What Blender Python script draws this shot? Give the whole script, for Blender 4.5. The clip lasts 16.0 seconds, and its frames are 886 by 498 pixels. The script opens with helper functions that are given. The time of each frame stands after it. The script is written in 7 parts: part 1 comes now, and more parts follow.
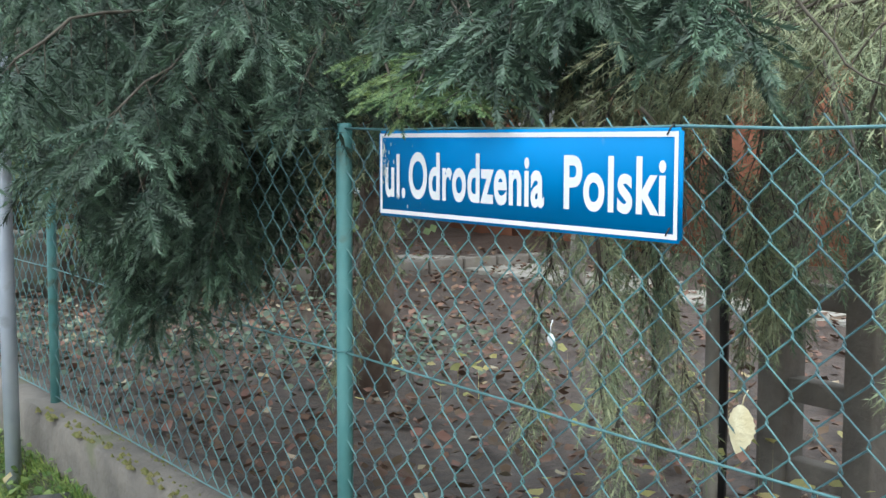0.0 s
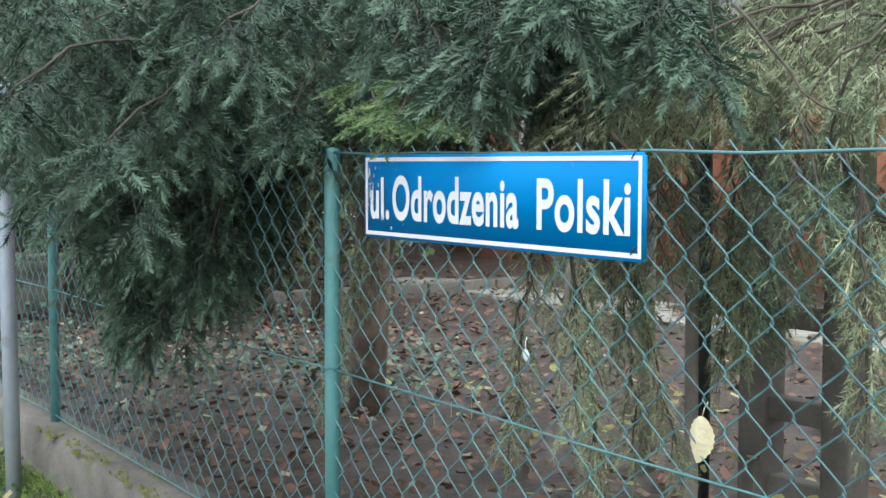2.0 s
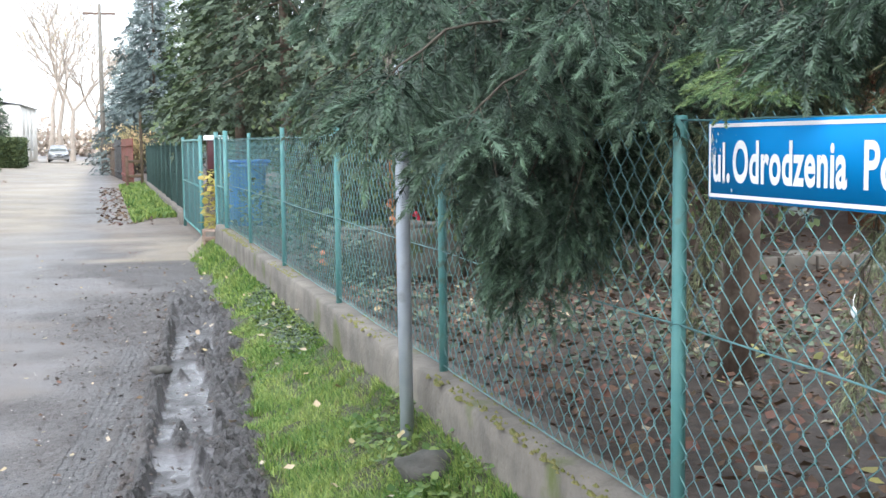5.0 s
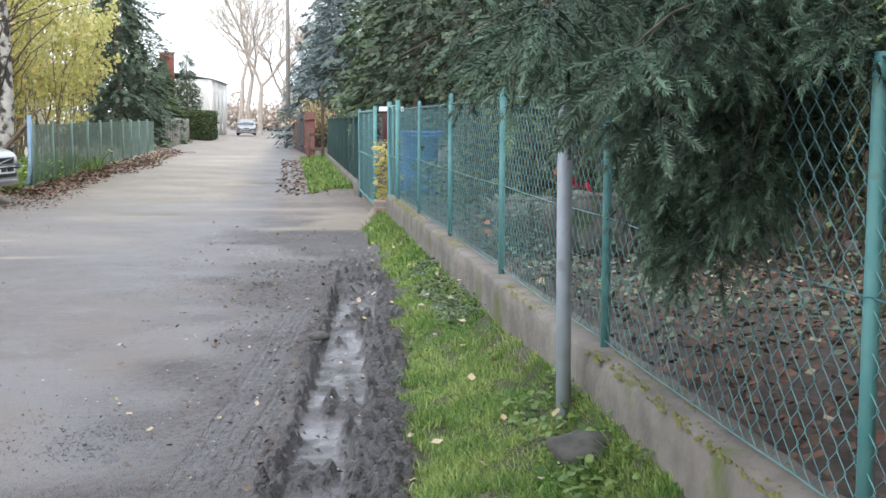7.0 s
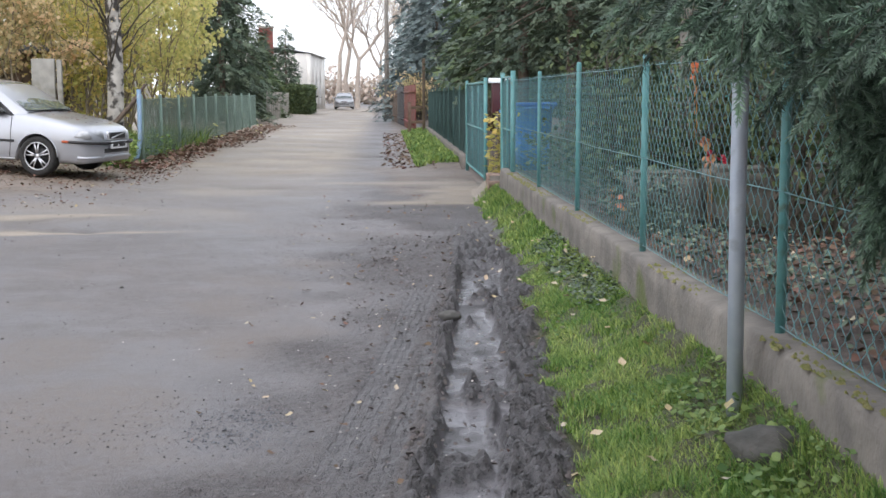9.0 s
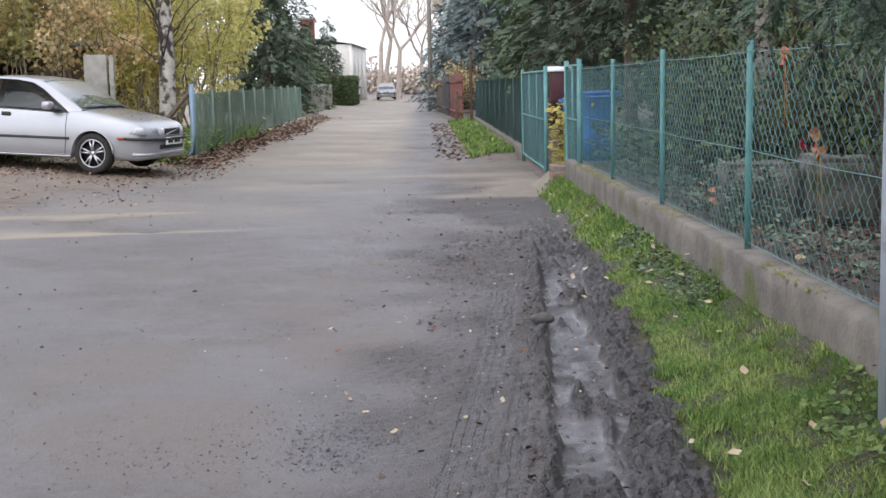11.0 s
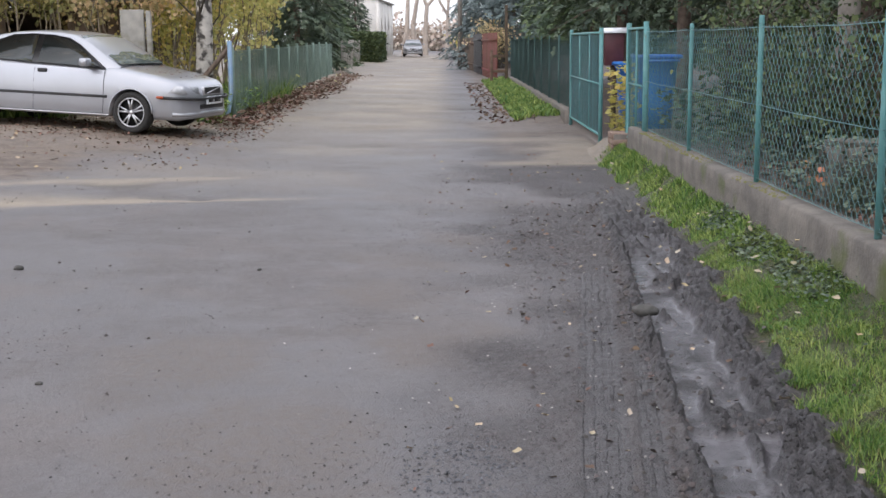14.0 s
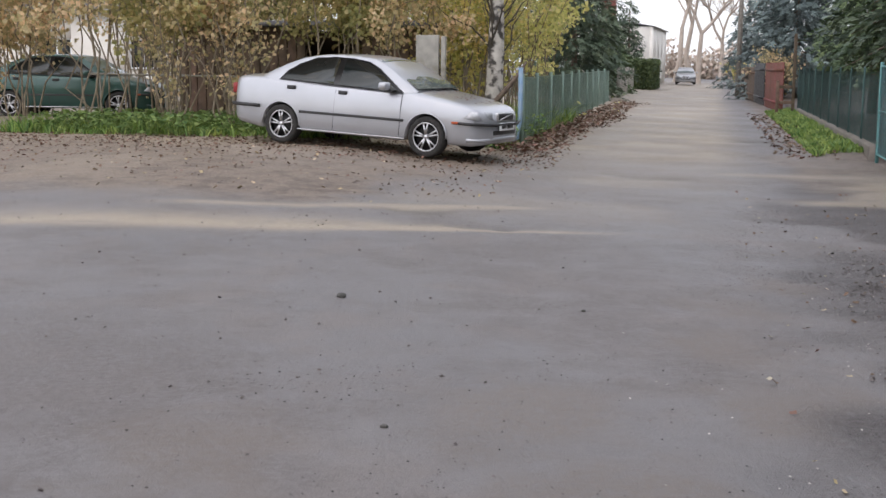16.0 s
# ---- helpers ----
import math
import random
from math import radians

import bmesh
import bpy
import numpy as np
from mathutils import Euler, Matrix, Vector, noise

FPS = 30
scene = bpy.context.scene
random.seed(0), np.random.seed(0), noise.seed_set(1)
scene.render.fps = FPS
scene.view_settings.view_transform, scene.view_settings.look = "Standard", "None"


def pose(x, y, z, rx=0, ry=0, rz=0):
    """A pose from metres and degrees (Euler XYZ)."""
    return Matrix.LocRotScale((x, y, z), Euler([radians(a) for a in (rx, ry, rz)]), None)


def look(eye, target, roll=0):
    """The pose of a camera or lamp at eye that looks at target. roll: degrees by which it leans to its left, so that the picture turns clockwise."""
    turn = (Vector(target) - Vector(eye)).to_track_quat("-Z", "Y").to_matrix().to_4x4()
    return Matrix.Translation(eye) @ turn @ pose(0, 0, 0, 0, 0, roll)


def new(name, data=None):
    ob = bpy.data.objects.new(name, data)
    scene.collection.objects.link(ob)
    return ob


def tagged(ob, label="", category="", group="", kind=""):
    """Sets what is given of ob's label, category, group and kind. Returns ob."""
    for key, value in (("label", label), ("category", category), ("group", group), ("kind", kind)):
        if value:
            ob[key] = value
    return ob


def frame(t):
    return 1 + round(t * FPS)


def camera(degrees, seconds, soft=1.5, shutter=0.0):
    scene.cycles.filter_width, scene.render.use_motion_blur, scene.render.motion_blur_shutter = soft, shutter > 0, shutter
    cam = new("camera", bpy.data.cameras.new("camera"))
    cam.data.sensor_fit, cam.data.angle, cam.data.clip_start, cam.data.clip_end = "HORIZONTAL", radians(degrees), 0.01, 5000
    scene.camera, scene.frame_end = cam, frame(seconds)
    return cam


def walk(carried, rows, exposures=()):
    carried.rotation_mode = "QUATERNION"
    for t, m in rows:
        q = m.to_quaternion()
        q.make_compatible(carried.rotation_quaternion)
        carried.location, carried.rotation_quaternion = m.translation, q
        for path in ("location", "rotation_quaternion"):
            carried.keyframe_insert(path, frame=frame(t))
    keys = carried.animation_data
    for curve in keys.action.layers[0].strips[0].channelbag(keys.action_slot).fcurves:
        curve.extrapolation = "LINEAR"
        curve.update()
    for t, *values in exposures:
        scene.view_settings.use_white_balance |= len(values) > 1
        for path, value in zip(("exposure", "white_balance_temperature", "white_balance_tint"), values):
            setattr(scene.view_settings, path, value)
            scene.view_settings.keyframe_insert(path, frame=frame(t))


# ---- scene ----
cam = camera(39.5, 16.0)
EXPOSURES = [(0.0, 1.62, 6050, 4), (3.5, 1.7, 6050, 4), (4.5, 1.92, 6100, 7), (7.5, 1.45, 6150, 10), (8.5, 1.3, 6200, 12), (11.0, 1.14, 6250, 14), (14.5, 0.98, 6280, 15), (16.0, 0.90, 6380, 15)]
PATH = [
    (0, (-1.467, -2.593, 1.547), (-0.35, -0.943, 1.373), 0.1),
    (0.5, (-1.455, -2.613, 1.543), (-0.379, -0.936, 1.38), 0.2),
    (1, (-1.454, -2.641, 1.542), (-0.392, -0.954, 1.377), 0.8),
    (1.5, (-1.442, -2.669, 1.542), (-0.385, -0.977, 1.396), 0.2),
    (2, (-1.479, -2.705, 1.546), (-0.368, -1.047, 1.411), 0.1),
    (2.5, (-1.537, -2.763, 1.539), (-0.433, -1.107, 1.342), 0.8),
    (3, (-1.556, -2.833, 1.555), (-0.489, -1.155, 1.344), 0.5),
    (3.5, (-1.52, -2.891, 1.556), (-0.558, -1.144, 1.406), 0.3),
    (4, (-1.493, -2.949, 1.576), (-0.714, -1.113, 1.434), -0.5),
    (4.5, (-1.487, -3.005, 1.559), (-0.852, -1.115, 1.401), -0.8),
    (7, (-1.307, -2.638, 1.432), (-1.064, -0.663, 1.226), 0.2),
    (7.5, (-1.414, -2.608, 1.45), (-1.228, -0.628, 1.242), -0.3),
    (8.5, (-1.495, -2.409, 1.414), (-1.384, -0.428, 1.167), 0.1),
    (10.8, (-1.775, -1.939, 1.437), (-1.743, 0.045, 1.185), -1.5),
    (11, (-1.805, -1.916, 1.44), (-1.781, 0.066, 1.174), -1.2),
    (11.5, (-1.864, -1.796, 1.429), (-1.895, 0.183, 1.137), -2.0),
    (12, (-1.916, -1.686, 1.456), (-1.975, 0.289, 1.148), -2.1),
    (12.5, (-1.948, -1.606, 1.455), (-2.054, 0.363, 1.121), -2.2),
    (13, (-2.043, -1.487, 1.467), (-2.108, 0.481, 1.118), -0.7),
    (13.5, (-2.136, -1.38, 1.478), (-2.178, 0.588, 1.126), -1.6),
    (14, (-2.208, -1.302, 1.507), (-2.217, 0.67, 1.173), -0.5),
    (14.5, (-2.284, -1.17, 1.515), (-2.351, 0.812, 1.25), -1.3),
    (15, (-2.356, -1.082, 1.535), (-2.51, 0.893, 1.263), -1.4),
    (15.5, (-2.457, -0.991, 1.541), (-2.713, 0.971, 1.251), 0.0),
    (16, (-2.702, -0.938, 1.542), (-3.122, 0.995, 1.248), 0.5),
]
walk(cam, [(t, look(e, k, r)) for t, e, k, r in PATH], EXPOSURES)

# ---- light: hazy autumn daylight ----
SUN_EL, SUN_AZ = 48.0, 205.0      # height and compass angle (from +y, clockwise) of the soft sun
world = bpy.data.worlds.new("World")
scene.world = world
world.use_nodes = True
wn = world.node_tree
sky = wn.nodes.new("ShaderNodeTexSky")
sky.sky_type = 'NISHITA'
sky.sun_disc = False
sky.sun_elevation, sky.sun_rotation = radians(SUN_EL), radians(SUN_AZ)
sky.air_density, sky.dust_density, sky.ozone_density = 1.0, 2.0, 1.0
cloud = wn.nodes.new("ShaderNodeMix")      # an even white cloud cover in front of the clear sky
cloud.data_type = 'RGBA'
cloud.inputs["Factor"].default_value = 0.85
cloud.inputs[7].default_value = (4.5, 4.65, 4.8, 1)
wn.links.new(sky.outputs[0], cloud.inputs[6])
wn.links.new(cloud.outputs[2], wn.nodes["Background"].inputs[0])
wn.nodes["Background"].inputs[1].default_value = 0.15
sun_data = bpy.data.lights.new("sun", 'SUN')
sun_data.energy, sun_data.angle, sun_data.color = 0.8, radians(110), (1.0, 0.96, 0.9)
sun = new("sun", sun_data)
sa, se = radians(SUN_AZ), radians(SUN_EL)
sun.matrix_world = look((0, 0, 30), (-math.sin(sa) * math.cos(se) * 10, -math.cos(sa) * math.cos(se) * 10, 30 - math.sin(se) * 10))

# ---- helpers for meshes ----
rng = np.random.default_rng(7)


def smooth(v):
    v = np.clip(v, 0, 1)
    return v * v * (3 - 2 * v)


def vnoise(x, y, f, seed=0):
    """Smooth value noise in -1..1."""
    x, y = np.asarray(x, float) * f + seed * 17.3, np.asarray(y, float) * f + seed * 9.7
    xi, yi = np.floor(x), np.floor(y)
    u, v = smooth(x - xi), smooth(y - yi)

    def hsh(a, b):
        n = np.sin(a * 127.1 + b * 311.7 + seed * 74.7) * 43758.5453
        return (n - np.floor(n)) * 2 - 1
    a, b = hsh(xi, yi), hsh(xi + 1, yi)
    c, d = hsh(xi, yi + 1), hsh(xi + 1, yi + 1)
    return (a * (1 - u) + b * u) * (1 - v) + (c * (1 - u) + d * u) * v


class Geo:
    """Gathers vertices and faces for one mesh."""

    def __init__(self):
        self.v, self.f, self.n = [], [], 0

    def add(self, v, *faces):
        v = np.asarray(v, float).reshape(-1, 3)
        for f in faces:
            if len(f):
                self.f.append(np.asarray(f, int) + self.n)
        self.v.append(v)
        self.n += len(v)
        return self

    def scatter(self, tv, tf, mats, offs):
        tv, tf = np.asarray(tv, float), np.asarray(tf, int)
        n, k = len(offs), len(tv)
        v = np.einsum('nij,kj->nki', mats, tv) + np.asarray(offs)[:, None, :]
        f = (tf[None] + (np.arange(n) * k)[:, None, None]).reshape(-1, tf.shape[1])
        return self.add(v.reshape(-1, 3), f)

    def tube(self, pts, r, n=6, cap=True):
        pts = np.asarray(pts, float)
        r = np.broadcast_to(np.asarray(r, float), (len(pts),))
        t = np.gradient(pts, axis=0)
        t /= np.linalg.norm(t, axis=1)[:, None] + 1e-9
        ref = np.eye(3)[np.argmin(np.abs(t).max(0))][None]
        a = np.cross(t, ref)
        a /= np.linalg.norm(a, axis=1)[:, None] + 1e-9
        b = np.cross(t, a)
        ang = np.arange(n) * 2 * math.pi / n
        v = pts[:, None] + r[:, None, None] * (np.cos(ang)[None, :, None] * a[:, None] + np.sin(ang)[None, :, None] * b[:, None])
        i = np.arange(len(pts) - 1)[:, None] * n
        j = np.arange(n)[None]
        k = (np.arange(n)[None] + 1) % n
        q = np.stack([i + j, i + k, i + n + k, i + n + j], -1).reshape(-1, 4)
        faces = [q]
        if cap:
            faces.append(np.array([list(range(n))[::-1]]))
            faces.append(np.array([list(range(n))]) + (len(pts) - 1) * n)
        return self.add(v.reshape(-1, 3), *faces)

    def box(self, x0, x1, y0, y1, z0, z1, bevel=0.0):
        b = bevel
        if b <= 0:
            v = [(x, y, z) for z in (z0, z1) for x, y in ((x0, y0), (x1, y0), (x1, y1), (x0, y1))]
            return self.add(v, [(3, 2, 1, 0), (4, 5, 6, 7), (0, 1, 5, 4), (1, 2, 6, 5), (2, 3, 7, 6), (3, 0, 4, 7)])
        bm = bmesh.new()
        bmesh.ops.create_cube(bm, size=1, matrix=Matrix.Translation(((x0 + x1) / 2, (y0 + y1) / 2, (z0 + z1) / 2)) @ Matrix.Diagonal((x1 - x0, y1 - y0, z1 - z0, 1)))
        bmesh.ops.bevel(bm, geom=bm.edges[:], offset=b, segments=2, affect='EDGES', profile=0.5)
        return self.bm(bm)

    def bm(self, bm):
        bm.verts.index_update()
        v = [tuple(p.co) for p in bm.verts]
        tri, quad, more = [], [], []
        for f in bm.faces:
            ix = [p.index for p in f.verts]
            (tri if len(ix) == 3 else quad if len(ix) == 4 else more).append(ix)
        bm.free()
        return self.add(v, tri, quad, *[[m] for m in more])

    def mesh(self, name, mat=None, smooth_faces=False):
        me = bpy.data.meshes.new(name)
        v = np.concatenate(self.v)
        me.vertices.add(len(v))
        me.vertices.foreach_set("co", v.astype(np.float32).ravel())
        counts = np.concatenate([np.full(len(f), f.shape[1]) for f in self.f])
        loops = np.concatenate([f.ravel() for f in self.f])
        me.loops.add(len(loops))
        me.loops.foreach_set("vertex_index", loops.astype(np.int32))
        me.polygons.add(len(counts))
        me.polygons.foreach_set("loop_start", (np.cumsum(counts) - counts).astype(np.int32))
        me.update(calc_edges=True)
        me.validate()
        if smooth_faces:
            me.polygons.foreach_set("use_smooth", np.ones(len(counts), bool))
        if mat:
            me.materials.append(mat)
        return me


def thing(name, at=(0, 0, 0), rz=0.0, label="", category="", group="", kind=""):
    ob = new(name)
    ob.empty_display_size = 0.1
    ob.matrix_basis = pose(*at, 0, 0, rz)
    return tagged(ob, label, category, group, kind)


def part(name, geo, mat, parent, label="", smooth_faces=False):
    me = geo if isinstance(geo, bpy.types.Mesh) else geo.mesh(name, mat, smooth_faces)
    ob = new(name, me)
    ob.parent = parent
    return tagged(ob, label)


def single(name, geo, mat, label="", category="", group="", kind="", smooth_faces=False):
    return tagged(new(name, geo.mesh(name, mat, smooth_faces)), label, category, group, kind)


def unit(v):
    v = np.asarray(v, float)
    return v / (np.linalg.norm(v, axis=-1, keepdims=True) + 1e-9)


def frames(ydir, up):
    """Rotation matrices with columns x, y, z for directions ydir and rough normals up."""
    y = unit(ydir)
    x = unit(np.cross(y, up))
    z = np.cross(x, y)
    return np.stack([x, y, z], -1)


def bend(a, b, sag=0.0, n=8, wig=0.0):
    """A curve from a to b that sags in the middle."""
    t = np.linspace(0, 1, n)[:, None]
    p = np.asarray(a) * (1 - t) + np.asarray(b) * t
    p[:, 2] -= sag * 4 * (t * (1 - t))[:, 0]
    if wig:
        p[1:-1] += rng.normal(0, wig, (n - 2, 3))
    return p


# ---- materials ----
def material(name, color, rough=0.7, color2=None, scale=8.0, metal=0.0, bump=0.0, bump_scale=40.0, island=0.0, objvar=0.0,
             spec=0.5, detail=6.0, coat=0.0, trans=0.0, stain=None, stain_scale=1.5, stain_cover=0.5, thin=0.0):
    m = bpy.data.materials.new(name)
    m.use_nodes = True
    nt = m.node_tree
    bs = nt.nodes["Principled BSDF"]
    bs.inputs["Roughness"].default_value = rough
    bs.inputs["Metallic"].default_value = metal
    bs.inputs["Specular IOR Level"].default_value = spec
    bs.inputs["Coat Weight"].default_value = coat
    geo = nt.nodes.new("ShaderNodeNewGeometry")
    pos = geo.outputs["Position"]

    def noise_tex(sc, det=detail):
        t = nt.nodes.new("ShaderNodeTexNoise")
        t.inputs["Scale"].default_value, t.inputs["Detail"].default_value = sc, det
        nt.links.new(pos, t.inputs["Vector"])
        return t.outputs["Fac"]

    def mixed(fac, a, b, lo=0.35, hi=0.65):
        r = nt.nodes.new("ShaderNodeMapRange")
        r.inputs[1].default_value, r.inputs[2].default_value = lo, hi
        nt.links.new(fac, r.inputs[0])
        mx = nt.nodes.new("ShaderNodeMix")
        mx.data_type = 'RGBA'
        nt.links.new(r.outputs[0], mx.inputs["Factor"])
        for s, v in ((mx.inputs[6], a), (mx.inputs[7], b)):
            if isinstance(v, (tuple, list)):
                s.default_value = (*v, 1)
            else:
                nt.links.new(v, s)
        return mx.outputs[2]
    col = mixed(noise_tex(scale), color, color2 or tuple(c * 0.75 for c in color))
    if stain:
        col = mixed(noise_tex(stain_scale, 8.0), col, stain, 1 - stain_cover, 1 - stain_cover + 0.12)
    for k, src in ((island, geo.outputs["Random Per Island"]), (objvar, None)):
        if k:
            if src is None:
                src = nt.nodes.new("ShaderNodeObjectInfo").outputs["Random"]
            hs = nt.nodes.new("ShaderNodeHueSaturation")
            r = nt.nodes.new("ShaderNodeMapRange")
            r.inputs[3].default_value, r.inputs[4].default_value = 1 - k, 1 + k
            nt.links.new(src, r.inputs[0])
            nt.links.new(r.outputs[0], hs.inputs["Value"])
            r2 = nt.nodes.new("ShaderNodeMapRange")
            r2.inputs[3].default_value, r2.inputs[4].default_value = 0.5 + k * 0.07, 0.5 - k * 0.07
            nt.links.new(src, r2.inputs[0])
            nt.links.new(r2.outputs[0], hs.inputs["Hue"])
            nt.links.new(col, hs.inputs["Color"])
            col = hs.outputs[0]
    nt.links.new(col, bs.inputs["Base Color"])
    if bump:
        bp = nt.nodes.new("ShaderNodeBump")
        bp.inputs["Strength"].default_value, bp.inputs["Distance"].default_value = min(1.0, bump), 0.01
        nt.links.new(noise_tex(bump_scale, 8.0), bp.inputs["Height"])
        nt.links.new(bp.outputs[0], bs.inputs["Normal"])
    if thin:
        tl = nt.nodes.new("ShaderNodeBsdfTranslucent")
        nt.links.new(col, tl.inputs["Color"])
        ms = nt.nodes.new("ShaderNodeMixShader")
        ms.inputs[0].default_value = thin
        nt.links.new(bs.outputs[0], ms.inputs[1])
        nt.links.new(tl.outputs[0], ms.inputs[2])
        nt.links.new(ms.outputs[0], nt.nodes["Material Output"].inputs["Surface"])
    if trans:
        bs.inputs["Transmission Weight"].default_value = trans
    return m


def shaded_needle_material(name, old, young):
    """Needles darken towards the shoot's base to paint in inner shade; new growth at the end is paler."""
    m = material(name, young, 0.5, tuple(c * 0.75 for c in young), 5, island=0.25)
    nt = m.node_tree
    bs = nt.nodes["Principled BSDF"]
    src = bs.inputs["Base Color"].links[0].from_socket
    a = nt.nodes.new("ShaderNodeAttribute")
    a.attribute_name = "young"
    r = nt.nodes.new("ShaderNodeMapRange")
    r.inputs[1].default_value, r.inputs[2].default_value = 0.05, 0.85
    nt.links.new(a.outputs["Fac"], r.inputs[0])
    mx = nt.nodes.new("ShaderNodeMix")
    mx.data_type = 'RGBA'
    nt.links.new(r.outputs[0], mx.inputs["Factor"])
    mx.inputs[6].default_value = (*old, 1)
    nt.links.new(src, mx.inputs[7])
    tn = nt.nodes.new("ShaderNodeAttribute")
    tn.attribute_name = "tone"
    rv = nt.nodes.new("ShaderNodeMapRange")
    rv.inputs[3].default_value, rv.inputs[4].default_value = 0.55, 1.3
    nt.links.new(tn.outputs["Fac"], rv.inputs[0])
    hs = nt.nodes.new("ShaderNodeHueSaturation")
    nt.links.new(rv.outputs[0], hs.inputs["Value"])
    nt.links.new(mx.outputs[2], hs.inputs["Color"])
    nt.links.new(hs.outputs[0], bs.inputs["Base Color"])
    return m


M_needle = shaded_needle_material("spruce needles", (0.022, 0.048, 0.031), (0.108, 0.176, 0.116))
M_green2 = material("inner conifer needles", (0.095, 0.150, 0.088), 0.6, (0.16, 0.21, 0.125), 4, island=0.5)
M_tip = material("young spruce needles", (0.11, 0.19, 0.075), 0.55, (0.17, 0.24, 0.085), 6, island=0.4)
M_dry = material("sparse dry needles", (0.190, 0.240, 0.135), 0.6, (0.290, 0.310, 0.180), 4, island=0.4)
M_twig = material("twig bark", (0.055, 0.045, 0.032), 0.85, (0.10, 0.085, 0.065), 30)
M_bark = material("brown bark", (0.10, 0.07, 0.055), 0.9, (0.17, 0.13, 0.10), 14, bump=0.9, bump_scale=35)
M_greybark = material("grey bark", (0.16, 0.14, 0.12), 0.9, (0.25, 0.23, 0.2), 10, bump=0.9, bump_scale=25)
M_birch = material("birch bark", (0.55, 0.52, 0.47), 0.8, (0.40, 0.37, 0.33), 5, bump=0.5, bump_scale=20, stain=(0.05, 0.045, 0.04), stain_scale=6, stain_cover=0.56)
M_pvc = material("teal plastic-coated wire", (0.075, 0.175, 0.185), 0.45, (0.11, 0.225, 0.24), 20, island=0.25)
M_post = material("teal painted steel", (0.082, 0.240, 0.243), 0.5, (0.125, 0.290, 0.288), 9, bump=0.15, bump_scale=60, stain=(0.10, 0.16, 0.13), stain_scale=12, stain_cover=0.4)
M_galv = material("grey painted steel pole", (0.36, 0.40, 0.47), 0.45, (0.42, 0.46, 0.52), 12, metal=0.2, bump=0.1, stain=(0.27, 0.29, 0.31), stain_scale=9, stain_cover=0.4)
M_conc = material("weathered concrete", (0.205, 0.183, 0.158), 0.92, (0.128, 0.115, 0.102), 5, bump=0.8, bump_scale=30, stain=(0.10, 0.115, 0.04), stain_scale=2.2, stain_cover=0.40)
M_conc2 = material("pale concrete", (0.36, 0.34, 0.30), 0.9, (0.27, 0.26, 0.23), 6, bump=0.6, bump_scale=30, stain=(0.2, 0.18, 0.13), stain_scale=3, stain_cover=0.4)
M_moss = material("moss", (0.12, 0.13, 0.03), 0.95, (0.20, 0.18, 0.07), 30, bump=1, bump_scale=90)
M_blue = material("blue enamel", (0.003, 0.235, 0.60), 0.6, (0.003, 0.220, 0.57), 6, spec=0.25, stain=(0.12, 0.28, 0.50), stain_scale=14, stain_cover=0.28)
M_white = material("white enamel", (0.78, 0.80, 0.82), 0.4, (0.72, 0.74, 0.76), 12)
M_grass = material("grass", (0.130, 0.245, 0.050), 0.6, (0.275, 0.365, 0.11), 3, island=0.5, thin=0.35)
M_drygrass = material("dry grass", (0.34, 0.32, 0.14), 0.7, (0.26, 0.22, 0.10), 6, island=0.4, thin=0.3)
M_clover = material("clover", (0.075, 0.17, 0.035), 0.6, (0.13, 0.24, 0.07), 5, island=0.4, thin=0.3)
M_weed = material("weeds", (0.11, 0.19, 0.05), 0.6, (0.20, 0.28, 0.09), 6, island=0.35, thin=0.3)
M_ivy = material("dusty ground ivy", (0.075, 0.11, 0.065), 0.7, (0.13, 0.165, 0.115), 8, island=0.4)
M_leaf = material("fallen leaves", (0.105, 0.062, 0.041), 0.75, (0.185, 0.112, 0.072), 2.5, island=0.38)
M_leafpale = material("pale fallen leaves", (0.40, 0.35, 0.27), 0.7, (0.40, 0.31, 0.17), 3.0, island=0.3)
M_yellow = material("yellow leaves", (0.62, 0.54, 0.17), 0.6, (0.50, 0.46, 0.14), 1.2, island=0.4, thin=0.45)
M_autumn = material("autumn leaves", (0.72, 0.59, 0.36), 0.65, (0.60, 0.51, 0.28), 1.0, island=0.4, thin=0.6)
M_olive = material("olive leaves", (0.36, 0.36, 0.14), 0.6, (0.50, 0.44, 0.20), 1.0, island=0.4, thin=0.55)
M_lime = material("lime leaves", (0.62, 0.61, 0.22), 0.6, (0.72, 0.67, 0.32), 0.9, island=0.3, thin=0.6)
# distance haze is painted into this lightened twig colour
M_hazewood = material("brown distant twigs paled by haze", (0.46, 0.38, 0.32), 0.9, (0.56, 0.48, 0.40), 0.4, island=0.25)
M_postfar = material("dull green painted steel", (0.045, 0.11, 0.105), 0.6, (0.07, 0.14, 0.135), 5)
M_wirefar = material("dull green wire", (0.05, 0.10, 0.095), 0.6, (0.075, 0.13, 0.12), 8, island=0.2)
M_far = material("dark conifer foliage", (0.048, 0.078, 0.050), 0.7, (0.092, 0.125, 0.075), 1.2, island=0.5)
M_bluefar = material("blue-green conifer foliage", (0.115, 0.155, 0.155), 0.7, (0.16, 0.20, 0.195), 1.0, island=0.4)
M_thuja = material("thuja foliage", (0.055, 0.095, 0.040), 0.7, (0.10, 0.15, 0.06), 1.5, island=0.5)
M_hedge = material("clipped hedge", (0.05, 0.08, 0.03), 0.8, (0.08, 0.11, 0.04), 6, island=0.5)
M_paint = material("silver car paint", (0.41, 0.42, 0.45), 0.3, (0.385, 0.395, 0.42), 2, metal=0.55, coat=0.6)
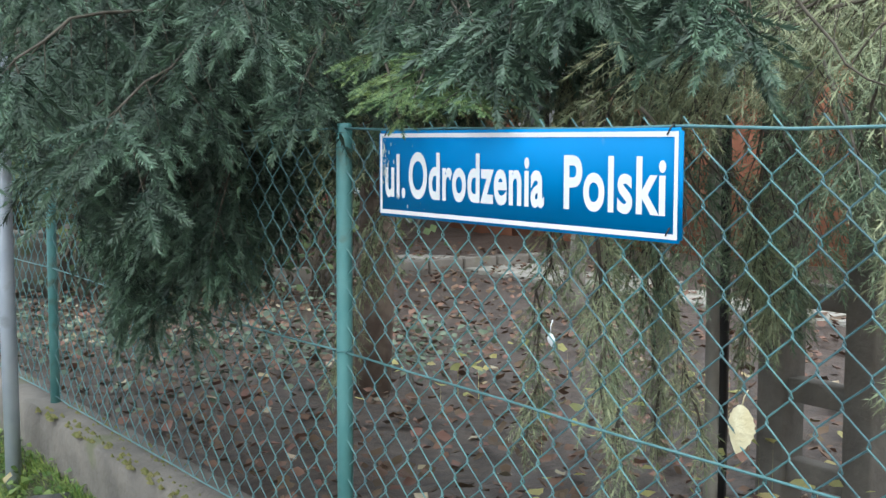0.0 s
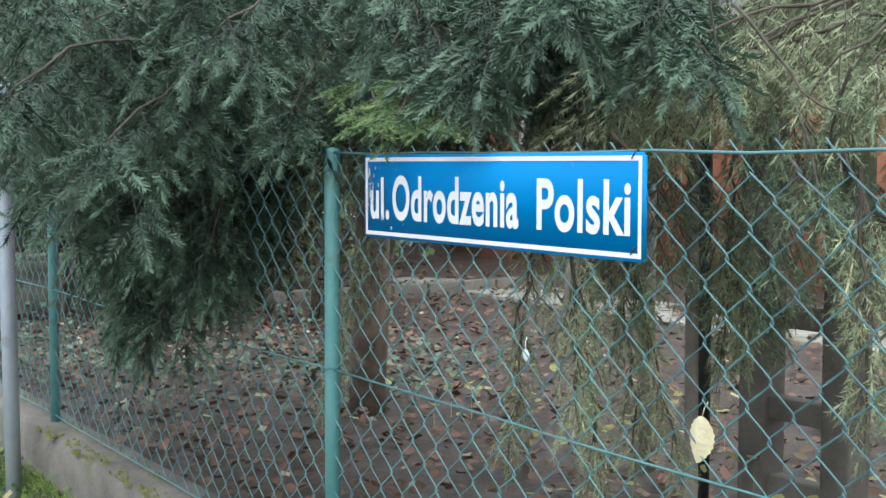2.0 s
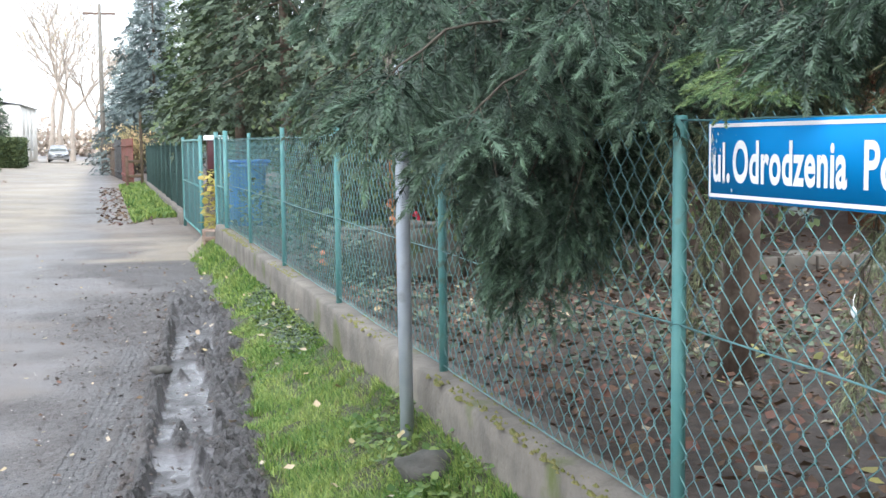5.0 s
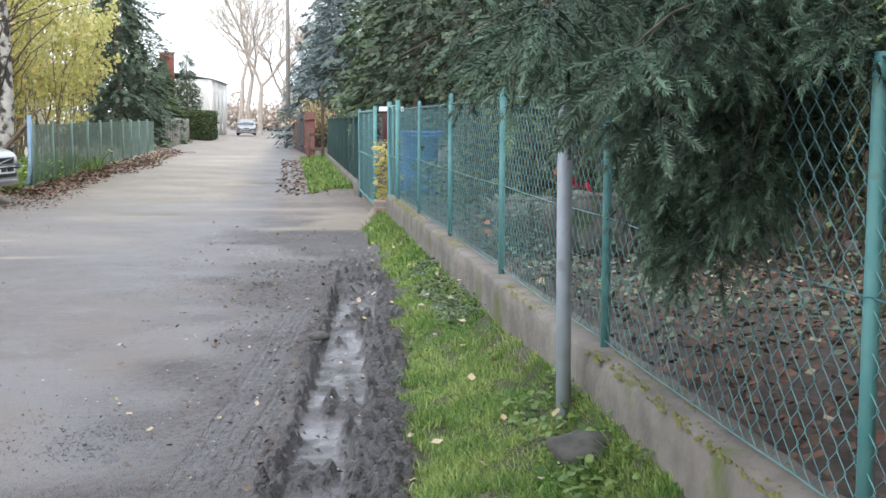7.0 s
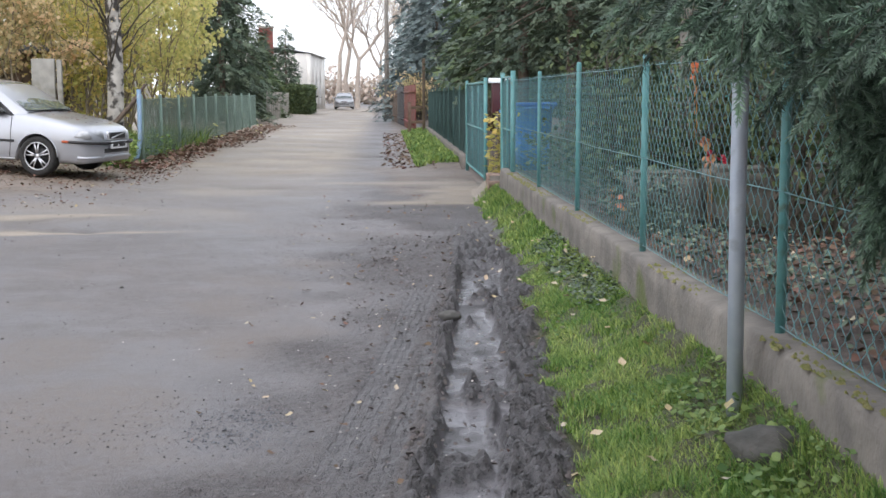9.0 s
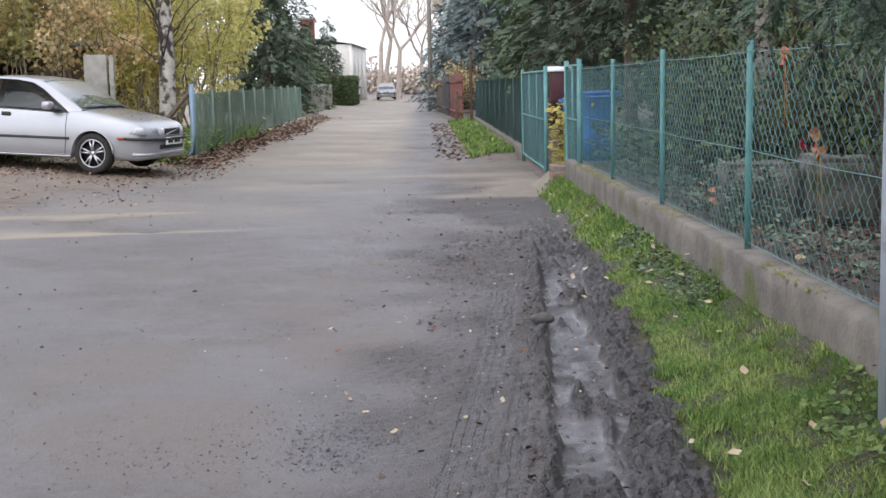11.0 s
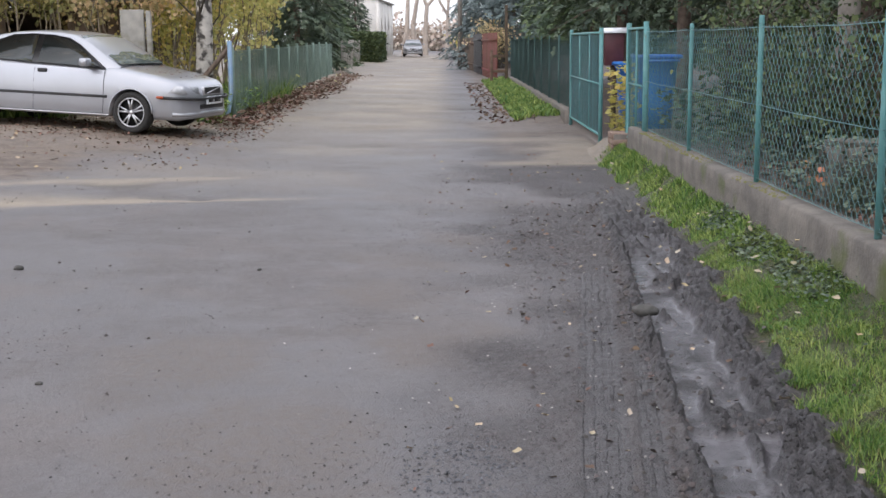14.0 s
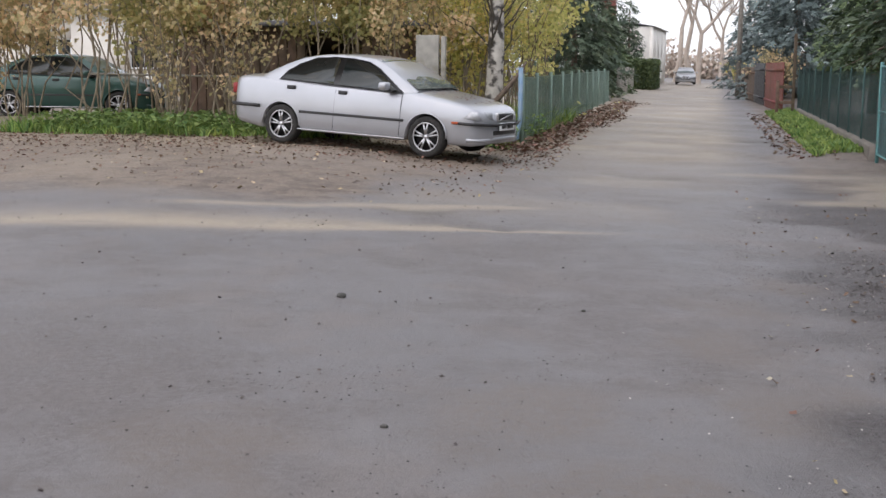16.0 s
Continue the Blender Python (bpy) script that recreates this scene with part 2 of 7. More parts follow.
M_green = material("dark green car paint", (0.01, 0.05, 0.04), 0.3, (0.012, 0.06, 0.05), 2, metal=0.3, coat=0.6)
M_trim = material("black plastic", (0.018, 0.018, 0.02), 0.5, (0.03, 0.03, 0.03), 20)
M_tyre = material("tyre rubber", (0.018, 0.018, 0.018), 0.85, (0.035, 0.033, 0.03), 25, bump=0.3)
M_rim = material("alloy", (0.62, 0.62, 0.64), 0.28, (0.54, 0.54, 0.56), 12, metal=0.9)
M_glass = material("tinted car glass", (0.012, 0.016, 0.015), 0.06, (0.018, 0.022, 0.02), 2, spec=0.45, coat=0.15)
# paler than the side glass: reflected sky is put into the base colour
M_screen = material("tinted windscreen with painted sky reflection", (0.10, 0.125, 0.115), 0.05, (0.075, 0.095, 0.09), 3, spec=0.6, coat=0.15)
M_lamp = material("headlight lens", (0.55, 0.56, 0.58), 0.12, (0.40, 0.41, 0.43), 18, coat=1.0)
M_amber = material("orange reflector", (0.45, 0.08, 0.02), 0.3)
M_red = material("red lens", (0.3, 0.02, 0.02), 0.3)
M_plaster = material("orange plaster", (0.42, 0.17, 0.10), 0.9, (0.36, 0.145, 0.085), 3, bump=0.3, bump_scale=80)
M_brickred = material("brown-red plaster", (0.24, 0.105, 0.08), 0.9, (0.18, 0.08, 0.065), 2, bump=0.4, bump_scale=50)
M_roof = material("grey roof sheet", (0.15, 0.15, 0.165), 0.6, (0.22, 0.22, 0.235), 4, bump=0.6, bump_scale=14)
M_cream = material("cream plaster", (0.60, 0.57, 0.50), 0.9, (0.5, 0.47, 0.42), 1.5, bump=0.2)
M_pale = material("bright pale plaster", (0.80, 0.77, 0.72), 0.9, (0.72, 0.69, 0.64), 1.5, bump=0.2)
M_stem = material("tan stems", (0.20, 0.16, 0.115), 0.85, (0.30, 0.25, 0.18), 8)
M_wood = material("old boards", (0.10, 0.07, 0.05), 0.85, (0.17, 0.12, 0.085), 6, bump=0.6, bump_scale=30, objvar=0.3)
M_redwood = material("red-brown fence boards", (0.19, 0.065, 0.045), 0.8, (0.14, 0.05, 0.04), 5, bump=0.3, objvar=0.25)
M_black = material("black gate paint", (0.02, 0.021, 0.024), 0.5, (0.03, 0.03, 0.035), 8)
M_bin = material("blue plastic", (0.016, 0.13, 0.46), 0.45, (0.02, 0.15, 0.52), 3, bump=0.1, objvar=0.1)
M_box = material("dark red letterbox paint", (0.09, 0.025, 0.03), 0.5, (0.07, 0.02, 0.025), 8)
M_oldstone = material("old rough stone", (0.15, 0.14, 0.12), 0.95, (0.085, 0.08, 0.068), 7, bump=1, bump_scale=28, stain=(0.07, 0.085, 0.04), stain_scale=5, stain_cover=0.45)
M_rose = material("red petals", (0.55, 0.03, 0.06), 0.6, (0.42, 0.02, 0.05), 20)
M_orange = material("orange leaves", (0.60, 0.20, 0.07), 0.6, (0.5, 0.15, 0.05), 20, island=0.3)
M_amberleaf = material("tan autumn leaves", (0.42, 0.22, 0.10), 0.7, (0.33, 0.15, 0.07), 12, island=0.4)
M_stone = material("grey stone", (0.10, 0.095, 0.088), 0.9, (0.055, 0.055, 0.05), 12, bump=1, bump_scale=30)
M_rail = material("blue-grey pipe", (0.16, 0.27, 0.40), 0.5, (0.22, 0.30, 0.38), 8, stain=(0.2, 0.13, 0.08), stain_scale=7, stain_cover=0.35)
M_meshgrey = material("grey-green wire", (0.14, 0.21, 0.18), 0.55, (0.20, 0.28, 0.23), 5, island=0.3)
M_turq = material("turquoise plastic", (0.05, 0.42, 0.48), 0.4, (0.07, 0.46, 0.5), 9)
M_wpaper = material("pale leaf", (0.68, 0.62, 0.42), 0.6, (0.60, 0.52, 0.32), 40, bump=0.3, bump_scale=120)
M_brick = material("old brick pillar", (0.20, 0.135, 0.10), 0.9, (0.30, 0.22, 0.18), 8, bump=0.9, bump_scale=25, stain=(0.09, 0.10, 0.04), stain_scale=4, stain_cover=0.4)


# ---- ground: one sheet, higher behind the garden wall ----
def rut_x(y):
    """Middle of the wet wheel rut."""
    return np.interp(y, [0, 1.5, 2.85, 4.4, 5.5, 6.5, 7.6, 11.8], [-1.36, -1.27, -1.15, -1.03, -0.95, -0.86, -0.78, -0.52])


def edge_x(y):
    """Street edge of the grass strip."""
    return np.interp(y, [1, 2.3, 3.5, 5.3, 8.2, 12, 15.6], [-0.93, -0.875, -0.785, -0.65, -0.50, -0.42, -0.30])


def gz(x, y):
    """Ground height without the small relief."""
    x, y = np.asarray(x, float), np.asarray(y, float)
    z = 0.02 * np.clip(-x - 2, 0, 6)
    z = z + 0.20 * smooth((-x - 4.9) / 4.2) * smooth((y - 8) / 9) * (1 - 0.5 * smooth((y - 40) / 30))
    near = smooth((16.2 - y) / 1.2)
    e = edge_x(y)
    z = z + 0.150 * near * smooth((x - e + 0.02) / (-0.12 - e))
    z = z + near * np.interp(y, [3, 4.5], [0.12, 0.07]) * smooth((x + 0.22) / 0.12) * (x < 0)
    far = smooth((y - 21) / 1.0) * smooth((45 - y) / 2)
    z = z + 0.10 * far * smooth((x + 0.95) / 0.5)
    garden = np.where(y < 13.4, 0.45 - 0.150, np.where(y < 21, 0.10 + 0.2 * smooth((x - 0.5) / 2), 0.12))
    return np.where(x > 0, z + garden + np.where(y < 13.4, 0.02 * np.clip(x - 2, 0, 6), 0), z)


def spans(*rows):
    out = []
    for a, b, n in rows:
        out += list(np.linspace(a, b, n, endpoint=False))
    return np.array(sorted(set(np.round(out + [rows[-1][1]], 5))))


def build_ground():
    xs = spans((-900, -60, 8), (-60, -14, 22), (-14, -6, 44), (-6, -2.3, 70), (-2.3, -1.45, 60), (-1.45, -0.45, 105), (-0.45, -0.06, 16), (-0.06, 0.06, 2), (0.06, 6, 50), (6, 60, 22), (60, 900, 8))
    ys = spans((-500, -30, 5), (-30, -4, 10), (-4, 1.4, 24), (1.4, 7.0, 350), (7.0, 8.6, 58), (8.6, 14, 90), (14, 30, 64), (30, 60, 45), (60, 200, 40), (200, 2500, 14))
    X, Y = np.meshgrid(xs, ys, indexing='ij')
    Z = gz(X, Y)
    e = edge_x(Y)
    r = rut_x(Y)
    n1, n2, n3, n4 = (vnoise(X, Y, f, s) for f, s in ((0.6, 1), (2.3, 2), (7, 3), (21, 4)))
    n5, n6, along = vnoise(X, Y, 45, 15), np.abs(vnoise(X, Y, 13, 9)), vnoise(X * 0.3, Y, 2.6, 27)
    fine = smooth((14 - Y) / 4) * smooth((Y + 4) / 2)
    street = X < -0.1
    # mud beside the grass: a wet rut with a broken ridge along it, thrown-up lumps and a bank of clods
    inmud = smooth((Y - 0.2) / 1) * smooth((11.5 - Y) / 3.5) * street
    mud = inmud * smooth((X - (r - 0.26 + 0.05 * n2 + 0.03 * n3)) / 0.07) * smooth((e + 0.07 + 0.07 * n3 + 0.04 * n2 - X) / 0.10)
    deep = inmud * smooth((8.4 - Y) / 1.5)
    half = 0.175 + 0.045 * n2 + 0.02 * n3
    pool = deep * smooth((half - np.abs(X - r - 0.03 * n2)) / 0.035)
    cut = smooth(0.15 + 1.3 * along) * np.exp(-((X - r + 0.015 - 0.035 * np.sin(Y * 3.1) - 0.02 * n3) / 0.026) ** 2)
    cut = np.maximum(cut, 0.9 * smooth(0.25 + 1.2 * vnoise(X * 0.3, Y, 3.4, 29)) * np.exp(-((X - r - 0.085 + 0.025 * np.sin(Y * 4.3 + 1) - 0.02 * n3) / 0.022) ** 2))
    bars = smooth(vnoise(X * 0.6, Y, 4.2, 14) * 3.2 - 1.2 + 0.4 * n3)
    lumps = np.clip(cut * (0.6 + 0.8 * n3 + 0.5 * n4) + bars * (0.55 + 0.5 * n4), 0, 1.3)
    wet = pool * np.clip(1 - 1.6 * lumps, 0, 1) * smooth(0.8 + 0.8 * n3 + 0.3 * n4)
    crumb = 0.026 * n3 + 0.030 * n4 + 0.046 * n6 + 0.022 * n5
    relief = -0.046 * pool * (1 - np.clip(lumps, 0, 1)) + (mud - pool * mud) * (crumb + 0.016) + pool * np.clip(lumps, 0, 1) * (0.5 * crumb + 0.004) + wet * 0.004 * n3
    bank = deep * np.exp(-((X - r + 0.20 - 0.02 * n3) / 0.04) ** 2) * smooth(0.5 + along)
    relief += bank * (0.012 + 0.018 * n4 + 0.02 * n6)
    tread = np.zeros_like(X)
    for c0, slope, w in ((-1.448, 0.107, 0.105), (-1.235, 0.125, 0.062), (-1.72, 0.09, 0.05)):
        c = c0 + slope * (Y - 4.8)
        band = inmud * smooth((w - np.abs(X - c)) / 0.025) * smooth((7.6 - Y) / 2) * smooth((0.75 if w > 0.055 else 0.1) + 0.7 * n1 + 0.5 * n2)
        tread = np.maximum(tread, band)
        relief -= band * 0.008
    dirt = smooth((X - (r - 1.45 + 0.6 * n1 + 0.4 * n2)) / 1.0) * street * smooth((20 - Y) / 4) * smooth((Y + 6) / 3)
    le = np.interp(Y, [10, 11, 13.3, 16, 19, 30], [-7.2, -6.3, -6.3, -5.8, -5.2, -5.0])
    lot = smooth((le - X - 0.3 * n1 + 0.4 * n2) / 0.8) * smooth((Y - 10.6 - 0.5 * n1 - 0.2 * n2) / 1.4) * smooth((70 - Y) / 20)
    drive = smooth((X + 1.9 + 0.5 * n1) / 0.6) * smooth((Y - 14.6) / 1) * smooth((22.5 - Y) / 1) * 1.0
    drive = np.maximum(drive, smooth((X + 1.5 + 0.2 * n1) / 0.5) * smooth((Y - 22) / 1) * street)
    yc = 9.2 + 0.25 * (X + 8) + 0.12 * n1 + 0.06 * n2
    wd = 0.10 + 0.42 * smooth((-X - 4.4) / 2.5)
    s1 = np.where(Y < yc, np.exp(-((Y - yc) / (wd * 0.55)) ** 2), np.exp(-((Y - yc) / (wd * 1.3)) ** 2)) * smooth((-X - 3.2 + 0.3 * n1) / 1.2)
    s2 = 0.8 * np.exp(-((Y - (11.2 + 0.37 * (X + 6.4) + 0.2 * n1 + 0.08 * n2)) / 0.20) ** 2) * smooth((-X - 4.0) / 0.8) * smooth((X + 8.6) / 1)
    s3 = 0.9 * np.exp(-((Y - 13.9 - 0.25 * n1 + 0.1 * (X + 1)) / 0.28) ** 2) * smooth((X + 2.6 + n1) / 1.2) * street
    s3 = np.maximum(s3, 0.6 * np.exp(-((Y - 17.5 - 0.3 * n1) / 0.4) ** 2) * smooth((X + 3.4 + n1) / 1.0) * street)
    s4 = np.maximum(smooth((Y - 13) / 12) * (0.30 + 0.25 * n2 + 0.2 * n1), 0.35) * smooth(n1 * 1.4 + 0.25) * 0.8
    # besides the sand patches, a growing pale cover paints in distant haze and sheen
    s4 = (s4 * smooth((Y - 10) / 3) + 0.60 * smooth((Y - 10) / 16)) * smooth((-X - 1.8) / 1) * smooth((160 - Y) / 60)
    s3 = np.maximum(s3, 0.75 * smooth((X + 1.15 + 0.3 * n2) / 0.4) * smooth((Y - 13.6 + 0.4 * n2) / 0.7) * smooth((17.5 - Y) / 1.2) * street)
    sand_haze = np.clip(np.maximum(np.maximum(s1, s2), np.maximum(s3, s4)), 0, 1) * street
    brown = np.zeros_like(X)
    for px, py, pr in ((-2.6, 6.0, 0.42), (-2.12, 8.0, 0.42), (-2.45, 7.1, 0.5), (-3.4, 4.2, 0.6), (-2.9, 3.2, 0.7), (-4.6, 3.4, 0.6), (-2.3, 4.6, 0.5)):
        brown = np.maximum(brown, smooth(1.35 - np.hypot((X - px) / 0.75, Y - py) / pr + 0.5 * n2 + 0.3 * n3))
    brown = brown * street
    asph = street * (1 - np.maximum(np.maximum(lot, drive), dirt))
    relief += asph * (0.0012 * n1 + 0.0010 * n2 + 0.0015 * n4 * fine)
    relief += (dirt * (1 - mud)) * (0.008 * n3 + 0.007 * n4 + 0.012 * n2 + 0.005 * n5) * fine
    relief += lot * (0.02 * n2 + 0.014 * n3 * smooth((25 - Y) / 5))
    pot = np.zeros_like(X)
    for px, py, pr in ((-4.57, 10.26, 0.26), (-5.45, 11.34, 0.34), (-3.6, 16.5, 0.5), (-3.0, 22, 0.8), (-4.2, 28, 1.0), (-2.6, 31, 0.9), (-3.8, 20, 0.5), (-3.4, 24.5, 0.5), (-2.2, 26, 0.6), (-3.9, 34, 0.8), (-2.4, 38, 0.9)):
        d = np.hypot((X - px) / 1.5, Y - py) / pr
        pot = np.maximum(pot, smooth(1.25 - d + 0.5 * n2 + 0.2 * n3))
    relief -= 0.035 * pot * (1 - lot)
    soil = (X > 0.0) * 1.0
    relief += soil * (0.03 * n2 + 0.015 * n3) * smooth((13 - Y) / 1)
    verge = street * np.maximum(smooth((X - e - 0.02 - 0.06 * n3) / 0.08) * smooth((14.4 - Y) / 0.7), smooth((X + 0.85 + 0.1 * n2) / 0.15) * smooth((Y - 21.8) / 0.6) * smooth((44 - Y) / 1.5))
    relief += verge * (0.016 * n3 + 0.01 * n2) * smooth((0.2 - X - 0.25) / 0.1)
    Z = Z + relief * (np.abs(X) > 0.08)
    g = Geo()
    nx, ny = X.shape
    i = (np.arange(nx - 1)[:, None] * ny + np.arange(ny - 1)[None]).ravel()
    g.add(np.stack([X, Y, Z], -1).reshape(-1, 3), np.stack([i, i + ny, i + ny + 1, i + 1], -1))
    me = g.mesh("ground", M_ground, True)
    for key, a in (("mud", mud), ("wet", wet), ("tread", tread), ("dirt", dirt), ("lot", np.maximum(lot, drive * 0.75)), ("sand_haze", sand_haze),
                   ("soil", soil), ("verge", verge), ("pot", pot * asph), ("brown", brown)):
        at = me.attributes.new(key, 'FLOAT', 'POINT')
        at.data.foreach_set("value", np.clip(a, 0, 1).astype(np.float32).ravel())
    return tagged(new("ground", me), "worn grey street with dirt, mud ruts and garden soil", "ground", kind="structure")


def ground_material():
    m = bpy.data.materials.new("street ground")
    m.use_nodes = True
    nt = m.node_tree
    bs = nt.nodes["Principled BSDF"]
    geo = nt.nodes.new("ShaderNodeNewGeometry")

    def noise_tex(sc, det=8.0, rough=0.6):
        t = nt.nodes.new("ShaderNodeTexNoise")
        t.inputs["Scale"].default_value, t.inputs["Detail"].default_value, t.inputs["Roughness"].default_value = sc, det, rough
        nt.links.new(geo.outputs["Position"], t.inputs["Vector"])
        return t.outputs["Fac"]

    def ramp(fac, lo, hi, a=0.0, b=1.0):
        r = nt.nodes.new("ShaderNodeMapRange")
        for k, v in zip((1, 2, 3, 4), (lo, hi, a, b)):
            r.inputs[k].default_value = v
        nt.links.new(fac, r.inputs[0])
        return r.outputs[0]

    def attr(name):
        a = nt.nodes.new("ShaderNodeAttribute")
        a.attribute_name = name
        return a.outputs["Fac"]

    def mix(fac, a, b):
        mx = nt.nodes.new("ShaderNodeMix")
        mx.data_type = 'RGBA'
        nt.links.new(fac, mx.inputs["Factor"])
        for s, v in ((mx.inputs[6], a), (mx.inputs[7], b)):
            if isinstance(v, tuple):
                s.default_value = (*v, 1)
            else:
                nt.links.new(v, s)
        return mx.outputs[2]

    def math_node(op, a, b):
        n = nt.nodes.new("ShaderNodeMath")
        n.operation = op
        for s, v in zip(n.inputs, (a, b)):
            if isinstance(v, float):
                s.default_value = v
            else:
                nt.links.new(v, s)
        return n.outputs[0]
    big, mid, fine_n, grit = noise_tex(0.5), noise_tex(3.0), noise_tex(25.0), noise_tex(140.0, 4.0)
    vor = nt.nodes.new("ShaderNodeTexVoronoi")
    vor.inputs["Scale"].default_value = 55.0
    nt.links.new(geo.outputs["Position"], vor.inputs["Vector"])
    pebble = ramp(vor.outputs["Distance"], 0.10, 0.35, 1.0, 0.0)
    stones = nt.nodes.new("ShaderNodeTexVoronoi")
    stones.inputs["Scale"].default_value = 120.0
    nt.links.new(geo.outputs["Position"], stones.inputs["Vector"])
    chip = ramp(stones.outputs["Distance"], 0.08, 0.40, 1.0, 0.0)
    sep = nt.nodes.new("ShaderNodeSeparateXYZ")
    nt.links.new(geo.outputs["Position"], sep.inputs[0])
    px, py = sep.outputs[0], sep.outputs[1]
    asph = mix(ramp(big, 0.35, 0.65), (0.140, 0.134, 0.139), (0.178, 0.165, 0.163))
    asph = mix(ramp(mid, 0.45, 0.70, 0.0, 0.3), asph, (0.122, 0.107, 0.103))
    asph = mix(ramp(noise_tex(1.1), 0.50, 0.64, 0.0, 0.4), asph, (0.170, 0.138, 0.122))
    worn = ramp(noise_tex(0.4, 14.0, 0.74), 0.47, 0.57, 0.0, 1.0)
    asph = mix(math_node('MULTIPLY', worn, ramp(fine_n, 0.35, 0.6, 0.25, 0.9)), asph, (0.108, 0.092, 0.087))
    asph = mix(ramp(grit, 0.52, 0.68, 0.0, 0.75), asph, (0.075, 0.070, 0.067))
    asph = mix(ramp(noise_tex(210.0, 2.0), 0.60, 0.72, 0.0, 0.7), asph, (0.27, 0.255, 0.235))
    asph = mix(math_node("MULTIPLY", pebble, ramp(mid, 0.42, 0.6, 0.0, 0.55)), asph, (0.065, 0.06, 0.058))
    earth = mix(ramp(grit, 0.40, 0.62), (0.112, 0.092, 0.080), (0.178, 0.150, 0.130))
    asph = mix(math_node('MULTIPLY', attr("brown"), ramp(fine_n, 0.3, 0.6, 0.25, 0.85)), asph, earth)
    asph = mix(attr("pot"), asph, (0.095, 0.085, 0.078))
    dirt = mix(ramp(fine_n, 0.38, 0.62), (0.050, 0.043, 0.042), (0.108, 0.094, 0.091))
    dirt = mix(ramp(mid, 0.5, 0.7, 0.0, 0.6), dirt, (0.088, 0.066, 0.061))
    dirt = mix(ramp(grit, 0.47, 0.58, 0.0, 0.85), dirt, (0.036, 0.032, 0.031))
    dirt = mix(math_node('MULTIPLY', chip, ramp(noise_tex(30.0, 4.0), 0.5, 0.6)), dirt, (0.19, 0.18, 0.178))
    dirt = mix(math_node('MULTIPLY', pebble, ramp(fine_n, 0.5, 0.6)), dirt, (0.15, 0.142, 0.14))
    col = mix(math_node('MULTIPLY', attr("dirt"), ramp(fine_n, 0.25, 0.5)), asph, dirt)
    lot = mix(ramp(fine_n, 0.4, 0.6), (0.125, 0.094, 0.072), (0.21, 0.165, 0.13))
    lot = mix(ramp(mid, 0.48, 0.62, 0.0, 0.8), lot, (0.085, 0.062, 0.050))
    lot = mix(ramp(noise_tex(8.0), 0.55, 0.65, 0.0, 0.6), lot, (0.23, 0.185, 0.145))
    col = mix(attr("lot"), col, lot)
    sand_haze = mix(ramp(fine_n, 0.35, 0.65), (0.36, 0.30, 0.23), (0.28, 0.235, 0.18))
    col = mix(math_node('MULTIPLY', attr("sand_haze"), ramp(mid, 0.25, 0.5, 0.5, 0.95)), col, sand_haze)
    pressed = mix(ramp(fine_n, 0.35, 0.65), (0.072, 0.067, 0.068), (0.108, 0.101, 0.102))
    col = mix(math_node('MULTIPLY', attr("tread"), 0.85), col, pressed)
    mud = mix(ramp(fine_n, 0.35, 0.62), (0.022, 0.020, 0.0205), (0.080, 0.074, 0.076))
    mud = mix(ramp(noise_tex(60.0, 5.0), 0.52, 0.66, 0.0, 0.8), mud, (0.095, 0.09, 0.09))
    col = mix(attr("mud"), col, mud)
    # wet rut: base colour paler than the mud, painting in the sky's sheen
    slick_sheen = mix(ramp(noise_tex(14.0), 0.4, 0.6), (0.150, 0.142, 0.150), (0.105, 0.099, 0.105))
    col = mix(attr("wet"), col, slick_sheen)
    soil = mix(ramp(fine_n, 0.35, 0.65), (0.045, 0.032, 0.026), (0.105, 0.075, 0.058))
    col = mix(attr("soil"), col, soil)
    turf = mix(ramp(fine_n, 0.38, 0.6), (0.030, 0.040, 0.012), (0.075, 0.075, 0.028))
    col = mix(attr("verge"), col, mix(ramp(mid, 0.45, 0.65, 0.0, 0.6), turf, (0.055, 0.045, 0.026)))
    nt.links.new(col, bs.inputs["Base Color"])
    damp = math_node('MAXIMUM', attr("wet"), math_node('MULTIPLY', math_node('MAXIMUM', attr("mud"), math_node('MULTIPLY', attr("tread"), 0.6)), 0.45))
    dry = ramp(big, 0.35, 0.65, 0.48, 0.66)
    rough = nt.nodes.new("ShaderNodeMix")
    nt.links.new(damp, rough.inputs["Factor"])
    nt.links.new(dry, rough.inputs[2])
    rough.inputs[3].default_value = 0.24
    nt.links.new(rough.outputs[0], bs.inputs["Roughness"])
    h = math_node('ADD', math_node('MULTIPLY', fine_n, 0.7), math_node('MULTIPLY', grit, 0.4))
    h = math_node('ADD', h, math_node('MULTIPLY', math_node('MULTIPLY', pebble, attr("dirt")), 0.7))
    h = math_node('ADD', h, math_node('MULTIPLY', math_node('MULTIPLY', noise_tex(55.0, 5.0), math_node('MAXIMUM', attr("mud"), attr("dirt"))), 1.0))
    # pressed tyre pattern: ribs along the lane and short cross lugs
    u = math_node('SUBTRACT', math_node('ADD', px, math_node('MULTIPLY', mid, 0.05)), math_node('MULTIPLY', py, 0.112))
    ribs = ramp(math_node('SINE', math_node('MULTIPLY', u, 150.0), 0.0), -0.3, 0.5)
    lug = ramp(math_node('SINE', math_node('ADD', math_node('MULTIPLY', py, 215.0), math_node('MULTIPLY', u, 60.0)), 0.0), -0.2, 0.3)
    pattern = math_node('MULTIPLY', math_node('MULTIPLY', ribs, ramp(lug, 0.0, 1.0, 0.45, 1.0)), attr("tread"))
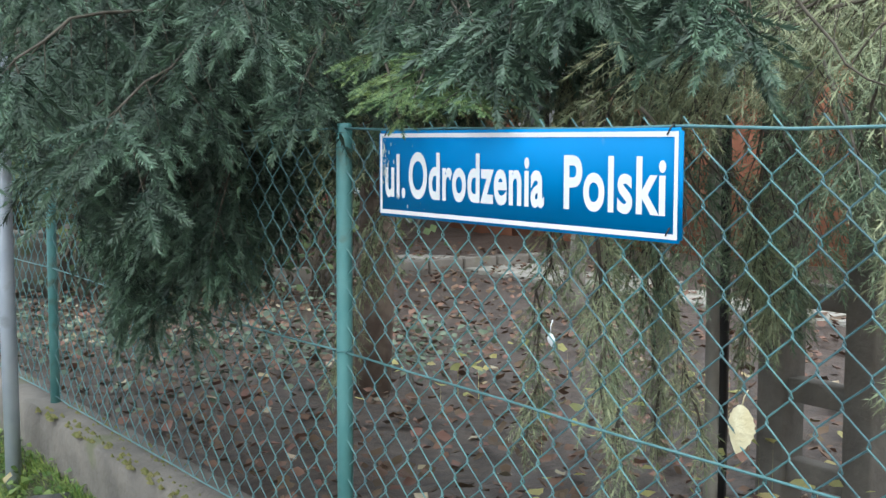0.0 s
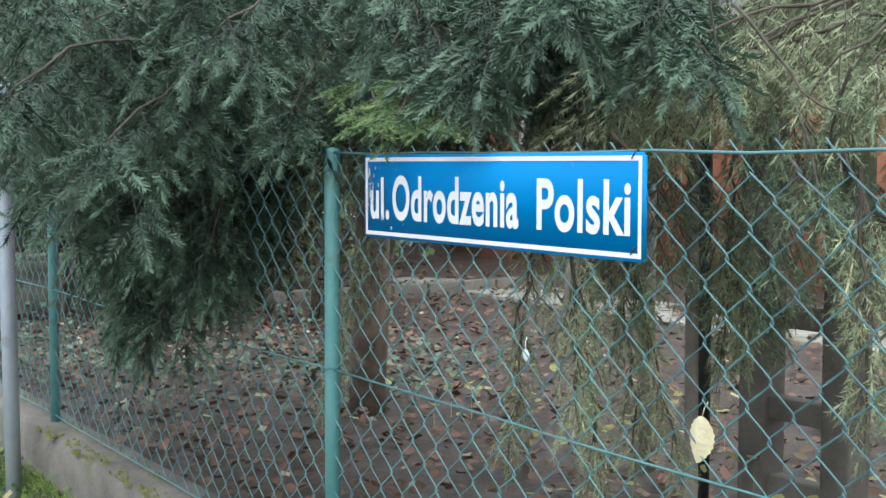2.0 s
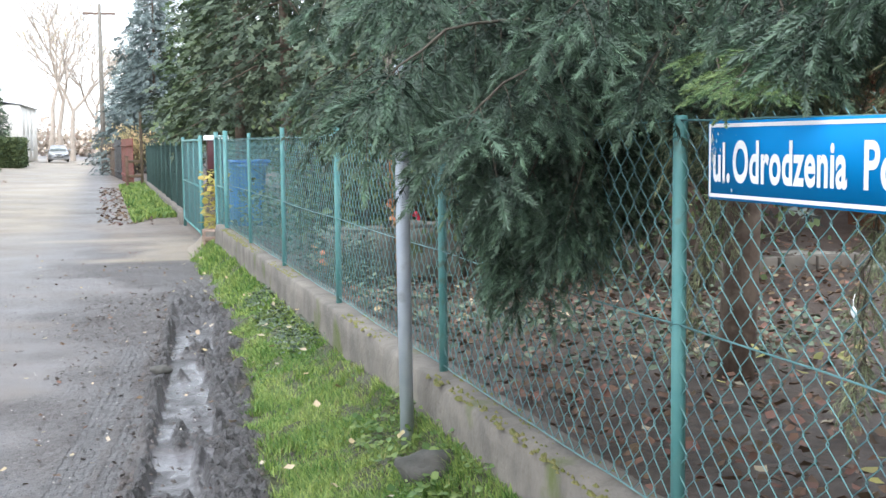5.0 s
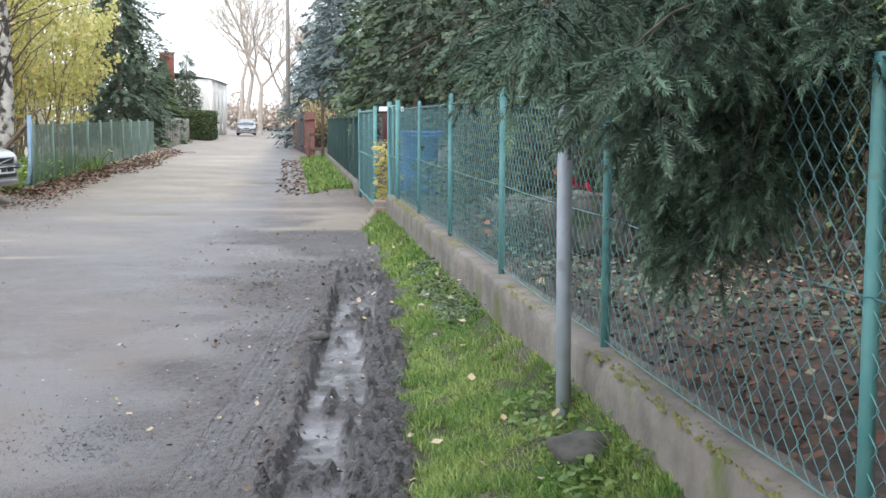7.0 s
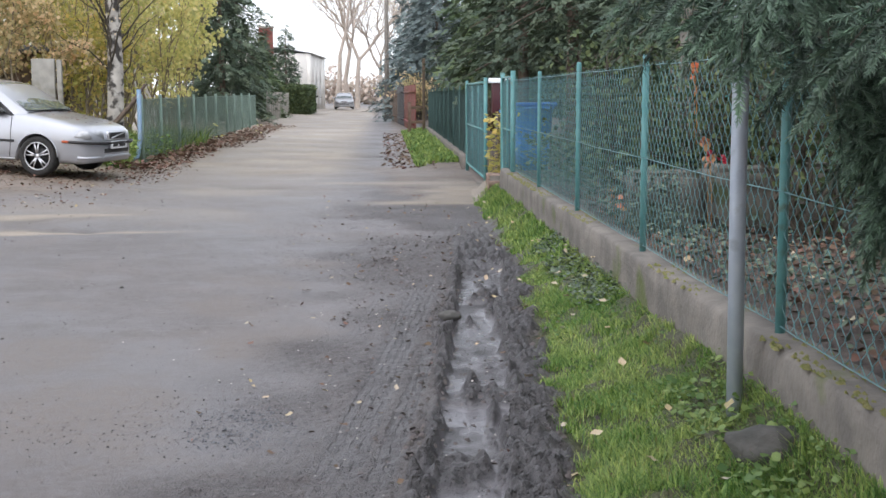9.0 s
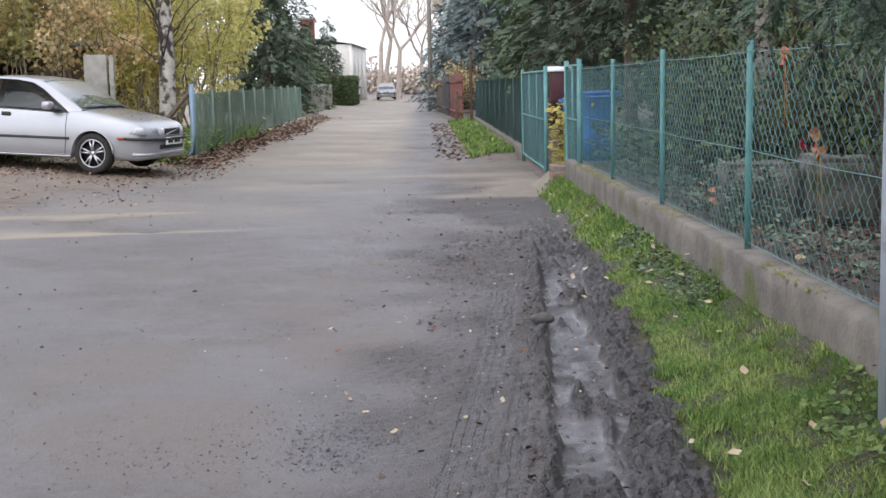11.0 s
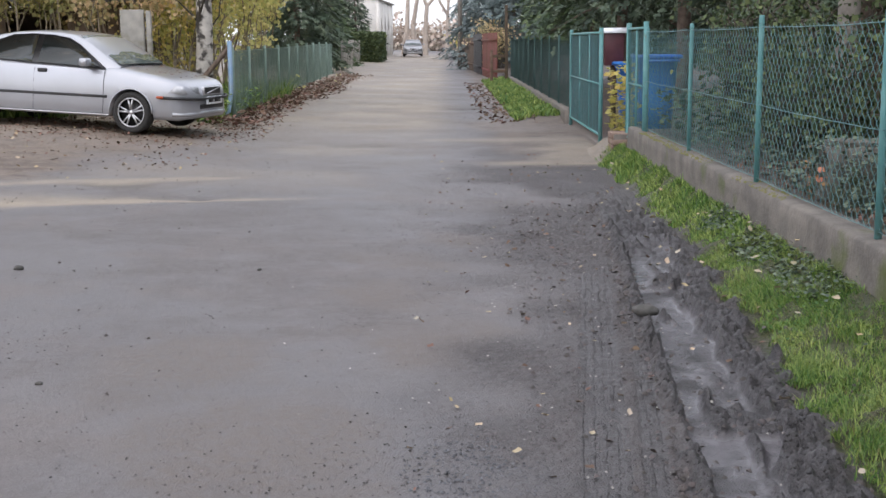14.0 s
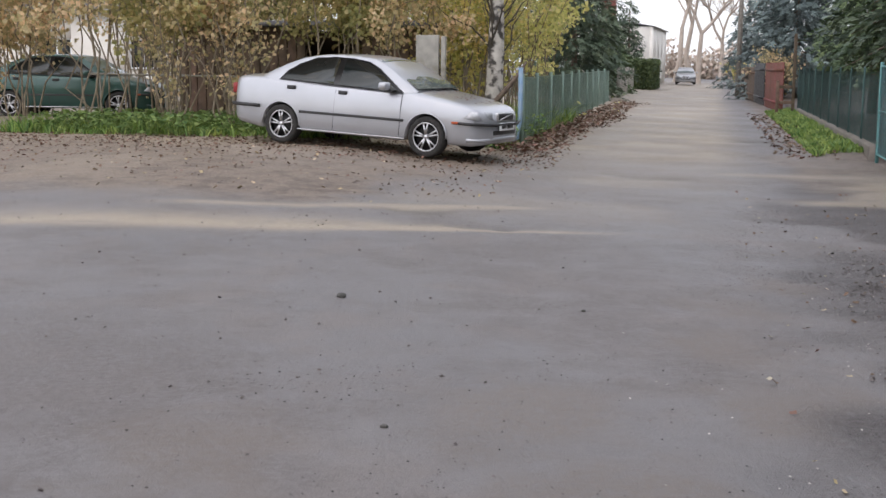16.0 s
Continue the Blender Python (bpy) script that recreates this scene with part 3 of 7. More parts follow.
    h = math_node('ADD', h, math_node('MULTIPLY', math_node('MULTIPLY', pattern, ramp(noise_tex(5.0), 0.40, 0.55, 0.15, 1.0)), 0.8))
    bp = nt.nodes.new("ShaderNodeBump")
    bp.inputs["Distance"].default_value = 0.016
    nt.links.new(ramp(attr("wet"), 0.0, 1.0, 0.95, 0.18), bp.inputs["Strength"])
    nt.links.new(h, bp.inputs["Height"])
    nt.links.new(bp.outputs[0], bs.inputs["Normal"])
    return m


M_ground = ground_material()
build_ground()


# ---- low concrete walls under the fence ----
def concrete_wall(y0, y1, z0, z1, x0=-0.10, x1=0.10, step=0.08, seed=3):
    """A retaining kerb wall with worn, uneven edges."""
    g = Geo()
    ys = np.arange(y0, y1 + 1e-6, step)
    prof = [(x0, z0), (x0 + 0.002, z1 - 0.10), (x0 + 0.004, z1 - 0.022), (x0 + 0.02, z1 - 0.003), (0.0, z1), (x1 - 0.02, z1), (x1, z1 - 0.02), (x1, z0)]
    V = np.zeros((len(ys), len(prof), 3))
    for k, (px, pz) in enumerate(prof):
        wob = vnoise(ys, np.full_like(ys, k * 0.3), 1.6, seed) * 0.006 + vnoise(ys, np.full_like(ys, k * 3.1), 9, seed + 1) * 0.004
        chip = np.where(k in (2, 3), 0.012 * smooth(vnoise(ys, np.zeros_like(ys), 3.1, seed + 2) - 0.1), 0)
        V[:, k] = np.stack([px + wob + chip, ys, pz + wob * (1 if 1 < k < 6 else 0) - chip], -1)
    n = len(prof)
    i = (np.arange(len(ys) - 1)[:, None] * n + np.arange(n - 1)[None]).ravel()
    g.add(V.reshape(-1, 3), np.stack([i, i + 1, i + n + 1, i + n], -1), [list(range(n))[::-1]], [[(len(ys) - 1) * n + k for k in range(n)]])
    return g


single("wall_garden_kerb", concrete_wall(-8, 13.25, -0.1, 0.487), M_conc, "low weathered concrete retaining wall with moss on top", "wall", kind="structure", smooth_faces=True)
single("wall_far_kerb", concrete_wall(21.0, 41, -0.1, 0.26, seed=8), M_conc, "low concrete kerb wall under the farther fence", "wall", kind="structure", smooth_faces=True)

# moss cushions along the top of the wall
g = Geo()
for k in range(1500):
    y = rng.uniform(-3, 13)
    if vnoise(y, 0.3, 0.9, 5) < -0.15:
        continue
    x = rng.choice([-0.085, -0.05, 0.02, 0.05]) + rng.normal(0, 0.012)
    r = rng.uniform(0.005, 0.019)
    a = np.arange(6) * math.pi / 3 + rng.uniform(0, 1)
    ring = np.stack([x + r * np.cos(a) * 0.8, y + r * np.sin(a) * 1.8, np.full(6, 0.480)], -1)
    g.add(np.vstack([ring, [[x, y, 0.489 + r * 0.35]]]), [(j, (j + 1) % 6, 6) for j in range(6)])
single("moss", g, M_moss, "olive moss cushions on the concrete wall", "moss", kind="stuff", smooth_faces=True)


# ---- chain-link fences ----
PITCH = 0.094      # width of one diamond
def zigzag(g, y0, y1, z0, z1, pitch, r, sides, x=0.0, barbs=True, xf=None, hook=True):
    """Interlocked zigzag wires of a diamond mesh between y0 and y1; pitch is the width of a diamond."""
    h = pitch / 2
    rows = int((z1 - z0) / h)
    for k in range(int(round((y1 - y0) / h)) + 1):
        yc = y0 + k * h
        side = np.where((np.arange(rows + 1) + k) % 2 == 0, -1.0, 1.0)
        pts = []
        for i in range(rows + 1):
            yy = yc + side[i] * (h / 2 + 0.8 * r) + rng.normal(0, pitch * 0.010)
            for d in ((-0.10, 0.10) if hook else (0.0,)):
                if (i == 0 and d < 0) or (i == rows and d > 0):
                    continue
                pts.append((x + side[i] * (1.2 if d > 0 else -1.2) * r, yy, z0 + i * h + d * h))
        if barbs and k % 2 == 0:
            pts.append((x - 0.004, yc - side[rows] * h * 0.45, z1 + 0.018))
        pts = np.array(pts)
        if xf is not None:
            pts = xf(pts)
        g.tube(pts, r, sides, cap=False)
    return g


def fence_bay(ya, yb, ztop, zbot, label, pitch=PITCH, r=0.0019, sides=4, group="fence bays", post_at=None, post_r=0.0195, ptop=0.04, wires=True, wire_mat=None, post_mat=None):
    f = thing("chain_link_fence", (0, ya, zbot), 0, label, "fence", group)
    g = zigzag(Geo(), 0.03, yb - ya - 0.03, 0.02, ztop - zbot - 0.02, pitch, r, sides, hook=sides > 3)
    part("wire_mesh", g, wire_mat or M_pvc, f, "teal plastic-coated diamond wire mesh", True)
    if wires:
        for z, nm in ((ztop - zbot - 0.012, "tension_wire"), (0.55, "tension_wire"), (0.03, "tension_wire")):
            part(nm, Geo().tube(bend((-0.004, 0, z), (-0.004, yb - ya, z), 0.008, 12, 0.0015), 0.0027, 6), M_pvc, f, "", True)
    py = (yb - ya) if post_at is None else post_at
    h = ztop - zbot + ptop
    part("post", Geo().tube([(0, py, -0.03), (0, py, h * 0.5), (0.002, py, h - 0.012), (0.002, py, h)], [post_r, post_r, post_r, post_r * 0.86], 14), post_mat or M_post, f, "teal painted steel tube post", True)
    for z in (0.55, h - 0.06):
        part("tie_wire", Geo().tube([(post_r * 1.12 * math.cos(a), py + post_r * 1.12 * math.sin(a), z + 0.004 * math.sin(2 * a)) for a in np.linspace(0, 6.28, 13)], 0.0016, 4, False), M_pvc, f)
    return f


POSTS = [-5.0, -2.5, 0.0, 2.38, 4.97, 7.5, 10.0, 12.45]
for k in range(len(POSTS) - 1):
    fence_bay(POSTS[k], POSTS[k + 1], 1.59, 0.487, "teal chain-link fence bay on the concrete wall", ptop=(0.03, 0.0, 0.03, 0.05, 0.07, 0.045, 0.03)[k])
for k in range(9):
    y = 21.0 + k * 2.3
    fence_bay(y, y + 2.3, 1.5, 0.26, "farther teal chain-link fence bay on a low kerb", pitch=0.10, r=0.003, sides=3, group="farther fence bays", wires=False, ptop=0.08, wire_mat=M_wirefar, post_mat=M_postfar)


def mesh_gate(at, width, height, label, rz=90.0, bars=1):
    """A tube frame with diamond mesh; local x runs along the leaf."""
    f = thing("mesh_gate", at, rz, label, "gate")
    part("gate_frame", Geo().tube([(0, 0, 0), (0, 0, height), (width, 0, height), (width, 0, 0), (0, 0, 0)], 0.02, 8).tube([(0, 0, height * 0.5), (width, 0, height * 0.5)], 0.012, 6), M_post, f, "", True)
    g = zigzag(Geo(), 0.03, width - 0.03, 0.02, height - 0.02, 0.10, 0.003, 3, barbs=False, hook=False, xf=lambda p: p[:, [1, 0, 2]])
    part("wire_mesh", g, M_pvc, f, "teal wire mesh", True)
    for k in range(bars):
        part("upright", Geo().tube([(width * (k + 1) / (bars + 1), 0, 0), (width * (k + 1) / (bars + 1), 0, height)], 0.014, 6), M_post, f)
    for x in (-0.03, width + 0.03):
        part("gate_post", Geo().tube([(x, 0, -0.2), (x, 0, height + 0.07)], 0.03, 10), M_post, f, "", True)
    return f


mesh_gate((0.0, 12.6, 0.32), 1.25, 1.30, "narrow teal mesh gate beside the driveway")
mesh_gate((-0.02, 16.45, 0.14), 4.2, 1.45, "wide closed teal mesh driveway gate", bars=2)

# ---- street-name sign wired to the fence ----
def text_mesh(body, width, height, bold):
    cu = bpy.data.curves.new("lettering", 'FONT')
    cu.body, cu.size, cu.extrude, cu.offset, cu.resolution_u = body, 1.0, 0.0, bold, 6
    cu.space_character = 1.06
    ob = new("lettering", cu)
    bpy.context.view_layer.update()
    me = bpy.data.meshes.new_from_object(ob.evaluated_get(bpy.context.evaluated_depsgraph_get()))
    bpy.data.objects.remove(ob)
    v = np.zeros(len(me.vertices) * 3, np.float32)
    me.vertices.foreach_get("co", v)
    v = v.reshape(-1, 3)
    lo, hi = v.min(0), v.max(0)
    base = 0.0
    v[:, 0] = (v[:, 0] - lo[0]) / (hi[0] - lo[0]) * width
    v[:, 1] = v[:, 1] * height / 0.70
    v[:, 2] = 0
    me.vertices.foreach_set("co", v.ravel())
    me.update()
    return me


SW, SH = 0.947, 0.190
sign = thing("street_sign", (-0.022, -0.200, 1.380), -90, "blue enamel street-name sign with white border and letters", "sign")
bm = bmesh.new()
bmesh.ops.create_cube(bm, size=1, matrix=Matrix.Translation((SW / 2, 0.004, SH / 2)) @ Matrix.Diagonal((SW, 0.005, SH, 1)))
bmesh.ops.bevel(bm, geom=[e for e in bm.edges if abs((e.verts[0].co - e.verts[1].co).y) > 0.003], offset=0.006, segments=3, affect='EDGES')
part("plate", Geo().bm(bm), M_blue, sign, "blue enamelled plate, worn at one end")
g = Geo()
o, w = 0.006, 0.009
bt = [(o, o), (SW - o, o), (SW - o, SH - o), (o, SH - o)]
bi = [(o + w, o + w), (SW - o - w, o + w), (SW - o - w, SH - o - w), (o + w, SH - o - w)]
g.add([(x, 0.0, z) for x, z in bt] + [(x, 0.0, z) for x, z in bi], [(k, (k + 1) % 4, 4 + (k + 1) % 4, 4 + k) for k in range(4)])
part("border", g, M_white, sign, "white border line")
for body, u0, u1, hgt, bold in (("ul.", 0.030, 0.118, 0.090, 0.028), ("Odrodzenia", 0.133, 0.628, 0.094, 0.028), ("Polski", 0.688, 0.965, 0.094, 0.024)):
    me = text_mesh(body, (u1 - u0) * SW, hgt, bold)
    me.materials.append(M_white)
    ob = part("lettering", me, M_white, sign, "white condensed letters")
    ob.matrix_basis = pose(u0 * SW, -0.0005, 0.25 * SH, 90, 0, 0)
for x, z in ((0.03, SH - 0.012), (SW - 0.03, SH - 0.012), (SW - 0.03, 0.012)):
    part("tie_wire", Geo().tube([(x, -0.003, z), (x + 0.006, 0.0, z + 0.012), (x, 0.012, z + 0.018), (x - 0.006, 0.022, z + 0.006)], 0.0014, 5), M_trim, sign)
# scratched grey patch at the worn end
g = Geo()
for k in range(60):
    x, z = 0.018 + abs(rng.normal(0, 0.014)), SH * 0.62 + rng.normal(0, 0.030)
    if rng.random() < 0.2:
        x, z = rng.uniform(0.03, 0.30), rng.choice([SH * 0.15, SH * 0.85]) + rng.normal(0, 0.008)
    r = rng.uniform(0.001, 0.0045)
    a = np.arange(6) * 1.047 + rng.uniform(0, 0.6, 6)
    q = rng.uniform(0.5, 1.0, 6)
    g.add(np.stack([x + r * q * np.cos(a), np.full(6, -0.0012 - k * 1e-5), np.clip(z + 1.8 * r * q * np.sin(a), 0.012, SH - 0.012)], -1), [list(range(6))])
tagged(part("scuff", g, material("scuffed enamel", (0.30, 0.40, 0.45), 0.8, (0.45, 0.50, 0.50), 60), sign, "pale scuffs in the enamel"), kind="stuff")

# ---- steel pole beside the wall ----
pole = thing("sign_pole", (-0.195, 2.34, 0.15), 0, "bare grey painted steel pole in the grass", "pole")
part("tube", Geo().tube([(0.012, 0, -0.1), (0.004, 0, 0.9), (0.004, 0, 1.70), (0.004, 0, 1.73)], [0.031, 0.031, 0.031, 0.027], 24), M_galv, pole, "", True)
part("cap", Geo().tube([(0.004, 0, 1.722), (0.004, 0, 1.74)], [0.032, 0.02], 20), M_galv, pole, "", True)


def leaf_geo(n_seg=5, serr=0.0, length=0.075, width=0.048, curl=0.25, seed=0):
    """An oval pointed leaf along y with a folded, curled blade and a stalk."""
    r = np.random.default_rng(seed)
    g = Geo()
    t = np.linspace(0, 1, n_seg * 2 + 1)
    wd = width / 2 * np.sin(np.pi * t ** 0.85) ** 0.8
    wd = wd * (1 + serr * np.where(np.arange(len(t)) % 2, 1, -1))
    zc = curl * length * (t - 0.5) ** 2
    mid = np.stack([np.zeros_like(t), t * length, zc], -1)
    lf = np.stack([-wd, t * length, zc + np.abs(wd) * 0.35], -1)
    rt = np.stack([wd, t * length, zc + np.abs(wd) * 0.2], -1)
    k = len(t)
    i = np.arange(k - 1)
    g.add(np.vstack([lf, mid, rt]), np.stack([i, i + k, i + k + 1, i + 1], -1), np.stack([i + k, i + 2 * k, i + 2 * k + 1, i + k + 1], -1))
    g.tube([(0, 0.002, zc[0]), (0, -0.012, zc[0] + 0.002), (0.003, -0.024, zc[0] + 0.006)], 0.0012, 4)
    return g


lf = tagged(new("leaf", leaf_geo(8, 0.05, 0.083, 0.060, 0.15).mesh("leaf", M_wpaper, True)), "pale yellow serrated leaf caught in the fence mesh", "leaf")
lf.matrix_basis = Matrix.Translation((-0.006, -1.272, 1.135)) @ Matrix.Rotation(radians(-90), 4, 'Z') @ Matrix.Rotation(radians(-90), 4, 'X') @ Matrix.Rotation(radians(8), 4, 'Z')
lf = tagged(new("leaf", leaf_geo(5, 0.08, 0.03, 0.026, 0.6).mesh("leaf", M_white, True)), "small crumpled white scrap caught in the mesh", "scrap")
lf.matrix_basis = Matrix.Translation((-0.004, -0.79, 1.185)) @ Matrix.Rotation(radians(-90), 4, 'Z') @ Matrix.Rotation(radians(-80), 4, 'X')
lf = tagged(new("leaf", leaf_geo(6, 0.1, 0.10, 0.075, 0.8, 3).mesh("leaf", M_wpaper, True)), "curled pale leaf lying on the conifer twigs", "leaf")
lf.matrix_basis = Matrix.Translation((0.88, -0.62, 1.735)) @ Matrix.Rotation(radians(-130), 4, 'Z') @ Matrix.Rotation(radians(-35), 4, 'X')

# ---- stones by the pole ----
def stone(at, sx, sy, sz, seed, label):
    bm = bmesh.new()
    bmesh.ops.create_icosphere(bm, subdivisions=3, radius=1)
    for v in bm.verts:
        k = 1 + 0.22 * noise.noise(v.co * 1.6 + Vector((seed, 0, 0))) + 0.08 * noise.noise(v.co * 5 + Vector((0, seed, 0)))
        v.co = Vector((v.co.x * sx * k, v.co.y * sy * k, v.co.z * sz * k))
    ob = single("stone", Geo().bm(bm), M_stone, label, "stone", smooth_faces=True)
    ob.matrix_basis = pose(*at, 0, 0, seed * 40)


stone((-0.21, 1.80, 0.20), 0.10, 0.15, 0.085, 2.0, "mossy grey stone in the grass beside the wall")
stone((-1.14, 5.25, 0.05), 0.07, 0.05, 0.035, 4.0, "dark clod of mud beside the wheel rut")

SHRUBS_DARK = []


# ---- near spruce that hangs over the fence ----
def twig_template(n, nl, nw, seed, flat=0.5, joints=9, core=0.032):
    """A shoot of unit length along y; each needle is a narrow pointed blade that grows from the axis."""
    r = np.random.default_rng(seed)
    V = [(0, k / (joints - 1), 0.02 * math.sin(k * 1.3 + seed)) for k in range(joints)]
    F = []
    for k in range(0, joints - 1, 2):      # the axis, thick with short inner needles
        w = core * (0.65 + 0.35 * math.sin(math.pi * (0.15 + 0.7 * k / (joints - 1))))
        y = (k + 1) / (joints - 1)
        for a in ((0, 180), (75, 255)):
            V += [(w * math.cos(math.radians(q)), y, w * math.sin(math.radians(q))) for q in a]
            F += [(k, k + 2, len(V) - 2), (k, len(V) - 1, k + 2)]
    for k in range(n):
        t = (k + 0.5) / n
        a = k * 2.39996 + r.normal(0, 0.3)
        d = np.array([math.cos(a), 0, math.sin(a) * flat + 0.12])
        d = d / np.linalg.norm(d)
        d = d * 0.85 + np.array([0, 0.50 + 0.30 * t + 1.1 * t ** 8, 0])
        d = d / np.linalg.norm(d)
        p = np.array([0, t, 0.02 * math.sin(t * 10 + seed)])
        s = np.cross(d, [0, 0, 1.0]) + 0.4 * r.normal(size=3)
        s = s / np.linalg.norm(s) * nw
        L = nl * r.uniform(0.8, 1.12) * (1 - 0.30 * t ** 3) * (0.65 + 0.35 * min(1, t * 6))
        V += [p - s * 0.5, p + d * L * 0.35 + s, p + d * L]
        F.append((len(V) - 3, len(V) - 2, len(V) - 1))
    return np.array(V), np.array(F)


TW = [twig_template(70, 0.205, 0.0195, s, 0.7, 7, 0.048) for s in range(6)]
TD = [twig_template(27, 0.25, 0.019, s + 9, 0.9, 5) for s in range(3)]


class Conifer:
    """Collects shoots (position, direction, length) and woody axes of a branch."""

    def __init__(self):
        self.wood = Geo()
        self.pos, self.dir, self.len = [], [], []

    def shoot(self, p, d, l):
        self.pos.append(p)
        self.dir.append(d)
        self.len.append(l)

    def branchlet(self, p, d, L, sl, gap, droop):
        n = max(3, int(L / gap))
        q, dd = np.array(p, float), unit(d)
        pts = [q.copy()]
        side = unit(np.cross(dd, [0, 0, 1]) + rng.normal(0, 0.15, 3))
        for i in range(n):
            dd = unit(dd + np.array([0, 0, -droop / n]) + rng.normal(0, 0.05, 3))
            q = q + dd * L / n
            pts.append(q.copy())
            k = 1 - 0.35 * i / n
            for s in (-1, 1):
                self.shoot(q, unit(dd * 0.85 + side * s * 0.75 + rng.normal(0, 0.10, 3) + np.array([0, 0, -0.10])), sl * k * rng.uniform(0.8, 1.2))
        self.shoot(q, dd, sl * 0.9)
        self.wood.tube(np.array(pts), np.linspace(0.0022, 0.001, len(pts)), 3, False)

    def bough(self, a, b, sag, blen, sl=0.150, gap=0.120, step=0.155, droop=0.9, start=0.15, hang=0.5, r=0.006):
        a, b = np.array(a, float), np.array(b, float)
        L = np.linalg.norm(b - a)
        n = max(6, int(L / step))
        pts = bend(a, b, sag, n + 1, 0.008)
        self.wood.tube(pts, np.linspace(r, 0.003, n + 1), 5, False)
        for i in range(1, n + 1):
            t = i / n
            if t < start:
                continue
            d = unit(pts[i] - pts[i - 1])
            side = unit(np.cross(d, [0, 0, 1]))
            for s in (-1, 1):
                l = blen * (1 - 0.5 * t) * rng.uniform(0.6, 1.2)
                if l > 0.05:
                    self.branchlet(pts[i], unit(d * 0.65 + side * s * rng.uniform(0.5, 1.0) + np.array([0, 0, -hang * rng.uniform(0.4, 1.4)])), l, sl, gap, droop)
        self.branchlet(pts[-1], unit(pts[-1] - pts[-3]), 0.12, sl, gap, droop * 0.6)

    def foliage(self, name, templates, mat):
        p, d, l = np.array(self.pos), np.array(self.dir), np.array(self.len)
        m = frames(d, rng.normal(0, 0.35, d.shape) + np.array([0, 0, 1.0])) * l[:, None, None]
        pick = rng.integers(0, len(templates), len(p))
        g, tip_light, tone = Geo(), [], []
        for k, (tv, tf) in enumerate(templates):
            s = pick == k
            g.scatter(tv, tf, m[s], p[s])
            # 0 at the shoot's base, 1 at its tip; drives the painted inner shade
            tip_light.append(np.tile(np.clip(tv[:, 1], 0, 1), int(s.sum())))
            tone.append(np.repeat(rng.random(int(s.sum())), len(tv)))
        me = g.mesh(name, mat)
        for key, a in (("young", tip_light), ("tone", tone)):
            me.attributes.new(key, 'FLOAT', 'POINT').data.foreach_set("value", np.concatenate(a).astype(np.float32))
        return me


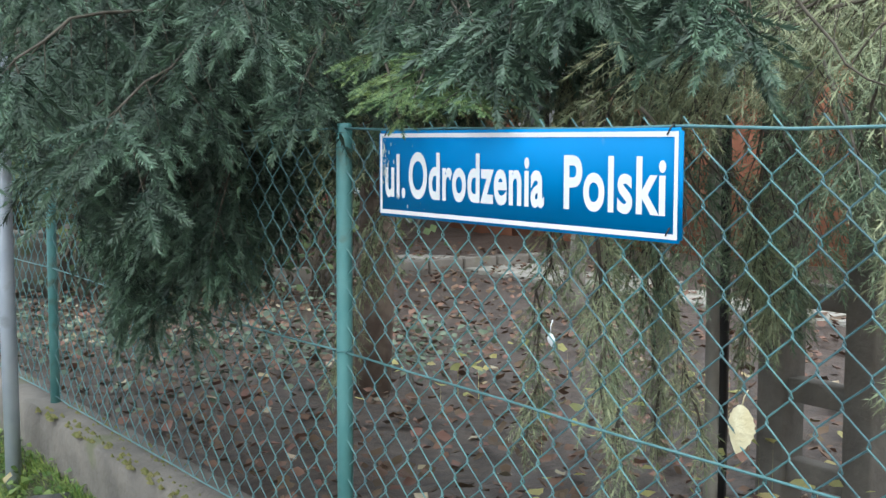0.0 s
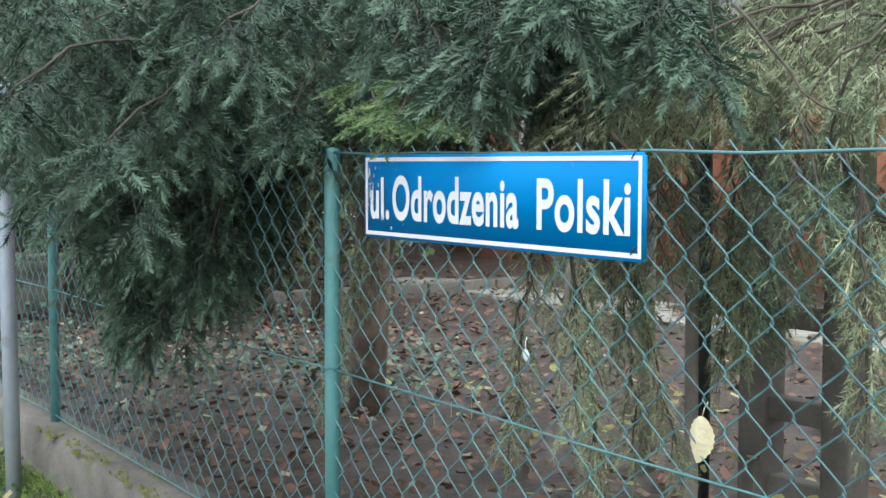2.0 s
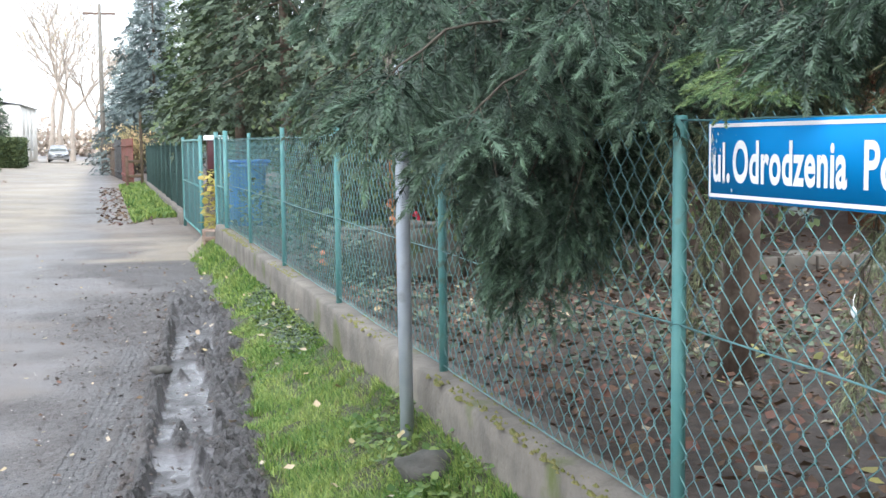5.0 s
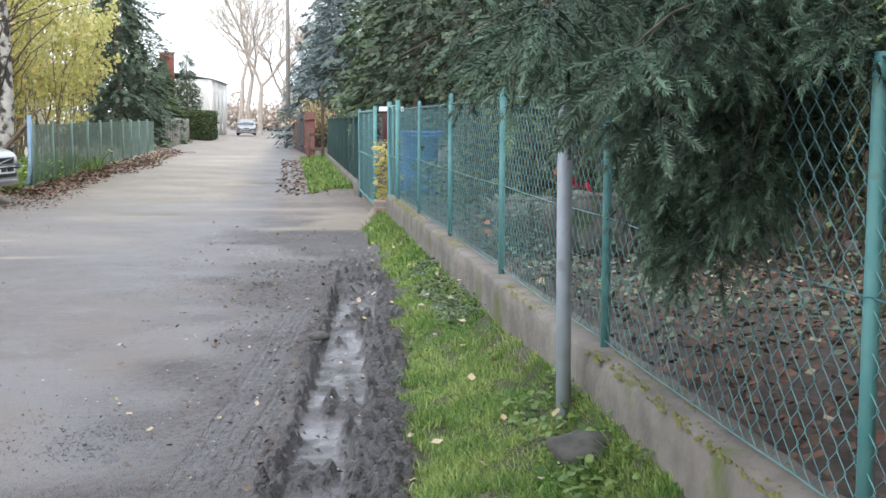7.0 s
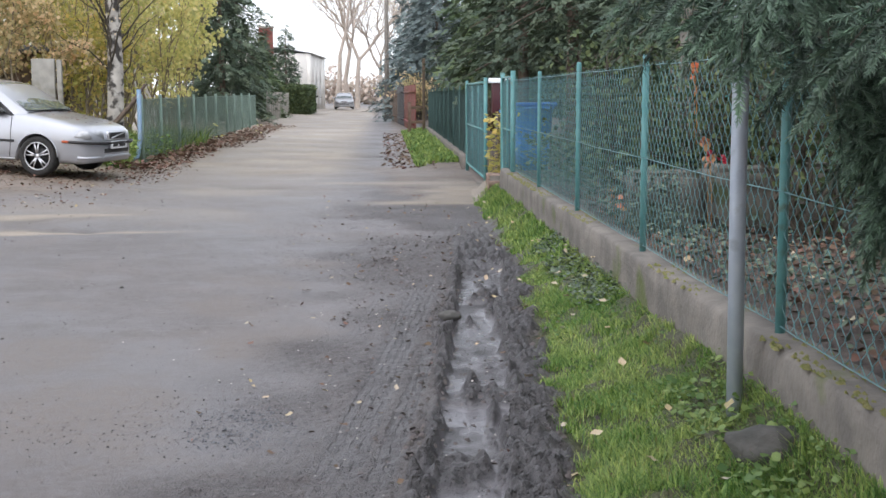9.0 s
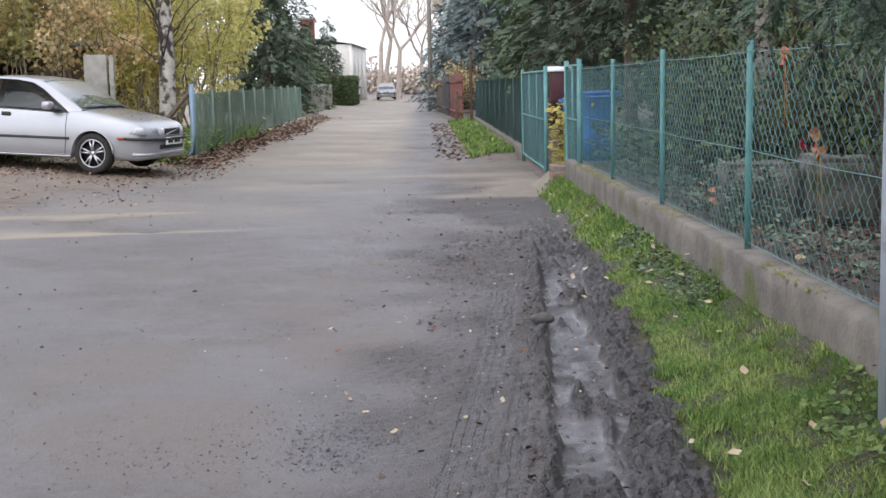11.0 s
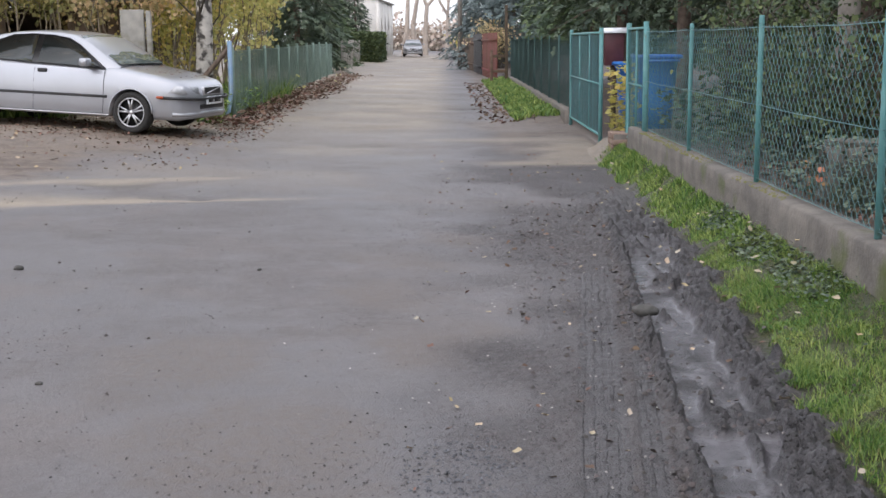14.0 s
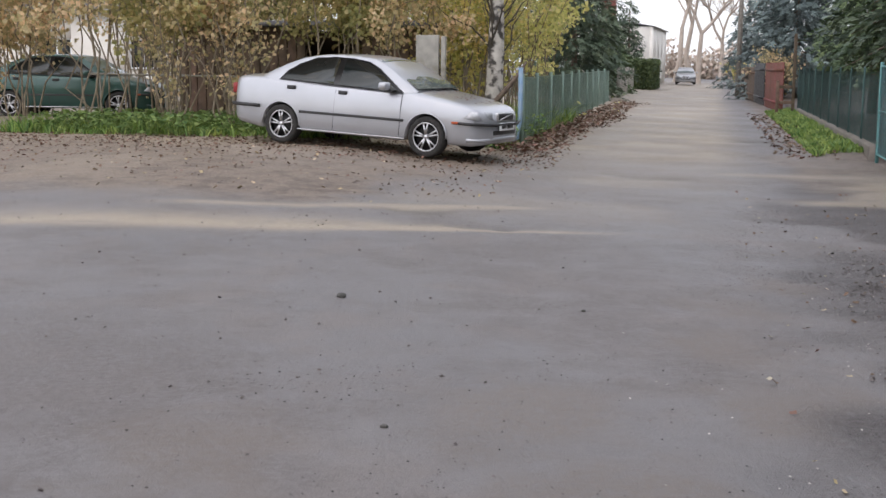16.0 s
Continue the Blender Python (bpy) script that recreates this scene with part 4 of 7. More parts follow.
def near_spruce():
    tree = thing("spruce", (1.25, 1.95, 0.45), 0, "large green spruce whose boughs hang over the teal fence", "tree")
    base = np.array([1.25, 1.95, 0.45])
    zz = np.linspace(-0.1, 7.5, 16)
    part("trunk", Geo().tube(np.stack([0.03 * np.sin(zz * 2), 0.03 * np.cos(zz * 1.3), zz], -1), 0.085 * (1 - zz / 8.6), 12), M_bark, tree, "brown scaly trunk", True)
    T = lambda z: (1.25, 1.95, z)
    # outer ends of the boughs: over the kerb, hanging clumps, and the layer above the sign
    rows = [
        (T(2.35), (-0.95, 0.45, 1.62), -0.10, 0.42), (T(2.3), (-0.62, 0.05, 1.60), -0.10, 0.40), (T(2.25), (-0.52, 0.85, 1.55), -0.10, 0.45),
        (T(2.0), (-0.16, 1.05, 1.16), -0.22, 0.42), (T(1.95), (-0.12, 0.75, 1.20), -0.22, 0.42), (T(2.05), (0.02, 1.35, 1.22), -0.25, 0.40), (T(1.9), (-0.22, 0.88, 1.25), -0.22, 0.42),
        (T(2.1), (-0.05, 0.10, 1.70), -0.12, 0.28), (T(2.2), (0.02, -0.55, 1.76), -0.12, 0.18), (T(2.3), (0.28, -0.95, 1.80), -0.08, 0.22), (T(2.3), (0.12, -0.30, 1.84), -0.10, 0.24),
        (T(2.4), (-0.85, 1.45, 1.70), -0.10, 0.45), (T(2.4), (-0.95, 2.15, 1.72), -0.08, 0.45), (T(2.2), (-0.42, 1.95, 1.66), -0.15, 0.38), (T(1.9), (0.30, 0.95, 1.40), -0.1, 0.34),
        (T(2.6), (-0.70, 0.55, 1.98), -0.12, 0.48), (T(2.6), (-0.20, 0.30, 2.00), -0.10, 0.46), (T(2.7), (-0.75, 1.30, 2.02), -0.12, 0.48), (T(2.7), (0.15, -0.10, 2.02), -0.1, 0.45),
        (T(2.8), (-0.9, 2.0, 2.05), -0.1, 0.5), (T(2.6), (0.45, -0.35, 1.95), -0.1, 0.42), (T(2.5), (0.0, 0.75, 1.80), -0.12, 0.44), (T(2.3), (-0.15, 1.25, 1.60), -0.15, 0.42),
        (T(2.2), (0.55, 0.35, 1.72), -0.1, 0.4), (T(2.2), (-0.35, 2.75, 1.75), -0.12, 0.38),
        (T(2.4), (0.75, -0.2, 1.85), -0.1, 0.42), (T(2.0), (0.62, 1.0, 1.65), -0.05, 0.36),
    ]
    for a, b, sag, bl in rows:
        out = max(0.0, -1.05 + 0.27 * (b[1] + 2.6) - b[0])      # the farther out, the higher the boughs end
        b = (b[0] + 0.3 * out, b[1], b[2] + 0.06 * out)
        c = Conifer()
        c.bough(np.array(a) - base, np.array(b) - base, sag, bl, start=0.10, hang=0.75 if b[2] < 1.5 else 0.45)
        bo = part("bough", c.wood, M_twig, tree, "drooping bough", True)
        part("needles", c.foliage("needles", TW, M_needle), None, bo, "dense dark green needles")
    # hanging clump and layered side boughs
    extra = []
    for k in range(22):
        x, y = rng.normal(0.0, 0.09), rng.normal(0.92, 0.20)
        extra.append(((x + 0.25, y + 0.25, rng.uniform(1.6, 1.85)), (x - 0.12, y - 0.08, rng.uniform(1.14, 1.5) + 0.5 * abs(y - 0.95)), 0.30))
    for k in range(24):
        x, y = rng.uniform(-0.6, 0.5), rng.uniform(-0.1, 2.6)
        z = rng.uniform(1.74, 2.2)
        x = max(x, -1.40 + 0.27 * (y + 2.6))
        extra.append(((x + 0.45, y + 0.35, z + 0.12), (x - 0.15, y - 0.15, z - 0.06), 0.30))
    for k in range(14):
        x, y = rng.uniform(0.25, 1.3), rng.uniform(0.6, 3.2)
        z = rng.uniform(1.55, 2.15)
        extra.append(((x + 0.35, y + 0.2, z + 0.15), (x - 0.2, y - 0.25, z - 0.10), 0.32))
    for k in range(14):
        x, y = rng.uniform(0.12, 0.65), rng.uniform(-0.75, 0.2)
        z = rng.uniform(1.8, 2.12)
        extra.append(((x + 0.4, y + 0.4, z + 0.12), (x - 0.1, y - 0.15, z - 0.04), 0.2))
    for a, b, bl in extra:
        c = Conifer()
        c.bough(np.array(a) - base, np.array(b) - base, -0.05, bl, start=0.1, hang=0.7, r=0.006)
        bo = part("bough", c.wood, M_twig, tree, "side bough", True)
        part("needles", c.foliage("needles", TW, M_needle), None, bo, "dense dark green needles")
    # bright young shoots resting on the top wire
    c = Conifer()
    for a, b in (((0.3, 0.3, 1.78), (-0.03, -0.55, 1.655)), ((0.4, 0.1, 1.80), (-0.04, -0.40, 1.675)), ((0.2, 0.2, 1.82), (-0.02, -0.25, 1.665))):
        c.bough(np.array(a) - base, np.array(b) - base, -0.03, 0.16, sl=0.07, start=0.45, hang=0.15, droop=0.3, r=0.005)
    bo = part("bough", c.wood, M_twig, tree, "young shoots over the sign", True)
    part("needles", c.foliage("needles", TW, M_tip), None, bo, "yellow-green young needles")


near_spruce()


def dry_conifer():
    tree = thing("conifer", (1.75, -1.3, 0.45), 0, "thin conifer with sparse dry drooping twigs behind the fence", "tree")
    base = np.array([1.75, -1.3, 0.45])
    zz = np.linspace(-0.1, 5, 10)
    part("trunk", Geo().tube(np.stack([0 * zz, 0.02 * np.sin(zz), zz], -1), 0.05 * (1 - zz / 6), 9), M_greybark, tree, "", True)
    for k in range(22):
        e = np.array([rng.uniform(0.12, 1.35), rng.uniform(-1.45, 0.55), rng.uniform(1.55, 2.12)])
        if e[1] < -0.3:
            e[2] = min(e[2], 1.76)
        c = Conifer()
        c.bough((0, 0, rng.uniform(1.5, 2.1)), e - base, -0.08, 0.34, sl=0.085, gap=0.045, step=0.075, droop=0.9, start=0.25, hang=0.7, r=0.009)
        bo = part("bough", c.wood, M_twig, tree, "thin grey bough", True)
        part("needles", c.foliage("needles", TD, M_dry), None, bo, "sparse olive needles")
    for k in range(11):
        x, y = rng.uniform(0.12, 0.9), rng.uniform(-1.5, 0.1)
        z1 = rng.uniform(1.40, 1.76)
        z0 = rng.uniform(0.8, 1.2)
        c = Conifer()
        c.bough(np.array([x, y, z1]) - base, np.array([x + rng.normal(0, 0.08), y + rng.normal(0, 0.08), z0]) - base, 0.0, 0.15, sl=0.075, gap=0.042, step=0.06, droop=0.8, start=0.0, hang=1.0, r=0.004)
        bo = part("hanging_twig", c.wood, M_twig, tree, "", True)
        part("needles", c.foliage("needles", TD, M_dry), None, bo, "sparse olive needles")
    for k in range(40):      # the denser green inside
        x, y = rng.uniform(0.5, 1.7), rng.uniform(-1.6, 0.15)
        z = rng.uniform(1.22, 1.85)
        c = Conifer()
        c.bough(np.array([x + 0.2, y + 0.2, z + 0.12]) - base, np.array([x - 0.15, y - 0.2, z - 0.1]) - base, -0.03, 0.26, sl=0.085, gap=0.065, step=0.10, droop=0.9, start=0.0, hang=0.8, r=0.005)
        bo = part("bough", c.wood, M_twig, tree, "", True)
        part("needles", c.foliage("needles", TD, M_green2 if k % 3 else M_dry), None, bo, "green needles")
    for k in range(12):      # bare pale twigs
        a = np.array([rng.uniform(0.15, 0.9), rng.uniform(-1.3, 0.2), rng.uniform(1.6, 2.15)]) - base
        b = a + np.array([rng.normal(0, 0.1), rng.uniform(-0.3, 0.3), rng.uniform(-0.5, -0.15)])
        part("bare_twig", Geo().tube(bend(a, b, 0.02, 7, 0.008), np.linspace(0.004, 0.0015, 7), 5), M_twig, tree, "pale bare twig", True)


dry_conifer()

# ---- garden behind the fence ----
def leaf_cover(name, n, xr, yr, mat, label, size=(0.035, 0.07), lift=0.012, dens=None, templ=None, tilt=0.35):
    """Loose curled leaves lying on the ground."""
    x, y = rng.uniform(*xr, n), rng.uniform(*yr, n)
    if dens is not None:
        keep = rng.random(n) < dens(x, y)
        x, y = x[keep], y[keep]
    n = len(x)
    z = gz(x, y) + rng.uniform(0.2, 1.6, n) * lift
    a = rng.uniform(0, 6.28, n)
    nrm = unit(np.stack([rng.normal(0, tilt, n), rng.normal(0, tilt, n), np.ones(n)], -1))
    d = np.stack([np.cos(a), np.sin(a), np.zeros(n)], -1)
    d = unit(d - nrm * (d * nrm).sum(-1, keepdims=True))
    s = rng.uniform(*size, n)
    m = frames(d, nrm) * s[:, None, None]
    t = templ or (np.array([(0, 0, 0.05), (-0.36, 0.35, 0.16), (-0.25, 0.75, 0.10), (0, 1.0, 0.18), (0.3, 0.7, 0.05), (0.34, 0.3, 0.2), (0, 0.5, 0)]),
                  np.array([(0, 6, 1), (1, 6, 2), (2, 6, 3), (3, 6, 4), (4, 6, 5), (5, 6, 0)]))
    return single(name, Geo().scatter(t[0], t[1], m, np.stack([x, y, z], -1)), mat, label, "leaves", kind="stuff")


leaf_cover("fallen_leaves", 9000, (0.12, 5.5), (-1.5, 9), M_leaf, "brown fallen leaves covering the garden soil", lift=0.03, dens=lambda x, y: np.clip(1.2 - x / 6, 0.25, 1))
leaf_cover("fallen_leaves", 160, (0.12, 3.5), (-1.2, 6), M_leafpale, "pale yellowish fallen leaves on the garden soil", lift=0.04)

PLANT = (np.array([(0, 0, 0), (-0.5, 0.45, 0.12), (-0.3, 0.85, 0.1), (0, 1, 0.05), (0.3, 0.85, 0.1), (0.5, 0.45, 0.12), (0, 0.5, 0)]),
         np.array([(0, 6, 1), (1, 6, 2), (2, 6, 3), (3, 6, 4), (4, 6, 5), (5, 6, 0)]))


def low_plants(name, n, xr, yr, mat, label, size, hgt, dens=None):
    x, y = rng.uniform(*xr, n), rng.uniform(*yr, n)
    if dens is not None:
        k = rng.random(n) < dens(x, y)
        x, y = x[k], y[k]
    n = len(x)
    z = gz(x, y) + rng.uniform(0.1, 1, n) * hgt
    a = rng.uniform(0, 6.28, n)
    d = unit(np.stack([np.cos(a), np.sin(a), rng.normal(0.1, 0.3, n)], -1))
    m = frames(d, rng.normal(0, 0.35, (n, 3)) + np.array([0, 0, 1.0])) * rng.uniform(*size, n)[:, None, None]
    g = Geo().scatter(PLANT[0], PLANT[1], m, np.stack([x, y, z], -1))
    st = rng.random(n) < 0.4
    base = np.stack([x, y, gz(x, y) - 0.005], -1)[st]
    top = np.stack([x, y, z], -1)[st]
    w = np.array([0.0012, 0, 0])
    v = np.stack([base - w, base + w, top], 1).reshape(-1, 3)
    g.add(v, np.arange(len(v)).reshape(-1, 3))
    return single(name, g, mat, label, "plants", kind="stuff")


low_plants("ground_ivy", 7500, (0.12, 2.4), (1.9, 11.5), M_ivy, "grey-green ground ivy on the garden soil behind the wall", (0.02, 0.05), 0.14, lambda x, y: smooth(0.9 + vnoise(x, y, 1.4, 6) - 0.25 * x))
low_plants("weeds", 500, (0.5, 2.4), (-0.8, 1.8), M_lime, "small yellow-green seedlings in the leaf litter", (0.025, 0.06), 0.22, lambda x, y: smooth(vnoise(x, y, 2.0, 8) * 1.6))
low_plants("dusty_creeper", 2600, (-0.36, -0.11), (4.0, 8.2), M_ivy, "dusty grey-green creeper along the foot of the wall", (0.014, 0.034), 0.07, lambda x, y: smooth(0.5 + vnoise(x, y, 2.0, 11)) * smooth((x + 0.38 + 0.05 * np.sin(y * 5)) / 0.1))
low_plants("weeds", 700, (-0.40, -0.11), (1.3, 2.9), M_weed, "small weeds and clover at the foot of the pole", (0.015, 0.04), 0.07)
low_plants("ground_cover", 5000, (0.15, 3.2), (8, 13), M_hedge, "dark green ground cover behind the fence", (0.04, 0.09), 0.5, lambda x, y: smooth(0.7 + vnoise(x, y, 0.8, 13)))


def concrete_frame():
    f = thing("concrete_frame", (1.4, -0.30, 0.45), 0, "weathered grey concrete frame with two posts and cross rails", "frame")
    for y in (-0.165, 0.145):
        part("post", Geo().box(-0.05, 0.05, y - 0.05, y + 0.05, -0.05, 1.75, 0.008), M_conc, f)
    for z in (0.10, 0.34, 0.62, 1.5):
        part("rail", Geo().box(-0.03, 0.03, -0.115, 0.095, z, z + 0.07, 0.006), M_conc, f)
    return f


concrete_frame()
single("dark_post", Geo().tube([(1.28, -0.02, 0.4), (1.29, -0.01, 1.2), (1.28, 0.0, 2.4)], 0.028, 8), M_trim, "dark rusty post beside the concrete frame", "post", smooth_faces=True)
# thin trunks among the conifer twigs
for x, y, r in ((0.95, -0.30, 0.022), (1.6, 0.55, 0.035), (3.4, 3.1, 0.06)):
    zz = np.linspace(0.35, 3.6, 12)
    single("sapling", Geo().tube(np.stack([x + 0.03 * np.sin(zz * 2.2 + x), y + 0.03 * np.cos(zz * 1.7), zz], -1), r * (1 - zz / 6), 8), M_greybark, "thin bare grey sapling trunk in the garden", "tree", smooth_faces=True)
# a concrete garden path and its edging
path = thing("garden_path", (0, 0, 0), 0, "pale concrete slabs of a garden path", "path", kind="structure")
for k in range(16):
    y = -3 + k * 0.62
    part("slab", Geo().box(4.3, 5.1, y, y + 0.6, 0.40, 0.515 + 0.006 * rng.random(), 0.01), M_conc2, path)
edging = thing("edging", (0, 0, 0), 0, "grey concrete edging stones across the garden bed", "edging")
for k in range(9):
    part("stone", Geo().box(2.6 + k * 0.34, 2.92 + k * 0.34, 5.6, 5.7, 0.42, 0.60, 0.012), M_conc, edging)


# ---- houses behind the garden ----
def house(at, rz, w, d, h, wall, label, roof_h=1.6, over=0.35, windows=(), band=None, socle=None, ribs=False):
    """Local: front wall along x from 0 to w at y = 0, depth towards +y."""
    ob = thing("house", at, rz, label, "house")
    t = 0.3
    holes = sorted(windows)
    x = 0.0
    pieces = []
    for x0, x1, z0, z1 in holes:
        pieces += [("wall", Geo().box(x, x0, 0, t, 0, h)), ("parapet", Geo().box(x0, x1, 0, t, 0, z0)), ("lintel", Geo().box(x0, x1, 0, t, z1, h))]
        x = x1
    pieces += [("wall", Geo().box(x, w, 0, t, 0, h)), ("wall", Geo().box(0, t, t, d, 0, h)), ("wall", Geo().box(w - t, w, t, d, 0, h)), ("wall", Geo().box(t, w - t, d - t, d, 0, h))]
    for nm, q in pieces:
        part(nm, q, wall, ob)
    for x0, x1, z0, z1 in holes:
        wnd = part("window", Geo().box(x0 + 0.001, x0 + 0.07, 0.08, 0.14, z0, z1).box(x1 - 0.07, x1 - 0.001, 0.08, 0.14, z0, z1).box(x0 + 0.07, x1 - 0.07, 0.08, 0.14, z0, z0 + 0.07).box(x0 + 0.07, x1 - 0.07, 0.08, 0.14, z1 - 0.07, z1).box((x0 + x1) / 2 - 0.03, (x0 + x1) / 2 + 0.03, 0.085, 0.135, z0 + 0.07, z1 - 0.07), M_white, ob, "white window frame")
        part("pane", Geo().box(x0 + 0.05, x1 - 0.05, 0.105, 0.115, z0 + 0.05, z1 - 0.05), M_glass, wnd)
        part("sill", Geo().box(x0 - 0.05, x1 + 0.05, -0.06, 0.07, z0 - 0.05, z0 - 0.002, 0.008), M_conc2, wnd)
    if band:
        part("band", Geo().box(-0.03, w + 0.03, -0.035, -0.003, band, band + 0.09, 0.006), M_white, ob, "white band above the plinth")
    if socle:
        part("plinth", Geo().box(-0.02, w + 0.02, -0.025, -0.003, -0.3, band or 0.5), socle, ob)
    g = Geo()
    o, e = over, roof_h
    for s in (0, 1):
        ya, yb = (-o, d / 2) if s == 0 else (d + o, d / 2)
        z0 = h - 0.05
        v = [(-o, ya, z0), (w + o, ya, z0), (w + o, yb, h + e), (-o, yb, h + e)]
        v += [(a, b, c + 0.09) for a, b, c in v]
        part("roof", Geo().add(v, [(3, 2, 1, 0), (4, 5, 6, 7), (0, 1, 5, 4), (1, 2, 6, 5), (2, 3, 7, 6), (3, 0, 4, 7)]), M_roof, ob, "grey sheet roof")
    if ribs:
        rib = Geo().tube([(0, -o, h + 0.05), (0, d / 2, h + e + 0.10)], 0.018, 4).mesh("rib", M_roof)
        for k in range(int((w + 2 * o) / 0.3)):
            part("rib", rib, M_roof, ob).matrix_basis = pose(-o + 0.15 + k * 0.3, 0, 0)
    part("gutter", Geo().tube([(-o, -o - 0.05, h - 0.03), (w + o, -o - 0.05, h - 0.06)], 0.055, 8), M_conc2, ob, "", True)
    return ob


house((6.6, 9.2, 0.45), -90, 13.5, 7, 2.05, M_plaster, "orange plastered house with a grey sheet roof", 2.4, windows=((1.2, 2.3, 0.9, 1.85), (9.2, 10.3, 0.9, 1.85)), ribs=True)
house((7.6, 20.5, 0.40), -90, 9, 6, 2.6, M_brickred, "brown-red plastered outbuilding with a white band", 1.6, windows=((5.5, 6.4, 1.2, 2.1),), band=0.38, socle=M_brickred)

for x, y, r, h, n in ((1.3, 5.6, 0.6, 1.2, 1500), (1.9, 8.8, 0.8, 1.6, 1800), (1.1, 10.6, 0.6, 1.3, 1500), (2.6, 11.8, 0.9, 1.9, 1600), (3.0, 7.5, 0.9, 1.8, 1600), (2.4, 4.9, 0.7, 1.1, 1200), (1.0, 12.6, 0.4, 1.3, 900), (1.2, 8.3, 0.6, 0.9, 1500), (0.9, 9.5, 0.5, 0.8, 1300), (2.0, 7.2, 0.7, 1.2, 1500), (3.8, 10.0, 1.0, 2.4, 2000), (3.2, 14.0, 1.0, 2.2, 1800), (1.6, 14.0, 0.6, 1.5, 1200)):
    SHRUBS_DARK.append((x, y, r, h, n))


# ---- saloon car ----
def saloon(at, rz, paint, label, plate=True, ry=0.0):
    """Local: x forward, y left, z up from the ground; wheelbase 2.55 m."""
    car = new("car")
    car.matrix_basis = pose(*at, 0, ry, rz)
    tagged(car, label, "car")
    HB, RA, ZW = 1.275, 0.345, 0.305
    xs = np.array(sorted(set(np.round(np.concatenate([np.linspace(-2.30, 2.16, 46), HB + RA * np.cos(np.linspace(0, math.pi, 17)), -HB + RA * np.cos(np.linspace(0, math.pi, 17))]), 4))))
    half = np.interp(xs, [-2.30, -2.24, -2.10, -1.5, 0, 1.4, 1.75, 1.95, 2.08, 2.16], [0.60, 0.71, 0.80, 0.850, 0.86, 0.850, 0.815, 0.745, 0.63, 0.44])
    top = np.interp(xs, [-2.30, -2.24, -2.1, -1.70, -1.2, 0.95, 1.05, 1.6, 1.9, 2.06, 2.16], [0.90, 1.00, 1.035, 1.05, 1.0, 0.96, 0.96, 0.87, 0.795, 0.72, 0.60])
    belt = np.interp(xs, [-2.30, -2.22, -1.7, 0.95, 1.6, 1.95, 2.08, 2.16], [0.84, 0.945, 0.965, 0.905, 0.815, 0.745, 0.66, 0.56])
    low = np.interp(xs, [-2.30, -2.1, -1.7, 1.7, 2.0, 2.16], [0.38, 0.29, 0.23, 0.22, 0.21, 0.27])
    arch = low.copy()
    for c in (HB, -HB):
        d = RA * RA - (xs - c) ** 2
        arch = np.where(d > 0, np.maximum(arch, ZW + np.sqrt(np.maximum(d, 0))), arch)
    rows = []
    for x, w, zt, zb, zl, za in zip(xs, half, top, belt, low, arch):
        zs = zl + (zb - 0.012 - zl) * np.array([0.0, 0.10, 0.25, 0.40, 0.52, 0.64, 0.76, 0.88, 0.96, 1.0])
        ws = w * np.array([0.955, 0.985, 0.997, 1.0, 1.0, 0.995, 0.985, 0.970, 0.952, 0.938])
        ws = np.interp(np.maximum(zs, za), zs, ws)
        zs = np.maximum(zs, za + np.arange(10) * 0.0015)
        ring = [(x, 0.0, za)] + [(x, -a, b) for a, b in zip(ws, zs)] + [(x, -w * 0.90, zb + (zt - zb) * 0.35), (x, -w * 0.80, zb + (zt - zb) * 0.66), (x, -w * 0.50, zb + (zt - zb) * 0.92), (x, 0.0, zt)]
        ring += [(p[0], -p[1], p[2]) for p in ring[-2:0:-1]]
        rows.append(ring)
    n = len(rows[0])
    V = np.array(rows).reshape(-1, 3)
    i = (np.arange(len(xs) - 1)[:, None] * n)
    j, k = np.arange(n)[None], (np.arange(n)[None] + 1) % n
    g = Geo().add(V, np.stack([i + j, i + n + j, i + n + k, i + k], -1).reshape(-1, 4), [list(range(n))], [[(len(xs) - 1) * n + q for q in range(n)][::-1]])
    part("body", g, paint, car, "", True)
    for c in (HB, -HB):
        for s in (-1, 1):
            part("arch_lip", Geo().tube([(c + RA * math.cos(t), s * 0.848, ZW + RA * math.sin(t)) for t in np.linspace(0.0, math.pi, 19)], 0.012, 5), paint, car, "", True)
    # cabin
    gx = np.array([-1.72, -1.50, -1.28, -1.02, -0.75, -0.40, 0.0, 0.22, 0.40, 0.62, 0.84, 1.04])
    gt = np.array([1.045, 1.145, 1.250, 1.345, 1.395, 1.415, 1.408, 1.385, 1.335, 1.215, 1.085, 0.955])
    rows = []
    for x, z in zip(gx, gt):
        zb = np.interp(x, [-1.7, 0.95], [0.95, 0.88])
        wb = 0.795 if -1.55 < x < 0.85 else 0.72
        wt = np.interp(z, [0.95, 1.40], [wb, 0.575])
        ring = [(x, -wb, zb), (x, -wt, z - 0.020), (x, -wt * 0.93, z - 0.004), (x, -wt * 0.5, z + 0.012), (x, 0, z + 0.016)]
        rows.append(ring + [(p[0], -p[1], p[2]) for p in ring[-2::-1]])
    n = len(rows[0])
    i = (np.arange(len(gx) - 1)[:, None] * n + np.arange(n - 1)[None]).ravel()
    part("roof", Geo().add(np.array(rows).reshape(-1, 3), np.stack([i, i + n, i + n + 1, i + 1], -1)), paint, car, "", True)

    def side(x, z, s, off):
        w = 0.795 + (0.575 - 0.795) * (z - 0.95) / (1.40 - 0.95)
        return (x, s * (w + off), z)

